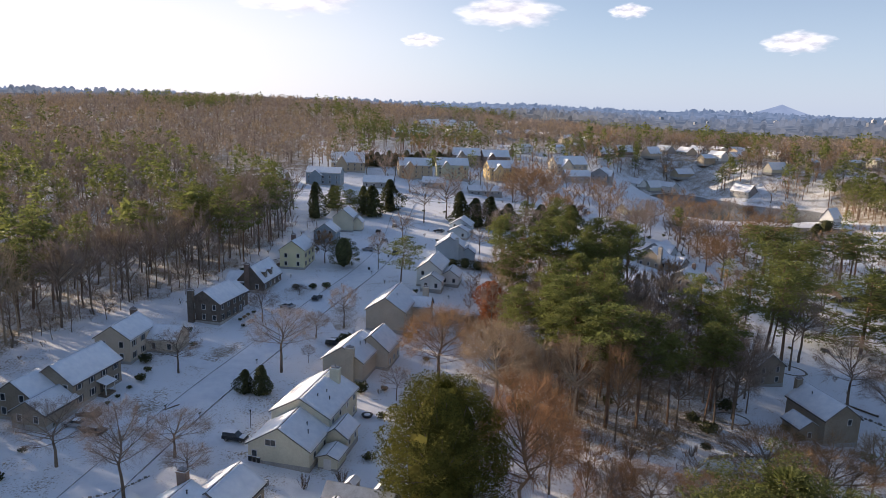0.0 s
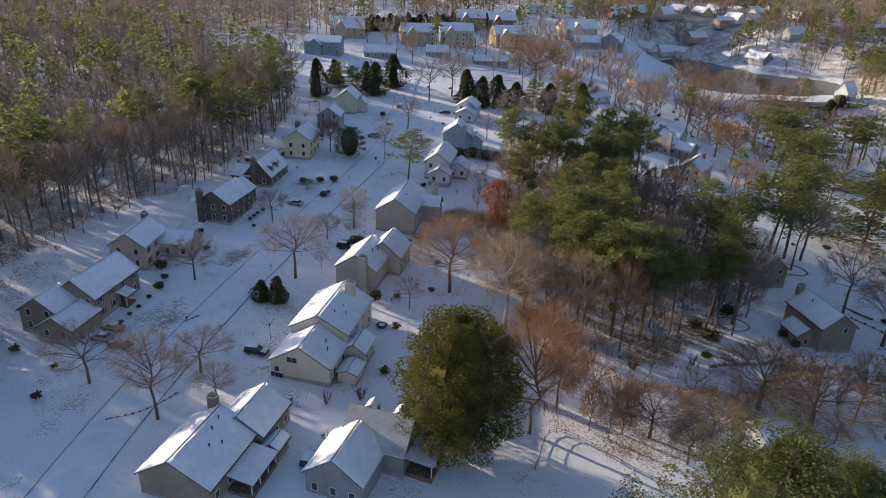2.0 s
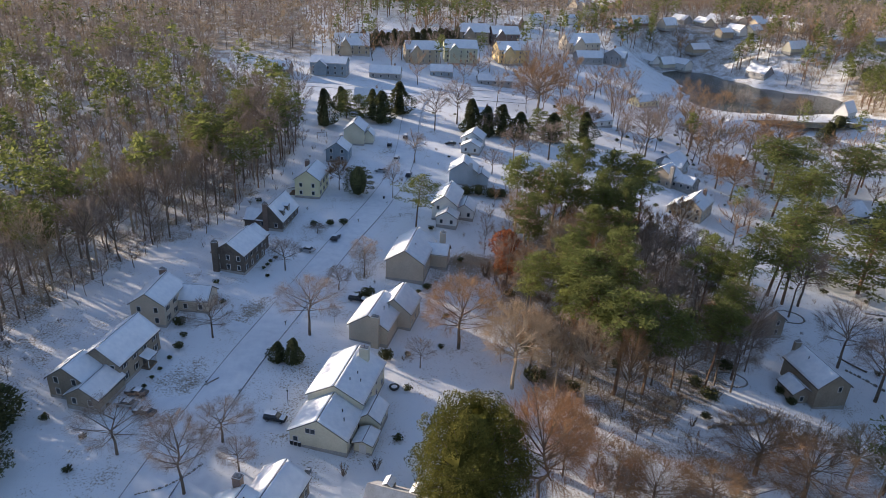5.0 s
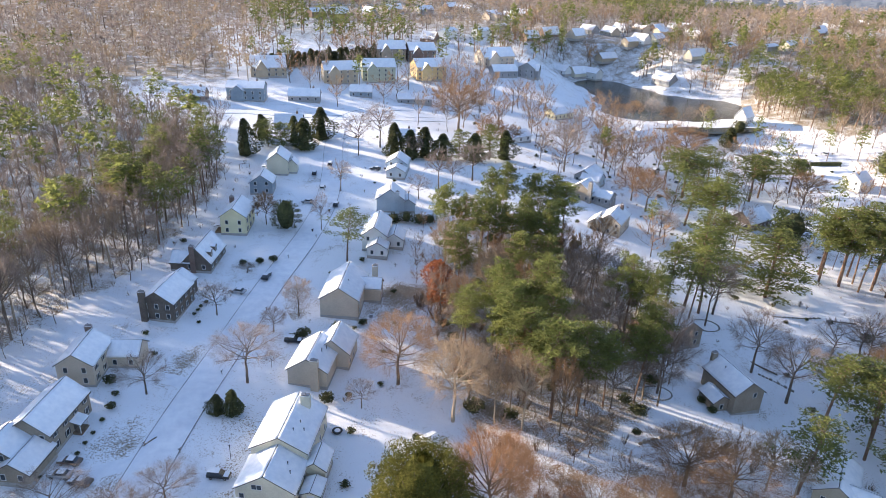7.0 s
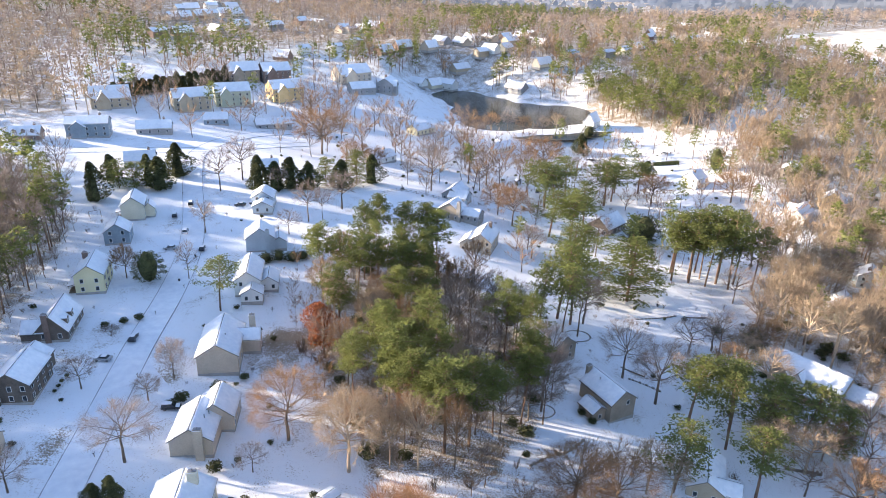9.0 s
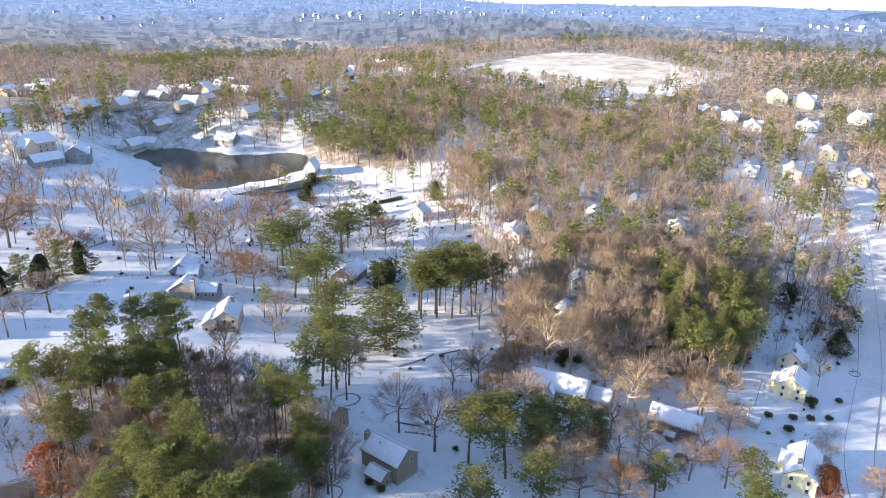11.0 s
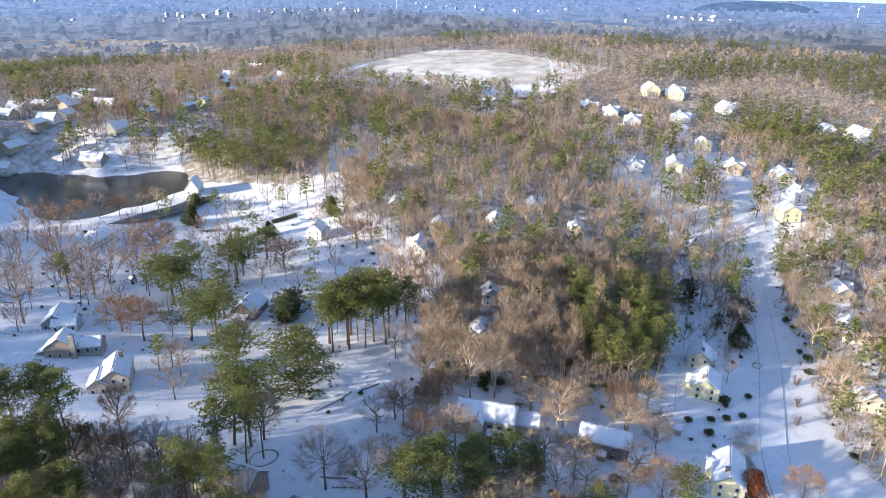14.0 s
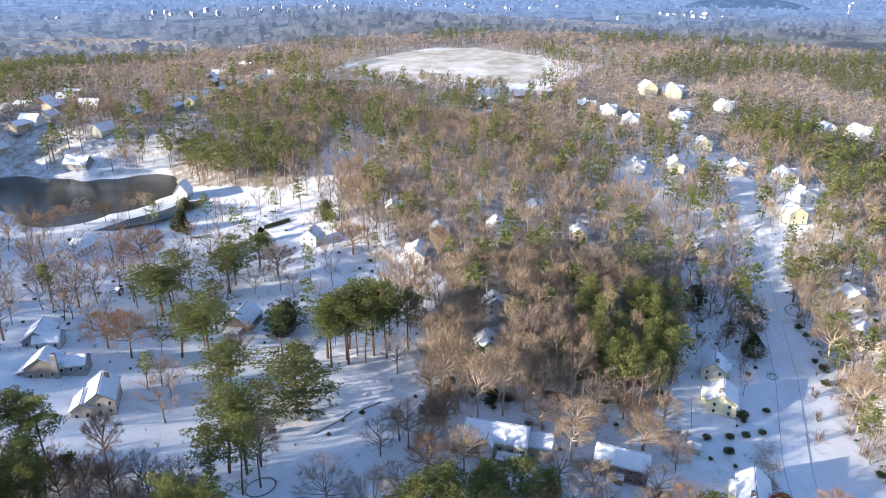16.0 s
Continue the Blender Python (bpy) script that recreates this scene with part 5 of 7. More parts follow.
h = house_at("tan two-storey house with dark shutters and white entry gable", 158.5, 141.0, 21.0, 14, "houses beyond the grove")
add_block(h, 0, 0, 20.0, 10.5, 6.4, 10.0, paint="tan", storeys=2, sides="LN", shutters=True, seed=83)
add_block(h, -5.6, 2.2, 4.0, 3.6, 6.0, 8.2, 90, paint="white", storeys=1, sides="F", shutters=True, seed=84)
add_block(h, 2.0, -13.5, 7.6, 8.0, 4.6, 7.4, paint="tan", storeys=1, seed=85)
add_block(h, -4.4, 8.0, 5.0, 5.4, 6.0, 8.9, 90, paint="tan", storeys=2, sides="F", shutters=True, seed=92)
add_porch(h, -5.25, -4.6, 7.0, 3.0, 3.4, -90)
add_chimney(h, 1.5, 9.0, 9.2, 1.3, 1.0)

h = house_at("dark brick two-storey house with white windows and garage", 173.6, 105.6, 15.0, 13, "houses beyond the grove")
add_block(h, 0, 0, 16.0, 9.0, 5.8, 8.8, paint="brick", seed=86, shutters=True)
add_block(h, -2.0, -11.6, 7.0, 9.0, 2.9, 5.0, paint="brick", storeys=1, sides="", seed=87)
add_door(h, -6.5, -11.6, -90, 4.8, 2.2)
add_porch(h, -4.5, 0.5, 3.2, 1.8, 3.0, -90)

EAST = [
    ("pale yellow house with cross gable behind a broad shrub", 234, 92, -76, 12, 10, 5.2, 8.6, "pale_yellow"),
    ("cream house with tree shadows on its wall", 256, 101, -76, 11, 9, 5.0, 8.4, "cream"),
    ("pale green-grey box-like house", 381, 143, -70, 11, 9, 6.0, 8.4, "sage"),
    ("olive house among bare trees", 206, 175, -48, 12, 10, 5.2, 8.8, "sage"),
    ("grey-blue house with white porch among bare trees", 240, 193, -50, 10, 8, 5.2, 8.0, "blue_grey"),
    ("white two-storey house with square walls", 246, 315, -66, 10, 9, 5.6, 9.4, "white"),
    ("white house with bay gables and blue-shadowed roof", 262, 254, -58, 18, 9, 4.6, 7.8, "white"),
    ("yellow gabled house at the woods edge", 290, 261, -50, 10, 9, 5.6, 9.0, "yellow"),
    ("grey-blue house deep in the woods", 320, 241, -50, 13, 9, 5.2, 8.0, "blue_grey"),
    ("brown-roofed house in the woods", 358, 238, -50, 13, 9, 4.6, 7.6, "beige"),
    ("brown house half hidden by branches", 352, 205, -60, 12, 8, 4.0, 7.0, "tan"),
    ("pale house beyond the pines", 300, 302, -50, 11, 8, 4.6, 7.6, "beige"),
    ("cream house with grey side deck and fenced yard", 184, 70, -74, 16, 9, 5.0, 8.4, "pale_yellow"),
    ("cream house seen through branches", 270, 41, -66, 10, 9, 4.6, 8.0, "beige"),
    ("beige house seen through branches", 331, 55, -64, 14, 11, 5.0, 8.8, "cream"),
    ("low house with snowy hips in the woods", 372, 66, -60, 14, 9, 4.4, 7.6, "beige"),
    ("white house with front porch", 471, 219, -62, 14, 10, 5.4, 9.0, "white"),
    ("broad cream house in sunlight", 495, 198, -66, 20, 10, 5.6, 9.0, "cream"),
    ("tan house behind pines", 524, 163, -66, 18, 10, 5.6, 9.0, "tan"),
    ("white house with broad snowy roof", 534, 131, -58, 18, 12, 4.6, 9.0, "cream"),
    ("white house with plain gable", 494, 112, -52, 14, 11, 5.2, 9.2, "white"),
    ("cream two-storey house with white side wing", 454, 110, -52, 12, 11, 6.6, 10.4, "pale_yellow"),
    ("white gabled house on the rise", 712, 224, -52, 18, 12, 6.0, 11.0, "white"),
    ("yellow villa with tall snowy hips", 714, 303, -52, 22, 14, 7.0, 13.0, "pale_yellow"),
    ("yellow villa with turret-like gables", 724, 280, -60, 20, 14, 7.0, 13.0, "pale_yellow"),
    ("yellow house among pines", 571, 201, -60, 14, 11, 6.0, 10.0, "pale_yellow"),
    ("big white house at the wood's edge", 720, 106, -52, 22, 14, 7.0, 13.0, "white"),
    ("white house below the pinewood", 716, 132, -52, 16, 12, 6.0, 10.0, "white"),
    ("white house with several gables", 646, 246, -60, 18, 12, 5.0, 9.6, "white"),
    ("white house with spreading roof", 600, 275, -60, 18, 12, 4.4, 9.0, "white"),
    ("brown house with white roof", 614, 325, -52, 18, 12, 4.6, 9.0, "taupe"),
    ("white cottage with peaked roof", 614, 303, -60, 14, 12, 4.0, 8.6, "white"),
]
for k, (label, x, y, turn, L, W, he, hr, paint) in enumerate(EAST):
    near = x < 400
    h = house_at(label, x, y, turn, 9 if near else 12, "houses to the east")
    add_block(h, 0, 0, L, W, he, hr, paint=paint, fine=near, every=3.7 if near else 5.5, sides="LRNF" if near else "LN", seed=100 + k, base=-3.0)
    s = 1 if k % 2 else -1
    add_block(h, s * W * 0.42, L * 0.22, W * 0.55, L * 0.4, he * (1 if he < 5 else 0.6), hr * (0.9 if he < 5 else 0.68), 90, paint=paint, storeys=1, sides="NF" if near else "", fine=near, seed=140 + k, base=-3.0)
    if not near:
        add_block(h, -s * W * 0.3, -L * 0.2, W * 0.7, L * 0.36, he * 0.85, hr * 0.92, 90, paint=paint, storeys=1, sides="", fine=False, seed=180 + k, base=-3.0)
    add_chimney(h, s * W * 0.1, -L * 0.3, hr + 0.8, 1.2, 0.9)
    open_yard(x, y, (12, 22) if near else (12, 26, 40), 7 if near else 10)

# low houses across the pond and along the far lanes
rnd = random.Random(21)
FAR_LANES = [((224, 522), (310, 575), 3), ((150, 560), (300, 640), 9), ((130, 600), (330, 700), 10), ((330, 560), (520, 640), 8), ((40, 560), (120, 640), 4), ((-60, 640), (120, 760), 7), ((560, 420), (640, 380), 3), ((420, 640), (560, 760), 5), ((-42, 735), (35, 800), 9), ((-35, 812), (30, 850), 5), ((75, 900), (110, 1015), 7), ((120, 690), (175, 745), 6)]
for (x0, y0), (x1, y1), n in FAR_LANES:
    for k in range(n):
        t = (k + 0.5) / n
        x, y = x0 + (x1 - x0) * t + rnd.uniform(-6, 6), y0 + (y1 - y0) * t + rnd.uniform(-12, 12)
        turn = math.degrees(math.atan2(y1 - y0, x1 - x0)) - 90 + rnd.choice((0, 0, 90)) + rnd.uniform(-8, 8)
        h = house_at("low snow-roofed house in the distance", x, y, turn, 11, "houses beyond the pond")
        open_yard(x, y, (14, 30), 10)
        add_block(h, 0, 0, rnd.uniform(13, 18), rnd.uniform(8, 10), rnd.choice((3.0, 3.2, 5.2)), rnd.uniform(6.6, 8.6), paint=rnd.choice(("white", "cream", "beige", "tan", "grey", "brick")), fine=False, seed=300 + k, sides="L", every=5.0, storeys=1)

# ---- trees that stand by themselves ----
YARD = [("yard_oak", -36, 147, 16, 14), ("yard_oak", -49, 97, 17, 10), ("yard_oak", -64, 105, 12, 13), ("yard_oak", -46, 110, 8.4, 11), ("yard_oak", -41, 103, 7, 6.5), ("yard_oak", -58, 143, 10.2, 11), ("yard_oak", -26, 176, 12, 8), ("yard_oak", -32, 168, 7, 7), ("yard_oak", -31, 153, 4.7, 3), ("yard_oak", -48, 176, 9.2, 8), ("yard_oak", -43, 199, 3.4, 4.5), ("yard_oak", -9, 138, 8, 6.5), ("yard_pear", 0, 147, 19, 17), ("yard_tan", 12, 134, 22, 15)]
ROW = [("oak", -9, 303, 20, 13), ("oak", 1, 316, 21, 13), ("oak", 14, 257, 10, 9), ("oak", 23, 268, 17, 10), ("oak", 29, 271, 14, 7), ("oak", 39, 281, 17, 14), ("pear", 44, 362, 26, 26), ("oak", 88, 310, 24, 18), ("oak", 122, 347, 15, 16), ("oak", 123, 325, 17, 16), ("pear", 111, 281, 16, 15), ("pear", 113, 269, 19, 15), ("oak", 109, 244, 12, 9), ("oak", 107, 236, 14, 9), ("pear", 170, 354, 22, 22), ("pear", 206, 297, 16, 18), ("pear", 168, 428, 13, 11), ("oak", 178, 424, 15, 10), ("pear", 188, 420, 12, 10), ("oak", 199, 414, 14, 9), ("tan", 207, 410, 17, 10), ("pear", 156, 424, 12, 12), ("oak", 146, 420, 13, 10), ("oak", 136, 395, 13, 12), ("oak", 100, 352, 13, 12), ("pear", 66, 336, 13, 12)]
EAST_YARD = [("tan", 168, 168, 26, 12), ("tan", 167, 154, 26, 11), ("tan", 175, 149, 27, 12), ("round", 157, 165, 9, 9), ("oak", 140, 162, 18, 12), ("oak", 163, 171, 19, 11), ("oak", 172, 193, 16, 12), ("oak", 104, 188, 20, 13), ("pear", 247, 285, 17, 20), ("pine", 260, 214, 24, 10), ("tan", 252, 50, 22, 17), ("pine", 358, 90, 26, 15), ("tan", 298, 66, 22, 15), ("tan", 313, 46, 22, 17), ("oak", 290, 98, 19, 15), ("cedar", 287, 94, 11, 8), ("oak", 369, 136, 18, 14), ("tan", 183, 103, 16, 12), ("oak", 138, 238, 19, 11), ("yard_oak", 101, 158, 20, 15), ("yard_oak", 104, 145, 20, 15), ("yard_oak", 68, 147, 22, 15), ("yard_oak", 98, 181, 24, 12), ("round", -34, 229, 11, 10), ("pear", -41, 232, 12, 8), ("pear", 55, 330, 17, 14), ("oak", 15, 300, 12, 8), ("oak", -22, 228, 14, 7), ("oak", -16, 262, 13, 8), ("oak", 130, 128, 15, 11), ("oak", 122, 120, 14, 10), ("oak", 150, 160, 14, 10), ("tan", 196, 178, 20, 12), ("tan", 186, 186, 22, 9), ("tan", 216, 160, 22, 10)]
LOW = [("yard_pear", 36, 103, 10, 15), ("yard_pear", 61, 115, 14, 19), ("yard_pear", 69, 110, 14, 20), ("yard_rust", 14, 101, 26, 15), ("yard_rust", 20, 109, 18, 9), ("yard_pear", 48, 105, 9, 13), ("yard_oak", 41, 97, 9, 8), ("yard_oak", 8, 99, 12, 4), ("yard_rust", 25, 103, 11, 4), ("yard_oak", 28, 101, 12, 4), ("yard_rust", 31, 103, 11, 5), ("yard_pear", 160, 82, 16, 12), ("tan", 152, 106, 17, 12), ("tan", 176, 122, 18, 12), ("tan", 168, 120, 16, 10), ("yard_pear", 190, 50, 13, 10), ("yard_oak", 182, 92, 14, 8)]
for lot, group in ((YARD, "bare trees in the front yards"), (ROW, "bare trees behind the houses"), (EAST_YARD, "bare trees in the eastern yards"), (LOW, "bare trees on the near slope")):
    for kind, x, y, tall, wide in lot:
        plant(kind, x, y, tall, wide, group)
        TAKEN.append((x, y, 3.0))
PINES = [("pine", 165, 211, 27, 12), ("pine", 174, 219, 28, 12), ("pine", 181, 213, 29, 12), ("pine", 187, 200, 27, 12), ("pine", 159, 214, 24, 11), ("pine", 150, 270, 22, 13), ("pine", 165, 316, 22, 14), ("pine", 196, 317, 22, 15), ("pine", 209, 314, 19, 13), ("pine", 117, 224, 22, 13), ("pine", 124, 227, 19, 11), ("pine", -13, 207, 18, 11), ("pine", 142, 295, 22, 18), ("pine", 150, 300, 20, 15), ("pine", 178, 298, 24, 18), ("pine", 186, 304, 22, 15), ("pine", 132, 250, 24, 16), ("pine", 126, 258, 22, 14), ("leafy", 130, 201, 26, 22), ("pine", 167, 214, 30, 12), ("pine", 172, 213, 32, 12), ("pine", 176, 208, 33, 12), ("pine", 178, 203, 34, 12), ("pine", 183, 206, 31, 12), ("pine", 170, 207, 28, 12), ("pine", 163, 220, 28, 14), ("pine", 96, 192, 29, 14), ("pine", 99, 188, 27, 14)]
NEAR_PINES = [("pine", 112, 124, 23, 12), ("pine", 118, 130, 23, 11), ("pine", 124, 121, 19, 11), ("pine", 130, 128, 20, 11), ("pine", 135, 121, 21, 12), ("pine", 108, 135, 23, 12), ("leafy", 142, 115, 16, 9), ("pine", 87, 113, 21, 11), ("pine", 107, 107, 20, 11), ("tan", 80, 114, 16, 8), ("tan", 84, 110, 14, 7), ("near_pine", 33, 60, 37, 19), ("near_pine", 46, 64, 32, 13), ("pine", 160, 74, 18, 10), ("pine", 148, 68, 18, 9), ("pine", 138, 92, 17, 8)]
for lot, group in ((PINES, "pines among the houses"), (NEAR_PINES, "pines near the eastern houses")):
    for kind, x, y, tall, wide in lot:
        plant(kind, x, y, tall, wide, group)
        TAKEN.append((x, y, 3.0))
plant("magnolia", 1, 96, 27, 18.5)
TAKEN.append((1, 96, 9))
GREEN = [("round", -88, 103, 10, 9), ("round", -84, 97, 9, 9), ("cedar", -90, 111, 12, 8), ("cedar", -41, 136, 5.2, 3.4), ("cedar", -37.5, 136, 6.4, 3.8), ("cedar", -26, 323, 15, 10), ("cedar", -33, 308, 14, 9), ("cedar", -57, 299, 16, 8), ("cedar", -53, 322, 11, 7), ("leafy", -43, 309, 12, 8), ("leafy", -49, 311, 13, 8), ("cedar", -38, 318, 12, 7), ("cedar", 7, 305, 15, 8), ("cedar", 14, 303, 13, 9), ("cedar", 21, 306, 14, 9), ("cedar", 29, 305, 12, 9), ("leafy", 37, 309, 14, 9), ("cedar", 44, 308, 13, 9), ("leafy", 52, 313, 17, 11), ("cedar", 60, 316, 14, 8), ("round", 170, 251, 13, 15), ("round", 163, 247, 10, 11), ("cedar", 214, 388, 12, 9), ("round", 231, 408, 8, 10), ("cedar", 232, 340, 9, 7), ("round", 272, 330, 14, 12)]
for kind, x, y, tall, wide in GREEN:
    plant(kind, x, y, tall, wide, "dark evergreens")
    TAKEN.append((x, y, 3.0))
plant("oakleaf", 183, 62, 9, 8)

# shrubs close to the houses and along the drives
SHRUBS = [(-66.5, 124, 0.9), (-66, 127, 0.9), (-65.4, 130, 0.9), (-64.8, 134, 1.0), (-64.2, 138, 2.0), (-67, 147, 2.6), (-54, 176, 1.0), (-53.4, 178, 1.0), (-53, 180, 1.0), (-52, 182, 1.1), (-52, 172, 1.0), (-45, 204, 2.0), (-40, 205, 2.2), (-36, 206, 2.4), (-24, 166, 3.2), (-27, 164, 2.4), (-15, 168, 3.6), (-8.4, 172, 2.2), (-17, 140, 3.0), (-12, 142, 1.4)]
SHRUBS_EAST = [(3, 128, 1.6), (56, 131, 2.0), (80, 140, 2.2), (79, 144, 2.0), (96, 150, 2.0), (148, 150, 2.6), (152, 134, 2.2), (215, 84, 2.6), (220, 80, 2.6), (209, 90, 2.6), (226, 76, 2.4), (242, 78, 2.4), (231, 84, 4.0), (150, 175, 3.6), (158, 170, 3.2), (206, 82, 3.0), (168, 92, 3.6), (160, 96, 3.8), (150, 120, 3.4), (140, 104, 4.0)]
for lot in (SHRUBS, SHRUBS_EAST):
    for x, y, tall in lot:
        plant("shrub", x, y, tall, 0, "evergreen shrubs")
for x, y, tall in ((-20, 94, 3), (-16, 106, 3), (-22, 104, 3), (24, 150, 4), (12, 176, 5), (8, 182, 5), (20, 200, 4), (60, 140, 3), (52, 128, 3), (30, 125, 4), (38, 124, 4), (20, 122, 4), (80, 120, 3.4), (140, 196, 2.4), (134, 204, 2), (96, 118, 4), (104, 112, 4), (128, 110, 4.5), (236, 60, 5), (250, 62, 5), (268, 66, 5)):
    plant("brush", x, y, tall, 0, "leafless bushes")

# ---- woods ----
rnd = random.Random(8)
for k, (x, y) in enumerate(scatter(GROVE, 4.9, 5, 88)):
    kind = ("pine", "oak", "pine", "tan", "pear")[k % 5] if not (y < 145 and x < 34) else ("rust", "tan", "oak")[k % 3]
    kind = "oak" if kind == "pine" and x > 50 and y < 200 else kind      # the eastern half is mostly leafless
    plant("grove_pine" if kind == "pine" else kind, x, y, rnd.uniform(23, 31) if kind == "pine" else rnd.uniform(15, 22), rnd.uniform(7, 9) if kind != "pine" else rnd.uniform(7, 9.5), "trees of the grove")
    TAKEN.append((x, y, 1.5))
plant("oakleaf", 14, 186, 13, 10)
for kind, x, y, tall, wide in (("grove_pine", 31, 142, 27, 10), ("grove_pine", 36, 136, 28, 11), ("grove_pine", 43, 137, 27, 9), ("grove_pine", 51, 141, 22, 8), ("grove_pine", 28, 150, 29, 10), ("grove_pine", 20, 187, 25, 9), ("pine", 85, 184, 27, 9), ("pine", 92, 181, 28, 10), ("grove_pine", 64, 150, 26, 9), ("yard_oak", 70, 158, 22, 9), ("grove_pine", 72, 166, 26, 9), ("yard_oak", 76, 159, 20, 9), ("grove_pine", 68, 173, 27, 9), ("yard_oak", 66, 142, 19, 9), ("yard_oak", 73, 151, 18, 8), ("yard_oak", 74, 178, 20, 9), ("grove_pine", 60, 143, 24, 8)):
    plant(kind, x, y, tall, wide, "trees of the grove")
    TAKEN.append((x, y, 1.5))
for k, (x, y) in enumerate(scatter([(-100, 90), (-102, 135), (-98, 160), (-88, 184), (-75, 200), (-67, 236), (-64, 275), (-84, 300), (-92, 260), (-104, 200), (-118, 160), (-112, 90)], 6.0, 6, 62)):
    kind = ("oak", "pine", "oak", "oak", "pine", "oak", "tan")[k % 7]
    plant(kind, x, y, rnd.uniform(22, 29) if kind == "pine" else rnd.uniform(17, 25), rnd.uniform(8, 11), "trees of the western wood")
    TAKEN.append((x, y, 1.5))
for k, (x, y) in enumerate(scatter([(199, 131), (219, 104), (262, 118), (292, 128), (253, 161)], 5.4, 7, 40)):
    plant(("ivy_pine", "ivy_pine", "tan", "ivy_pine", "pine")[k % 5], x, y, rnd.uniform(21, 28), rnd.uniform(5.5, 7.5), "pines of the eastern wood")
    TAKEN.append((x, y, 1.5))
for k, (x, y) in enumerate(scatter([(163, 173), (183, 148), (199, 133), (253, 165), (300, 140), (300, 190), (250, 225), (212, 200), (183, 190)], 7.0, 70, 62)):
    plant(("tan", "tan", "oak", "tan")[k % 4], x, y, rnd.uniform(19, 26), rnd.uniform(9, 13), "bare trees of the eastern wood")
    TAKEN.append((x, y, 1.5))
def open_land(x, y):
    d = math.hypot(x, y)
    if d > 450 and any(within(x * (1 + k / d), y * (1 + k / d), FIELD_RING) for k in (22, 45)):
        return False                                  # low ground before the field
    return not within(x, y, FIELD_RING) and min(math.hypot(x - a, y - b) - c for a, b, c in POND) > 8


for k, (x, y) in enumerate(scatter([(118, 96), (150, 88), (205, 98), (200, 130), (178, 168), (136, 172), (118, 150)], 8.5, 42, 34)):
    plant(("oak", "tan", "oak", "pear")[k % 4], x, y, rnd.uniform(9, 17), rnd.uniform(9, 13), "trees round the eastern houses")
    TAKEN.append((x, y, 1.5))
mid = []
for ring, gap, seed, want, kinds, tall0, tall1 in (
    ([(216, 34), (248, 55), (299, 62), (345, 84), (403, 104), (420, 60), (300, 20), (225, 10)], 7.5, 9, 60, ("tan", "oak", "tan", "tan", "pine"), 15, 22),
    ([(75, 250), (112, 205), (150, 215), (205, 215), (262, 240), (285, 300), (262, 385), (190, 425), (120, 402), (62, 350)], 10.0, 41, 84, ("oak", "pear", "oak", "pear", "pine"), 9, 16),
    ([(243, 294), (262, 268), (232, 218), (281, 244), (326, 324), (316, 387), (304, 354)], 7.0, 44, 80, ("tan", "oak", "tan", "pear", "oak", "pine"), 14, 21),
    ([(226, 84), (290, 90), (345, 108), (395, 128), (380, 146), (323, 130), (270, 113)], 6.5, 43, 52, ("oak", "tan", "oak", "pear", "oak", "round"), 8, 14),
):
    for k, (x, y) in enumerate(scatter(ring, gap, seed, want)):
        kind = kinds[k % len(kinds)]
        mid.append((kind, x, y, rnd.uniform(tall0, tall1) * (1.5 if kind == "pine" and tall1 < 18 else 1), 420 if kind == "pine" else 300))
        TAKEN.append((x, y, 1.5))
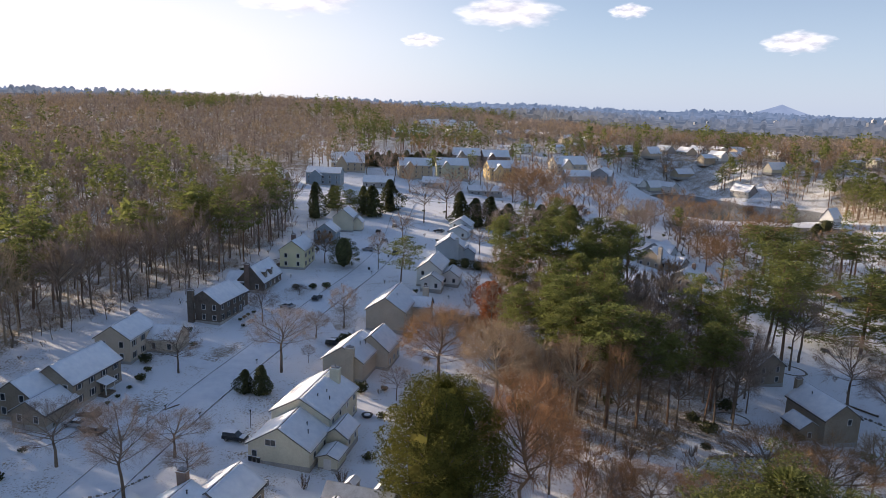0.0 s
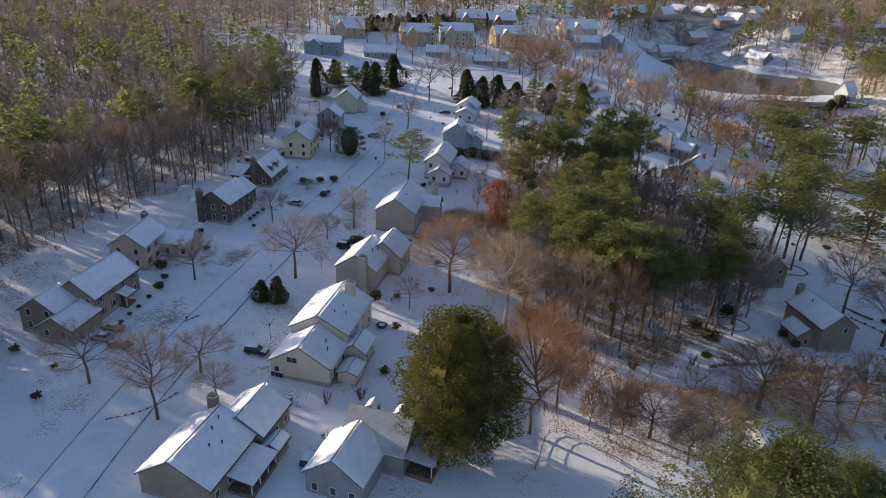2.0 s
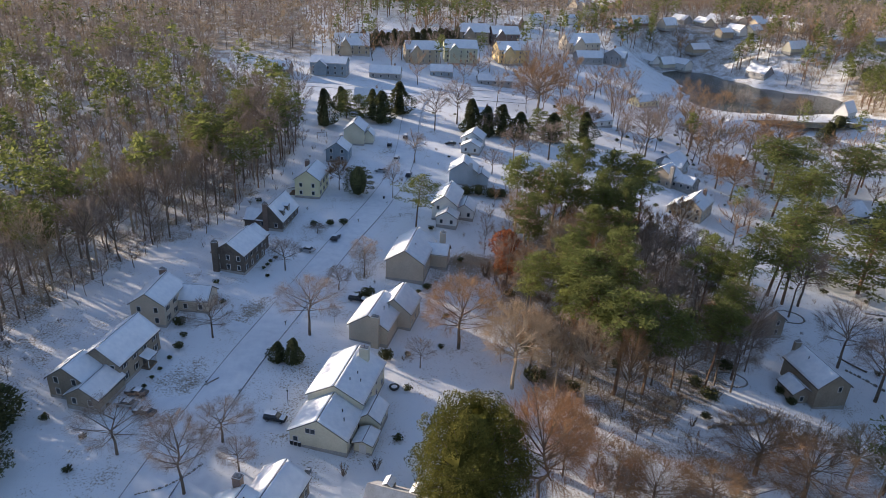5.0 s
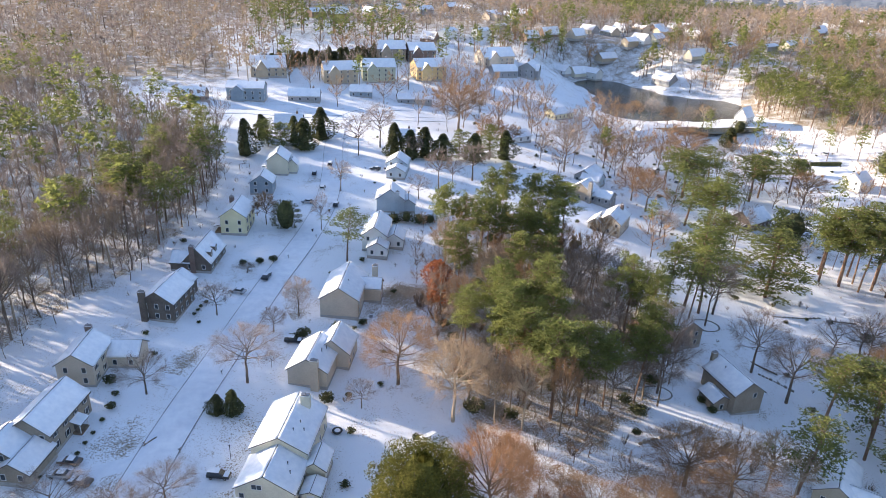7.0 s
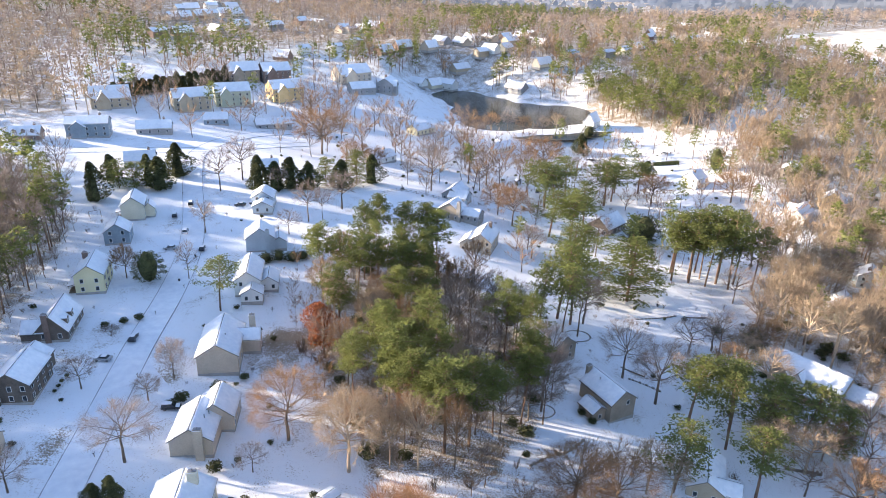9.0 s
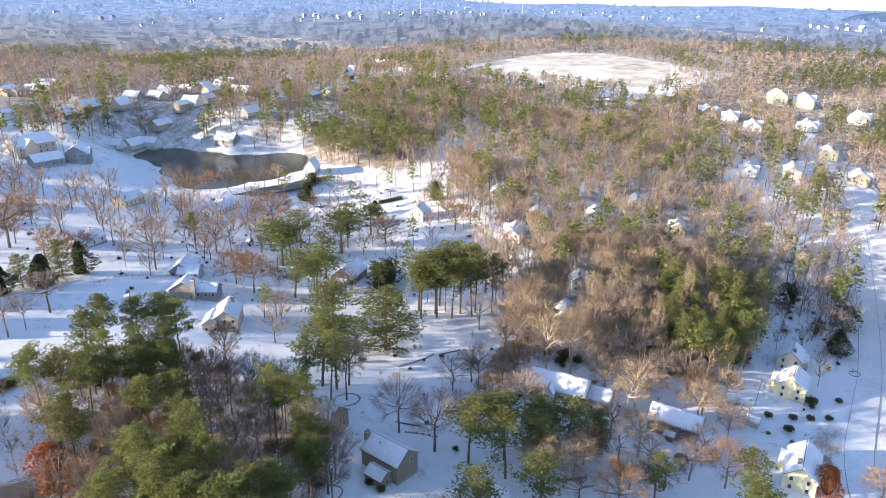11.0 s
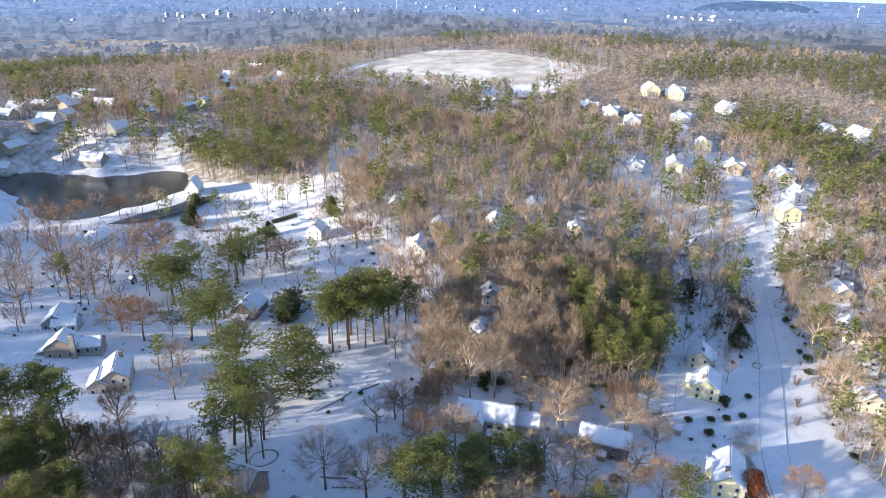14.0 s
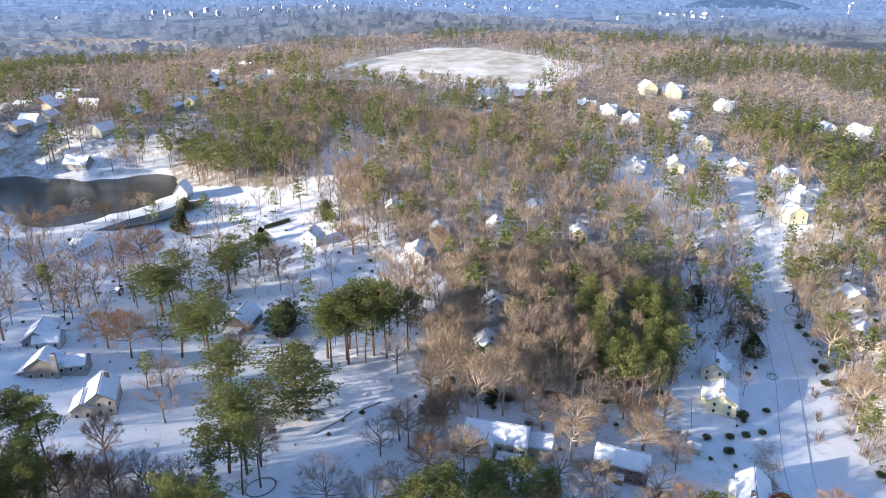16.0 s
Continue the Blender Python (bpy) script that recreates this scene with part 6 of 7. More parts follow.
for ring, gap, seed, want, kinds, share in (
    ([(-92, 60), (-90, 112), (-102, 135), (-98, 160), (-88, 184), (-75, 200), (-67, 236), (-64, 275), (-72, 330), (-115, 360), (-210, 360), (-210, 60)], 6.6, 11, 440, ("oak", "pine", "oak", "tan", "oak", "pine", "oak"), 240),
    ([(-208, 60), (-208, 360), (-115, 360), (-150, 420), (-420, 480), (-420, 60)], 7.6, 91, 700, ("oak", "oak", "tan", "pine", "oak"), 110),
    (RIGHT_WOODS, 6.6, 12, 700, ("tan", "tan", "oak", "tan", "tan", "pine"), 270),
    ([(252, 455), (285, 392), (308, 398), (338, 440), (322, 500), (288, 522)], 6.2, 13, 80, ("pine", "pine", "pine", "oak"), 420),
    ([(308, 398), (384, 430), (350, 520), (322, 500), (338, 440)], 7.0, 34, 60, ("oak", "tan", "oak", "tan", "pine"), 260),
    (EAST_WOODS, 8.0, 14, 480, ("tan", "tan", "oak", "tan", "pine"), 230),
    ([(-62, 400), (60, 330), (150, 300), (200, 330), (140, 440), (60, 460)], 12.0, 15, 60, ("oak", "pear", "pear", "oak"), 300),
    ([(-60, 420), (-30, 400), (60, 430), (110, 480), (110, 540), (20, 540), (-50, 500)], 14.0, 31, 40, ("oak", "pear", "oak", "pine"), 200),
    ([(290, 90), (400, 114), (480, 155), (445, 195), (380, 152), (323, 134)], 7.5, 32, 80, ("tan", "oak", "oak", "pine"), 270),
    ([(330, 80), (403, 108), (470, 138), (545, 175), (570, 120), (450, 95)], 8.5, 33, 70, ("tan", "oak", "tan", "pine"), 200),
    ([(262, 236), (330, 330), (300, 400), (262, 385), (292, 300)], 9.0, 16, 90, ("oak", "tan", "pine", "tan"), 260),
    ([(400, 120), (480, 160), (640, 260), (620, 330), (505, 345), (471, 276), (453, 239), (430, 195)], 10.5, 17, 190, ("tan", "oak", "tan", "pine"), 150),
    ([(345, 540), (330, 400), (390, 430), (520, 380), (600, 420), (570, 560), (520, 640), (380, 660)], 8.0, 18, 640, ("oak", "tan", "tan", "pine"), 110),
    ([(118, 560), (170, 580), (240, 565), (330, 660), (300, 740), (120, 720)], 13.0, 23, 120, ("oak", "pear", "pine", "oak"), 110),
    ([(255, 505), (300, 530), (350, 520), (390, 440), (430, 470), (340, 590), (250, 560)], 9.0, 27, 90, ("oak", "tan", "pine", "pear"), 130),
    ([(150, 580), (240, 560), (330, 545), (310, 640), (160, 640)], 8.5, 28, 120, ("oak", "pear", "pine", "oak"), 130),
    ([(330, 365), (386, 372), (475, 380), (520, 380), (390, 432), (330, 402)], 8.0, 29, 80, ("tan", "oak", "pine"), 150),
    ([(235, 505), (262, 500), (300, 535), (330, 548), (240, 560)], 8.0, 30, 50, ("oak", "pear", "pine"), 150),
    ([(130, 560), (178, 570), (178, 600), (140, 600)], 6.0, 24, 26, ("pine", "pine"), 260),
    ([(505, 345), (620, 330), (660, 420), (580, 440), (520, 380)], 9.0, 25, 110, ("tan", "oak", "pine"), 120),
    ([(455, 95), (560, 72), (640, 90), (700, 90), (690, 180), (590, 190), (545, 110)], 8.5, 26, 190, ("pine", "pine", "tan"), 130),
):
    for k, (x, y) in enumerate(scatter(ring, gap, seed, want, open_land)):
        kind = kinds[rnd.randrange(len(kinds))]
        mid.append((kind, x, y, rnd.uniform(19, 27) if kind == "pine" else rnd.uniform(15, 22), share))
for ring, gap, seed, want, kinds in (
    ([(194, 592), (200, 560), (230, 543), (238, 556), (216, 592)], 5.5, 46, 26, ("pine", "pine", "pine", "oak")),
    ([(256, 466), (274, 424), (298, 386), (324, 392), (302, 440), (276, 484)], 6.0, 47, 48, ("pine", "oak", "pine", "tan", "oak")),
    ([(188, 196), (210, 200), (232, 222), (250, 250), (236, 258), (205, 225)], 6.5, 50, 28, ("tan", "oak", "tan", "pear")),
    ([(100, 545), (150, 575), (172, 560), (150, 600), (96, 575)], 7.0, 48, 24, ("oak", "pine", "pear")),
):
    for k, (x, y) in enumerate(scatter(ring, gap, seed, want, open_land)):
        mid.append((kinds[k % len(kinds)], x, y, rnd.uniform(16, 23), 420 if kinds[k % len(kinds)] == "pine" else 260))
forest("woods", mid, "mixed winter woods of pines and leafless trees")

# woods beyond, ever farther: crown beside crown, with gaps about the houses
far = []
rf = np.random.RandomState(31)
taken_far = [(a, b, c) for a, b, c in TAKEN if math.hypot(a, b) > 450]
cells = {}
for _ in range(75000):
    a, r = rf.uniform(-1.05, 1.95), 400 * math.exp(1.02 * rf.uniform(0, 1) ** 0.7)
    x, y = r * math.sin(a), r * math.cos(a)
    gap = 7.6 + r / 500
    c = (int(x // 12), int(y // 12))
    if not open_land(x, y) or any((x - p) ** 2 + (y - q) ** 2 < gap * gap for i in (-1, 0, 1) for j in (-1, 0, 1) for p, q in cells.get((c[0] + i, c[1] + j), ())):
        continue
    if (x < 440 and y < 540 and x > -64) or (x < -60 and y < 420) or any((x - p) ** 2 + (y - q) ** 2 < (s + 4) ** 2 for p, q, s in taken_far):
        continue
    if x > 100 and x < 350 and y < 720 and rf.rand() < 0.6:
        continue
    if street_gap(x, y) < 12 or noise.noise((x / 90, y / 90, 3)) < -0.42 or len(far) > 9000:
        continue
    cells.setdefault(c, []).append((x, y))
    pine = noise.noise((x / 120, y / 120, 9)) + rf.uniform(-0.2, 0.2) + (0.3 if x > 730 and y < 330 or -80 < x < 60 and 520 < y < 690 else 0.0) > 0.27
    far.append(("far_pine" if pine else ("far_oak" if rf.rand() < 0.55 else "far_tan"), x, y, rf.uniform(17, 23) if pine else rf.uniform(14, 20), 99))
forest("far_woods", far, "distant winter woods reaching the horizon")

# undergrowth: bushes and saplings of the grove, the near slope and the yards
low = []
for ring, gap, seed, want, kinds in (
    (GROVE, 3.2, 51, 150, ("brush", "brush", "sapling")),
    ([(6, 112), (20, 104), (48, 98), (78, 106), (84, 122), (66, 134), (40, 128), (18, 132)], 3.6, 52, 90, ("brush", "brush", "sapling")),
    ([(4, 150), (12, 140), (14, 200), (24, 222), (46, 242), (40, 250), (10, 235)], 4.0, 53, 46, ("brush", "sapling")),
    ([(-92, 90), (-86, 110), (-96, 135), (-92, 160), (-84, 184), (-71, 200), (-63, 236), (-60, 275), (-75, 275), (-80, 220), (-104, 160), (-104, 90)], 3.6, 54, 140, ("brush", "sapling")),
    ([(75, 250), (112, 120), (150, 88), (205, 98), (200, 150), (262, 240), (285, 300), (262, 385), (190, 425), (120, 402), (62, 350)], 7.0, 55, 330, ("brush", "bush", "brush")),
    ([(163, 173), (201, 129), (270, 118), (380, 153), (430, 195), (300, 350), (250, 225), (183, 190)], 6.0, 56, 240, ("brush", "bush", "brush")),
    ([(216, 36), (248, 57), (299, 66), (345, 88), (403, 108), (420, 60), (300, 20)], 6.0, 57, 130, ("brush", "bush")),
    ([(180, 60), (226, 82), (290, 90), (345, 108), (395, 128), (380, 146), (323, 130), (270, 113), (200, 96)], 7.0, 58, 70, ("brush", "bush")),
    ([(-86, 100), (-70, 100), (-50, 200), (-40, 290), (-56, 290), (-72, 200)], 8.0, 59, 60, ("brush", "bush")),
    ([(-34, 110), (-12, 112), (4, 180), (16, 280), (-6, 290), (-22, 200)], 8.0, 60, 60, ("brush", "bush")),
    ([(-20, 330), (70, 300), (90, 340), (60, 420), (-10, 400)], 9.0, 61, 70, ("brush", "bush")),
):
    for k, (x, y) in enumerate(scatter(ring, gap, seed, want, open_land)):
        kind = kinds[k % len(kinds)]
        if kind == "sapling":
            low.append(("pear" if k % 2 and x > -50 else "oak", x, y, rnd.uniform(5, 10), 300))
        else:
            low.append(("brush" if kind == "brush" else "shrub", x, y, rnd.uniform(9, 22) if kind == "brush" else rnd.uniform(9, 20), 130))
for ring, gap, seed, want in (
    ([(160, 168), (185, 150), (200, 131), (220, 107), (264, 117), (252, 130), (208, 146), (174, 182)], 3.6, 62, 110),
    (GROVE, 4.5, 63, 90),
    ([(220, 40), (262, 60), (340, 86), (330, 60), (240, 24)], 6.0, 65, 60),
):
    for k, (x, y) in enumerate(scatter(ring, gap, seed, want, open_land)):
        low.append((("shrub", "brush", "brush")[k % 3], x, y, rnd.uniform(22, 42), 260))
forest("undergrowth", low, "low leafless bushes and saplings in the snow")

# ---- distance: hazy hills, far town, mountain and clouds ----
def glow_material(name, low, high, grain, strength, fade=False):
    """Plain glowing backdrop in two tones; fade: soft ragged edges."""
    m = bpy.data.materials.new(name)
    m.use_nodes = True
    nt = m.node_tree
    nt.nodes.remove(nt.nodes["Principled BSDF"])
    co, n, mix, em = nt.nodes.new("ShaderNodeTexCoord"), nt.nodes.new("ShaderNodeTexNoise"), nt.nodes.new("ShaderNodeMix"), nt.nodes.new("ShaderNodeEmission")
    n.inputs["Scale"].default_value, n.inputs["Detail"].default_value = grain, 6.0
    mix.data_type = "RGBA"
    span = nt.nodes.new("ShaderNodeMapRange")
    span.inputs["From Min"].default_value, span.inputs["From Max"].default_value = 0.38, 0.62
    nt.links.new(co.outputs["Object"], n.inputs["Vector"])
    nt.links.new(n.outputs["Fac"], span.inputs["Value"])
    nt.links.new(span.outputs["Result"], mix.inputs["Factor"])
    em.inputs["Strength"].default_value = strength
    out = nt.nodes["Material Output"]
    if fade:
        mix.inputs["A"].default_value, mix.inputs["B"].default_value = (*low, 1), (*high, 1)
        nt.links.new(mix.outputs["Result"], em.inputs["Color"])
        ball, sub, rng = nt.nodes.new("ShaderNodeTexGradient"), nt.nodes.new("ShaderNodeMath"), nt.nodes.new("ShaderNodeMapRange")
        ball.gradient_type = "SPHERICAL"
        nt.links.new(co.outputs["Object"], ball.inputs["Vector"])
        sub.operation = "MULTIPLY_ADD"
        nt.links.new(n.outputs["Fac"], sub.inputs[0])
        sub.inputs[1].default_value = 0.9
        nt.links.new(ball.outputs["Fac"], sub.inputs[2])
        rng.inputs["From Min"].default_value, rng.inputs["From Max"].default_value = 0.62, 1.05
        rng.inputs["To Max"].default_value = 0.8
        nt.links.new(sub.outputs[0], rng.inputs["Value"])
        clear_, both = nt.nodes.new("ShaderNodeBsdfTransparent"), nt.nodes.new("ShaderNodeMixShader")
        nt.links.new(rng.outputs["Result"], both.inputs["Fac"])
        nt.links.new(clear_.outputs[0], both.inputs[1])
        nt.links.new(em.outputs[0], both.inputs[2])
        nt.links.new(both.outputs[0], out.inputs["Surface"])
        return m
    # painted haze: with distance both glowing tones turn from grey-brown woods to pale blue
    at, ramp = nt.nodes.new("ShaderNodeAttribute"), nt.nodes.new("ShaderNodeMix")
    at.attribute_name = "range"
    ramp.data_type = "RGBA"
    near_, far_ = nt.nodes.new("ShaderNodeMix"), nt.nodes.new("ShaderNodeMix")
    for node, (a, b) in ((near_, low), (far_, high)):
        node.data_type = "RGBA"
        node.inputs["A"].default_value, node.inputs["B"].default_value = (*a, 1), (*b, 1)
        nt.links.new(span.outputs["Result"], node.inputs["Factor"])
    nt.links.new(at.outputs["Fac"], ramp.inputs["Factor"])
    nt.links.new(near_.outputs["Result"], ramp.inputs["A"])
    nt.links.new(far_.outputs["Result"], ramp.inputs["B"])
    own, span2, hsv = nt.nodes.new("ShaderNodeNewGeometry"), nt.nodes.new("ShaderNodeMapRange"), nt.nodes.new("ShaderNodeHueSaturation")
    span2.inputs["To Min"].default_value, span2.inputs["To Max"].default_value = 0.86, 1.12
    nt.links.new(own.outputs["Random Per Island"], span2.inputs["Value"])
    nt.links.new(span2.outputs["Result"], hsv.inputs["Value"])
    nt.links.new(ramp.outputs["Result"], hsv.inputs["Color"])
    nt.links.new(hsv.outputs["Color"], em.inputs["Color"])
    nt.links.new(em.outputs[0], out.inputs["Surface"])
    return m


# woods and the blue haze before them share one self-glowing colour
HAZE = glow_material("haze_tinted_woods", ((0.06, 0.062, 0.066), (0.15, 0.14, 0.13)), ((0.10, 0.14, 0.215), (0.165, 0.205, 0.29)), 0.022, 1.0)
# summits glow in the blue of distance haze, put into their colour
PEAK = glow_material("hazed_hill_glow", ((0.17, 0.21, 0.30), (0.20, 0.24, 0.33)), ((0.20, 0.25, 0.36), (0.23, 0.28, 0.39)), 0.01, 1.0)
CLOUD = glow_material("cloud", (0.55, 0.52, 0.54), (0.98, 0.93, 0.90), 2.2, 1.0, True)


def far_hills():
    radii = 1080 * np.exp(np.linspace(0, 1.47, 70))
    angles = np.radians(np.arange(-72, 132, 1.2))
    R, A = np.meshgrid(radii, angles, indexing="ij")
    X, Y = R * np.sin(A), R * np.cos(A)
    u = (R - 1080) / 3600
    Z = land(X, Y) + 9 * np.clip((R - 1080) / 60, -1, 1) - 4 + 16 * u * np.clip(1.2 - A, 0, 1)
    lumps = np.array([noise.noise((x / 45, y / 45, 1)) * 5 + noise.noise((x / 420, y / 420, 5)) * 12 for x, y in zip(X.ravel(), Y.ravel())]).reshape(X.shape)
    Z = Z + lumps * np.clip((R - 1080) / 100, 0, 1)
    me = bpy.data.meshes.new("backdrop")
    rb = np.random.RandomState(12)
    crowns, tri, reach_ = [], [], []
    for k in range(9000):
        a, r = rb.uniform(-1.2, 2.2), 1060 * math.exp(1.35 * rb.rand() ** 1.3)
        x, y, w, t = r * math.sin(a), r * math.cos(a), rb.uniform(3.0, 5.6) * (0.7 + r / 3200), rb.uniform(6, 11) * (0.8 + r / 6000)
        z = float(land(x, y)) if r < 1150 else float(Z[min(69, int(np.searchsorted(radii, r))), min(len(angles) - 1, int(np.searchsorted(angles, a)))])
        b = len(crowns)
        turn = rb.uniform(0, 1.5)
        for f, up in ((0.9, -6.0), (0.95, 0.45 * t), (0.5, 0.85 * t)):
            crowns += [(x + w * f * rb.uniform(0.7, 1.2) * math.cos(turn + q * 1.257), y + w * f * rb.uniform(0.7, 1.2) * math.sin(turn + q * 1.257), z + up) for q in range(5)]
        crowns.append((x, y, z + t))
        reach_ += [np.clip((r - 1080) / 1100, 0, 1)] * 16
        for lvl in (0, 5):
            tri += [(b + lvl + q, b + lvl + (q + 1) % 5, b + lvl + 5 + (q + 1) % 5, b + lvl + 5 + q) for q in range(5)]
        tri += [(b + 10 + q, b + 10 + (q + 1) % 5, b + 15) for q in range(5)]
    global surface
    grid_a, grid_r = angles, radii
    surface = lambda x, y: float(Z[int(np.clip(np.searchsorted(grid_r, math.hypot(x, y)), 0, 69)), int(np.clip(np.searchsorted(grid_a, math.atan2(x, y)), 0, len(grid_a) - 1))])
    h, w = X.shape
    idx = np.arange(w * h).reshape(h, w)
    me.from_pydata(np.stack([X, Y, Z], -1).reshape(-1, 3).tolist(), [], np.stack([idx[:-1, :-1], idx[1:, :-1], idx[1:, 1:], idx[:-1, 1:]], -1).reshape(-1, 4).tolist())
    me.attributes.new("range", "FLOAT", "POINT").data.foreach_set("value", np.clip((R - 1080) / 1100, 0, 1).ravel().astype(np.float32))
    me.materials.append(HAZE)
    tagged(new("backdrop", me), "wooded hills glowing in painted blue haze, reaching the horizon", "hills", kind="structure")
    me = bpy.data.meshes.new("hazy_woods")
    me.from_pydata(crowns, [], tri)
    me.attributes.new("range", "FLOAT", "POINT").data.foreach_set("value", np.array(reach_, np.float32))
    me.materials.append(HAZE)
    tagged(new("hazy_woods", me), "treetops on the far hills glowing in painted blue-grey haze", "woods", kind="stuff")


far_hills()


# the knoll's dark blue is haze painted as emission
KNOLL = glow_material("hazed_knoll_glow", ((0.06, 0.09, 0.14), (0.08, 0.11, 0.17)), ((0.06, 0.09, 0.14), (0.085, 0.12, 0.18)), 0.03, 1.0)


def hill(az, dist, high, wide, label, mat=None, steep=1.1):
    """Rounded far summit standing over the horizon."""
    cx, cy = dist * math.sin(radians(az)), dist * math.cos(radians(az))
    s = Shape()
    n, m = 24, 6
    for j in range(m + 1):
        for i in range(n):
            a, t = i * 2 * math.pi / n, j / m
            r = wide * (1 - t) ** steep * (1 + 0.12 * math.sin(3 * a + 1))
            s.v.append((r * math.cos(a), r * math.sin(a), high * t))
    for j in range(m):
        for i in range(n):
            k = (i + 1) % n
            s.f.append((j * n + i, j * n + k, (j + 1) * n + k, (j + 1) * n + i))
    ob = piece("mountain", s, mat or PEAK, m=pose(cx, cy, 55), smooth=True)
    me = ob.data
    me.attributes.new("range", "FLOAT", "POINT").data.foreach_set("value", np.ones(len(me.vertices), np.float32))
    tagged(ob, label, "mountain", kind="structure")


hill(25.5, 4450, 86, 250, "lone mountain on the far horizon, glowing in painted blue haze")
hill(-20, 4450, 44, 330, "faint hill on the far horizon, glowing in painted blue haze")
hill(75.5, 2500, 40, 200, "wooded knoll glowing in painted dark blue haze", KNOLL, 0.35)

for az, el, w, h in ((26.0, 5.3, 240, 85), (4.6, 7.4, 420, 130), (-2.2, 5.1, 170, 60), (14, 7.6, 160, 60), (-12, 8.0, 520, 150)):
    d = 4550
    p = Vector((d * math.sin(radians(az)), d * math.cos(radians(az)), 70 + d * math.tan(radians(el))))
    s = Shape().add([(-1, -1, 0), (1, -1, 0), (1, 1, 0), (-1, 1, 0)], [(0, 1, 2, 3)])
    c = piece("cloud", s, CLOUD, m=look(p, (0, 0, 70)) @ Matrix.Diagonal((w, h, 1, 1)))
    tagged(c, "small soft white winter cloud", "cloud", kind="structure")

# far town: pale low roofs and walls strewn over the hazy hills
rt = random.Random(77)
for az0, az1, d0, d1, n in ((31, 47, 1650, 1800, 28), (44, 62, 2100, 2300, 18), (20, 60, 2600, 3400, 20), (66, 74, 1700, 1900, 12), (60, 92, 2600, 3300, 10), (0, 26, 1500, 2100, 10)):
    for _ in range(n):
        a, d = radians(rt.uniform(az0, az1)), rt.uniform(d0, d1)
        x, y = d * math.sin(a), d * math.cos(a)
        L, W, H = rt.uniform(6, 15), rt.uniform(5, 8), rt.uniform(1.5, 3.2)
        s = Shape().box(-L / 2, -W / 2, -12, L / 2, W / 2, H)
        s.add([(-L / 2, -W / 2, H), (L / 2, -W / 2, H), (L / 2, W / 2, H), (-L / 2, W / 2, H), (-L / 2 + 3, 0, H + 2.5), (L / 2 - 3, 0, H + 2.5)], [(0, 1, 5, 4), (2, 3, 4, 5), (1, 2, 5), (3, 0, 4)])
        b = piece("building", s, STUCCO, m=pose(x, y, surface(x, y) + 3, 0, 0, rt.uniform(0, 90)))
        tagged(b, "pale low building of a far town", "building", "buildings of the far town")
for az, d in ((40.4, 1700), (48.5, 1900)):
    x, y = d * math.sin(radians(az)), d * math.cos(radians(az))
    mast = thing("radio_mast", "slender grey radio mast in the distance", "mast", x, y, height(x, y))
    piece("pole", Shape().tube((0, 0, 0), (0, 0, 62), 0.9, 0.4, 6), METAL, mast)
x, y = 2200 * math.sin(radians(82)), 2200 * math.cos(radians(82))
tower = thing("water_tower", "white water tower in the distance", "tower", x, y, surface(x, y) - 6, scale=0.6)
piece("pole", Shape().tube((0, 0, 0), (0, 0, 42), 2.0, 1.6, 8), TRIM, tower)
piece("tank", Shape().tube((0, 0, 42), (0, 0, 46), 3.0, 6.5, 10).tube((0, 0, 46), (0, 0, 50), 6.5, 5.6, 10).tube((0, 0, 50), (0, 0, 53), 5.6, 1.5, 10), TRIM, tower)


# ---- cars ----
PAINTS = {k: material(f"{k}_car_paint", c, tuple(1.25 * v for v in c), 1.0, 0.3, 0.25, 0.0, spec=0.6) for k, c in {"black": (0.015, 0.016, 0.018), "silver": (0.32, 0.33, 0.34), "brown": (0.10, 0.07, 0.05), "white": (0.62, 0.62, 0.62), "blue": (0.03, 0.05, 0.10)}.items()}
TYRE = material("tyre_rubber", (0.012, 0.012, 0.012), (0.03, 0.03, 0.03), 5.0, 0.5, 0.85, 0.1)
CARS = {}


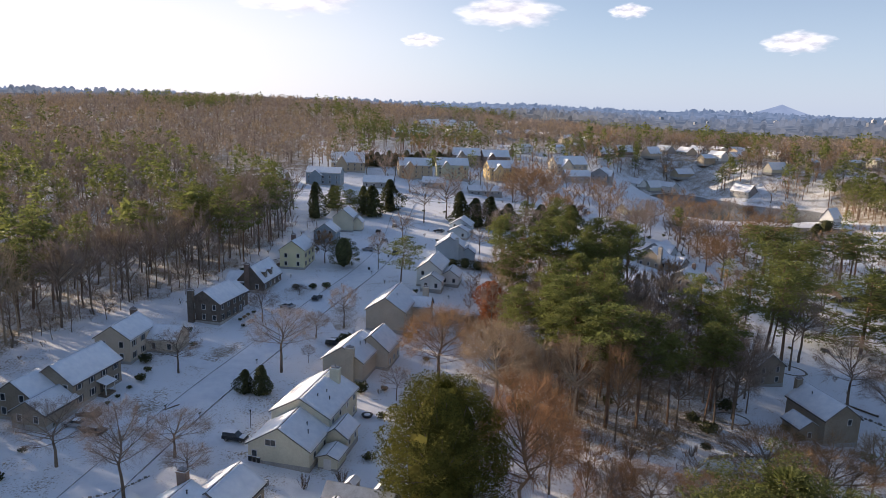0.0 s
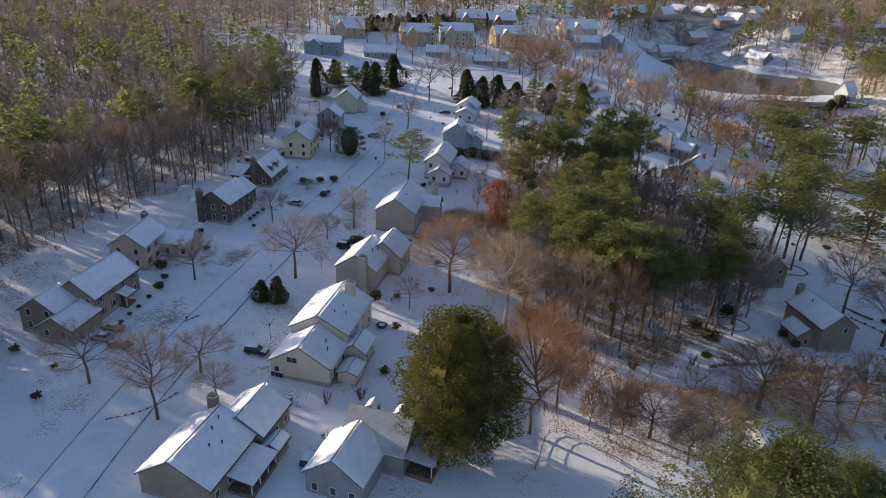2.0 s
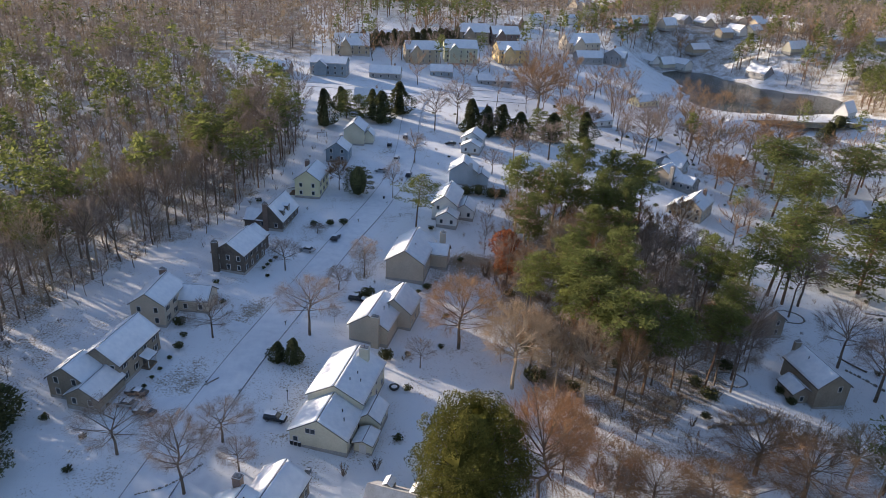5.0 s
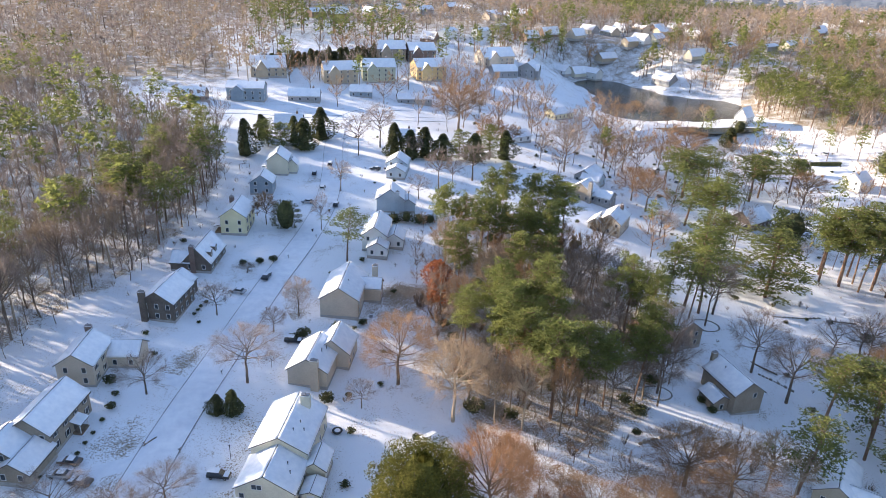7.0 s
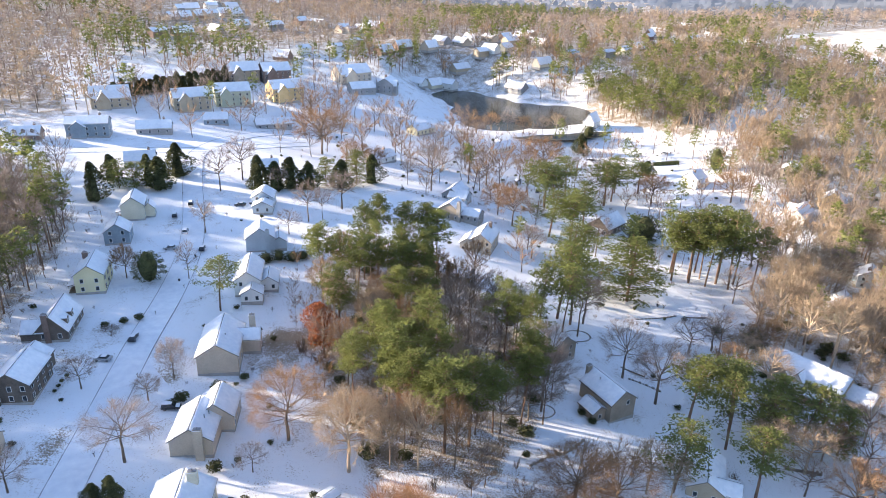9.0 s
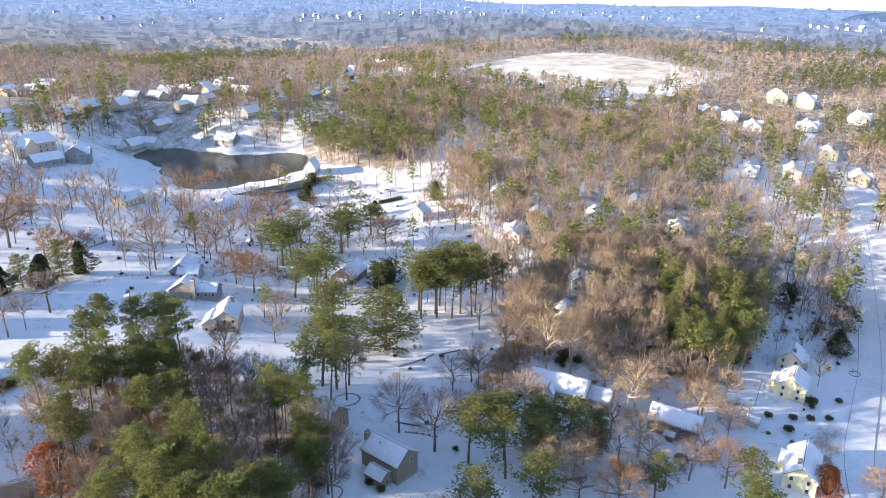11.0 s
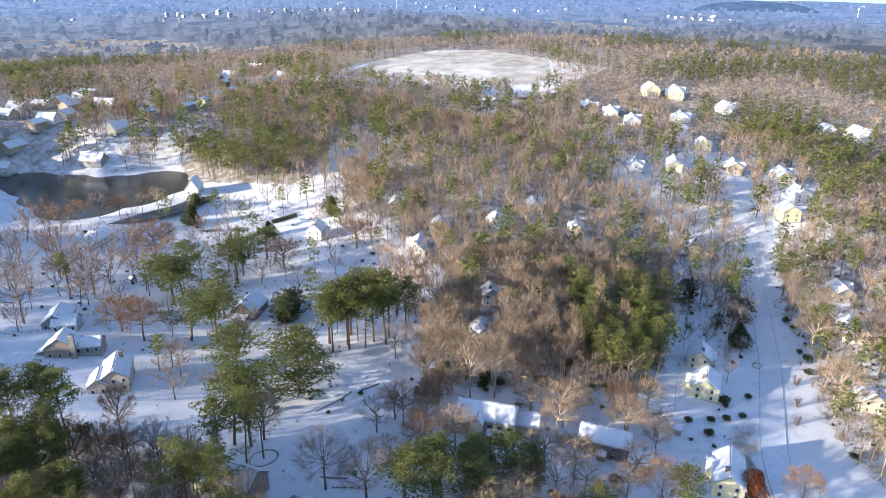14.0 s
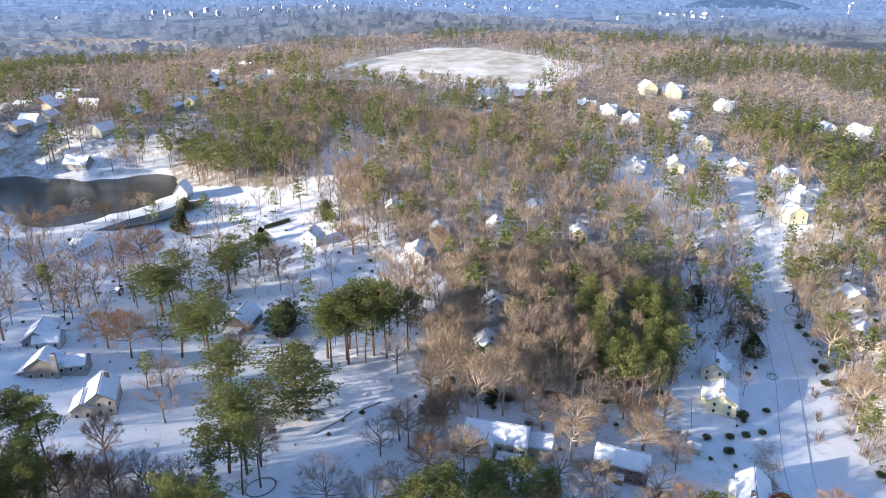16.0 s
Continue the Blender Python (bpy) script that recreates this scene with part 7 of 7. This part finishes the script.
def car_mesh(high):
    """Body, glasshouse and snow caps of a car facing +y; high: roof height in metres."""
    if high in CARS:
        return CARS[high]
    long_, w = 4.6, 0.9
    suv = high > 1.6
    side = [(-2.3, 0.45), (-2.3, 0.95), (-2.15, 1.02), (1.15, 1.02), (2.1, 0.86), (2.3, 0.7), (2.3, 0.4)]
    body = Shape()
    n = len(side)
    for x, k in ((-w, 0.96), (-w * 0.97, 1.0), (w * 0.97, 1.0), (w, 0.96)):
        body.v += [(x, y * k, z) for y, z in side]
    for a in range(3):
        for i in range(n):
            j = (i + 1) % n
            body.f.append((a * n + i, a * n + j, (a + 1) * n + j, (a + 1) * n + i))
    body.f += [tuple(range(n - 1, -1, -1)), tuple(3 * n + i for i in range(n))]
    back = -2.2 if suv else -1.6
    rim = [(back, 1.02), (back + (0.1 if suv else 0.5), high), (0.25, high), (1.05, 1.02)]
    cab = Shape()
    for x in (-1, 1):
        cab.v += [(x * (w * 0.94 if z < 1.1 else w * 0.78), y, z) for y, z in rim]
    cab.f = [(3, 2, 1, 0), (4, 5, 6, 7), (0, 1, 5, 4), (1, 2, 6, 5), (2, 3, 7, 6), (3, 0, 4, 7)]
    roof = Shape().box(-w * 0.76, rim[1][0] - 0.02, high - 0.02, w * 0.76, rim[2][0] + 0.03, high + 0.09)
    hood = Shape().add([(-w * 0.85, 1.15, 1.03), (w * 0.85, 1.15, 1.03), (w * 0.85, 2.1, 0.88), (-w * 0.85, 2.1, 0.88), (-w * 0.85, 1.15, 1.10), (w * 0.85, 1.15, 1.10), (w * 0.85, 2.1, 0.95), (-w * 0.85, 2.1, 0.95)], [(4, 5, 6, 7), (0, 1, 5, 4), (2, 3, 7, 6), (1, 2, 6, 5), (3, 0, 4, 7)])
    wheel = Shape().tube((-0.11, 0, 0), (0.11, 0, 0), 0.34, 0.34, 12)
    hub = Shape().tube((-0.125, 0, 0), (0.125, 0, 0), 0.2, 0.2, 8)
    lamp = Shape().box(-0.2, -0.03, -0.08, 0.2, 0.03, 0.08)
    CARS[high] = (body, cab.mesh("glasshouse", GLASS), roof.mesh("snow_cover", SNOW), hood.mesh("snow_cover", SNOW), wheel.mesh("tyre", TYRE), hub.mesh("rim", METAL), lamp.mesh("headlight", GLASS), {})
    return CARS[high]


def park(x, y, turn, paint="black", high=1.45, snow=True, label=None):
    body, cab, roof, hood, tyre, rim, lamp, done = car_mesh(high)
    if paint not in done:
        done[paint] = body.mesh("body", PAINTS[paint])
    c = thing("car", label or f"parked {paint} {'sport-utility car' if high > 1.6 else 'saloon car'} with snow on its roof", "car", x, y, height(x, y) + 0.12, turn, "parked cars")
    piece("body", done[paint], None, c)
    piece("glasshouse", cab, None, c)
    if snow:
        piece("snow_cover", roof, None, c)
        piece("snow_cover", hood, None, c)
    for sx in (-0.82, 0.82):
        for sy in (-1.4, 1.45):
            wheel = piece("wheel", tyre, None, c, m=pose(sx, sy, 0.34))
            piece("rim", rim, None, wheel)
        piece("headlight", lamp, None, c, m=pose(sx * 0.75, 2.27, 0.68))
    TAKEN.append((x, y, 3))


NEAR_CARS = [(-37.5, 117, -100, "black", 1.72), (-67, 121.5, 78, "brown", 1.45), (-67.6, 118, 80, "silver", 1.45), (-63.2, 116, 75, "brown", 1.45), (-26.5, 163.5, -100, "black", 1.75), (-37, 196, -12, "black", 1.45), (-44, 187.5, 70, "silver", 1.45), (-28, 250, 80, "silver", 1.45), (-23, 263, -6, "white", 1.72), (-21, 289, -2, "black", 1.75), (-27, 278, 0, "black", 1.45), (-17.5, 248, -8, "black", 1.45)]
FAR_CARS = [(-2, 285.5, 80, "black", 1.45), (4, 287, 80, "brown", 1.45), (-22.2, 90, -16, "blue", 1.72), (213, 373, 20, "black", 1.45), (217, 371, 20, "silver", 1.45), (233.5, 237, 40, "silver", 1.72), (238.4, 233.5, 40, "black", 1.72), (166, 93.5, 20, "silver", 1.9), (372, 147, 30, "black", 1.45), (314, 126, 30, "black", 1.45), (318, 129, 30, "brown", 1.72), (346, 112, 30, "black", 1.45), (150, 318, -40, "blue", 1.45), (262, 366, 30, "white", 1.72)]
for lot in (NEAR_CARS, FAR_CARS):
    for x, y, turn, paint, high in lot:
        park(x, y, turn, paint, high)


# ---- garden things ----
def lamp_post(x, y, tall=3.2):
    t = thing("lamp_post", "black iron lamp post in the snow", "lamp", x, y, height(x, y), group="lamp posts")
    piece("pole", Shape().tube((0, 0, -0.2), (0, 0, tall), 0.07, 0.05, 8), BLACK, t)
    piece("lantern", Shape().tube((0, 0, tall), (0, 0, tall + 0.42), 0.11, 0.17, 6).tube((0, 0, tall + 0.42), (0, 0, tall + 0.62), 0.2, 0.03, 6), BLACK, t)


def mailbox(x, y, turn):
    t = thing("mailbox", "dark mailbox on a wooden post by the kerb", "mailbox", x, y, height(x, y), turn, "mailboxes")
    piece("post", Shape().box(-0.06, -0.06, -0.2, 0.06, 0.06, 1.1), TIMBER, t)
    s = Shape().tube((0, -0.3, 1.25), (0, 0.3, 1.25), 0.16, 0.16, 10)
    piece("box", s, BLACK, t)
    piece("snow_cover", Shape().box(-0.13, -0.28, 1.40, 0.13, 0.28, 1.47), SNOW, t)


def bin_(x, y, turn):
    t = thing("wheeled_bin", "dark wheeled rubbish bin capped with snow", "bin", x, y, height(x, y), turn, "rubbish bins")
    b = Shape().add([(-0.25, -0.28, 0.05), (0.25, -0.28, 0.05), (0.25, 0.28, 0.05), (-0.25, 0.28, 0.05), (-0.32, -0.38, 1.0), (0.32, -0.38, 1.0), (0.32, 0.38, 1.0), (-0.32, 0.38, 1.0)], [(3, 2, 1, 0), (4, 5, 6, 7), (0, 1, 5, 4), (1, 2, 6, 5), (2, 3, 7, 6), (3, 0, 4, 7)])
    piece("body", b, BLACK, t)
    piece("lid", Shape().box(-0.34, -0.42, 1.003, 0.34, 0.40, 1.07), BLACK, t)
    piece("snow_cover", Shape().box(-0.3, -0.37, 1.073, 0.3, 0.35, 1.17), SNOW, t)


def cooler(x, y, turn):
    t = thing("air_conditioner", "grey outdoor air-conditioning unit with snow on top", "air conditioner", x, y, height(x, y), turn, "outdoor units")
    piece("case", Shape().box(-0.45, -0.45, 0, 0.45, 0.45, 0.9), METAL, t)
    piece("grille", Shape().tube((0, 0, 0.9), (0, 0, 0.96), 0.36, 0.36, 14), BLACK, t)
    piece("snow_cover", Shape().box(-0.44, -0.44, 0.965, 0.44, 0.1, 1.02), SNOW, t)


def shed(x, y, turn, L, W, he, hr, paint, label):
    TAKEN.append((x, y, 4))
    t = thing("shed", label, "shed", x, y, height(x, y), turn)
    add_block(t, 0, 0, L, W, he, hr, paint=paint, storeys=1, sides="", fine=True, seed=int(x) + 500, base=-0.8)
    add_door(t, 0, -L / 2, 0, 1.2, 1.9, z=0.05)


def fire_pit(x, y):
    t = thing("fire_pit", "low round dark fire pit in the snow", "fire pit", x, y, height(x, y))
    piece("bowl", Shape().tube((0, 0, 0.05), (0, 0, 0.55), 0.9, 1.2, 14), BLACK, t)
    piece("snow_cover", Shape().tube((0, 0, 0.553), (0, 0, 0.62), 0.7, 0.5, 12), SNOW, t)


def stone_ring(x, y, r, n, label):
    t = thing("stone_border", label, "border", x, y, height(x, y), group="stone borders")
    me = Shape().add([(-0.3, -0.2, -0.1), (0.3, -0.22, -0.1), (0.28, 0.2, -0.1), (-0.3, 0.22, -0.1), (-0.24, -0.15, 0.28), (0.22, -0.17, 0.33), (0.24, 0.14, 0.3), (-0.2, 0.17, 0.26)], [(4, 5, 6, 7), (0, 1, 5, 4), (1, 2, 6, 5), (2, 3, 7, 6), (3, 0, 4, 7)]).mesh("stone", STONE)
    z0 = height(x, y)
    for k in range(n):
        a = k * 2 * math.pi / n
        px, py = r * math.cos(a), 0.7 * r * math.sin(a)
        piece("stone", me, None, t, m=pose(px, py, height(x + px, y + py) - z0, 0, 0, math.degrees(a) + 90 + 25 * math.sin(k * 7)) @ Matrix.Diagonal((1.45 + 0.3 * math.sin(k * 3.7), 0.8, 0.8, 1)))


def stone_edge(path, label, step=1.1, big=1.0):
    x0, y0 = path[0]
    z0 = height(x0, y0)
    t = thing("stone_border", label, "border", x0, y0, z0, group="stone borders")
    me = Shape().add([(-0.5, -0.3, -0.2), (0.5, -0.32, -0.2), (0.45, 0.3, -0.2), (-0.5, 0.32, -0.2), (-0.4, -0.2, 0.4), (0.36, -0.22, 0.5), (0.38, 0.2, 0.46), (-0.3, 0.22, 0.42)], [(4, 5, 6, 7), (0, 1, 5, 4), (1, 2, 6, 5), (2, 3, 7, 6), (3, 0, 4, 7)]).mesh("stone", STONE)
    for k, (q, w) in enumerate(along(path, step)):
        piece("stone", me, None, t, m=pose(q.x - x0, q.y - y0, height(q.x, q.y) - z0, 0, 0, math.degrees(math.atan2(w.x, -w.y)) + 180 + 20 * math.sin(5 * k)) @ Matrix.Scale(big * (1 + 0.35 * math.sin(k * 2.9)), 4))


def fence(path, tall, label, gap=2.4, mat=None, rails=(0.3, 0.75)):
    x0, y0 = path[0]
    z0 = height(x0, y0)
    t = thing("fence", label, "fence", x0, y0, z0, group="garden fences")
    pts = [q for q, _ in along(path, gap)]
    post = Shape().box(-0.06, -0.06, -0.3, 0.06, 0.06, tall).mesh("post", mat or TIMBER)
    for q in pts:
        piece("post", post, None, t, m=pose(q.x - x0, q.y - y0, height(q.x, q.y) - z0))
    for f in rails:
        for a, b in zip(pts, pts[1:]):
            pa, pb = (Vector((q.x - x0, q.y - y0, height(q.x, q.y) - z0 + tall * f)) for q in (a, b))
            piece("rail", Shape().tube(pa, pb, 0.05, 0.05, 4), mat or TIMBER, t)


def log(x, y, turn, long_, r=0.35):
    t = thing("fallen_log", "fallen dark log lying in the snow", "log", x, y, height(x, y) + r * 0.7, turn)
    piece("stem", Shape().tube((0, -long_ / 2, 0), (0, long_ / 2, 0.1), r, r * 0.8, 9), BARK, t)
    piece("snow_cover", Shape().box(-r * 0.5, -long_ * 0.45, r * 0.72, r * 0.5, long_ * 0.4, r * 1.02), SNOW, t)


def playset(x, y, turn, label="wooden swing frame in the snow"):
    t = thing("swing_set", label, "swing set", x, y, height(x, y), turn)
    for s in (-2, 2):
        for d in (-1, 1):
            piece("leg", Shape().tube((s, d * 1.1, -0.1), (s, 0, 2.5), 0.07, 0.07, 6), TIMBER, t)
    piece("beam", Shape().tube((-2.2, 0, 2.5), (2.2, 0, 2.5), 0.08, 0.08, 6), TIMBER, t)
    for s in (-0.9, 0.9):
        seat = piece("seat", Shape().box(s - 0.25, -0.1, 0.6, s + 0.25, 0.1, 0.66), BLACK, t)
        for d in (-0.22, 0.22):
            piece("rope", Shape().tube((s + d, 0, 0.63), (s + d, 0, 2.5), 0.015, 0.015, 4), BLACK, seat)


def hedge(path, tall, wide, seed):
    """Clipped dark hedge, one thing, leafy all over."""
    rnd_ = random.Random(seed)
    x0, y0 = path[0]
    z0 = height(x0, y0)
    t = thing("hedge", "long clipped dark evergreen hedge", "hedge", x0, y0, z0)
    g, c = Shape(), Shape()
    pts = along(path, 0.8)
    for q, w in pts:
        dz = height(q.x, q.y) - z0
        clump(g, rnd_, (q.x - x0, q.y - y0, dz + tall * 0.55), wide * 0.5, tall * 0.5, 60, 0.32)
        c.tube((q.x - x0, q.y - y0, dz - 0.1), (q.x - x0, q.y - y0, dz + tall * 0.8), wide * 0.36, wide * 0.3, 6)
    piece("leaves", g, CEDAR, t)
    piece("stem_core", c, CEDAR, t)


lamp_post(-36, 122)
for x, y, turn in ((-46.5, 124, -15), (-54, 126, -15), (-42.4, 150, -13), (-35, 178, -13), (-23.5, 222, -8), (-24, 300, 0), (-15, 236, -5), (-31.5, 208, -12), (274, 83, 70), (300, 92, 70), (262, 68, 70)):
    mailbox(x, y, turn)
for x, y, turn in ((-32.9, 110.9, -12), (-32.1, 110.7, -10), (-31.3, 110.5, -15), (-25, 227, 0), (-19.8, 243, 5), (225, 84, 20)):
    bin_(x, y, turn)
for x, y, turn in ((-17.5, 133, -12), (-11, 96, -18), (-28.5, 104, -15), (98, 150, 10), (-6, 176, -10)):
    cooler(x, y, turn)
fire_pit(-14.4, 130)
shed(-18.6, 112, -13, 4.4, 3.6, 2.3, 3.0, "cream", "small cream shed with snowy roof beside the house")
shed(59.5, 106.5, -70, 7, 4.6, 2.4, 3.7, "blue_grey", "pale blue-grey shed with snowy roof on the slope")
shed(6, 126, -60, 3.4, 2.8, 2.0, 2.6, "white", "low white garden shed in the brush")
shed(200, 91.5, 10, 4.0, 3.4, 2.3, 3.4, "sage", "small green-grey garden shed")
shed(144, 331, 0, 2.4, 2.2, 2.2, 3.2, "dark_brown", "tiny dark playhouse in an open yard")
stone_ring(98, 181, 4.6, 30, "ring of dark stones round a bare tree")
stone_ring(68, 147, 4.0, 26, "ring of dark stones round a leaning tree")
stone_ring(273.4, 82, 2.6, 16, "small stone ring beside the street")
stone_ring(349, 87, 6.5, 34, "broad stone border round young trees")
stone_ring(144, 334, 3.0, 18, "low stone ring in an open yard")
stone_edge([(56, 128), (62, 130), (68, 131), (74, 134)], "line of dark garden stones in the snow")
stone_edge([(-57, 96), (-53, 98), (-50, 101), (-48, 104)], "dark stones round a snowy flower bed", 0.55, 0.5)
stone_edge([(126, 188.6), (132, 188.2), (137, 188.2), (143, 188.6)], "dark bank of a ditch through the snow", 0.7, 0.7)
stone_edge([(103, 157), (106, 154), (109, 150)], "curved dark stone edging in the snow", 0.9, 0.8)
fence([(14, 92), (19, 102), (31, 94), (40, 88)], 1.1, "thin wire fence round a back yard", 2.2, METAL)
fence([(196, 311), (204, 308.5), (220, 305), (236, 301)], 1.7, "brown timber fence between back yards", 2.4)
fence([(-4, 172), (4, 170), (12, 168)], 1.3, "low timber fence at the yard's end")
fence([(60, 300), (72, 306), (88, 298)], 1.5, "dark timber fence behind the yards")
fence([(212, 96), (222, 99), (232, 102)], 1.2, "timber fence beside the cream house")
log(127, 112, 60, 9, 0.7)
log(150, 186, 75, 7)
log(106, 160, 35, 8, 0.3)
log(-53.4, 127.3, -40, 3.4, 0.15)
playset(-55.4, 283, 20)
playset(66, 262, -30, "brown timber climbing frame behind the houses")
for x, y, tall in ((3.5, 236, 3.4), (8, 237, 3.8), (12.5, 236, 3.5), (16.5, 237, 3.0)):
    plant("round", x, y, tall, 5.2, "dark rounded bushes behind the white house")
hedge([(246, 353), (253, 351), (260, 349)], 2.4, 3.0, 62)
for k in range(18):
    plant("cedar", -62 + 3.8 * k, 457 + 2.8 * k + 2.5 * (k % 2), 9.5 + 1.4 * math.sin(k * 2.3), 7.5, "row of dark conifers")
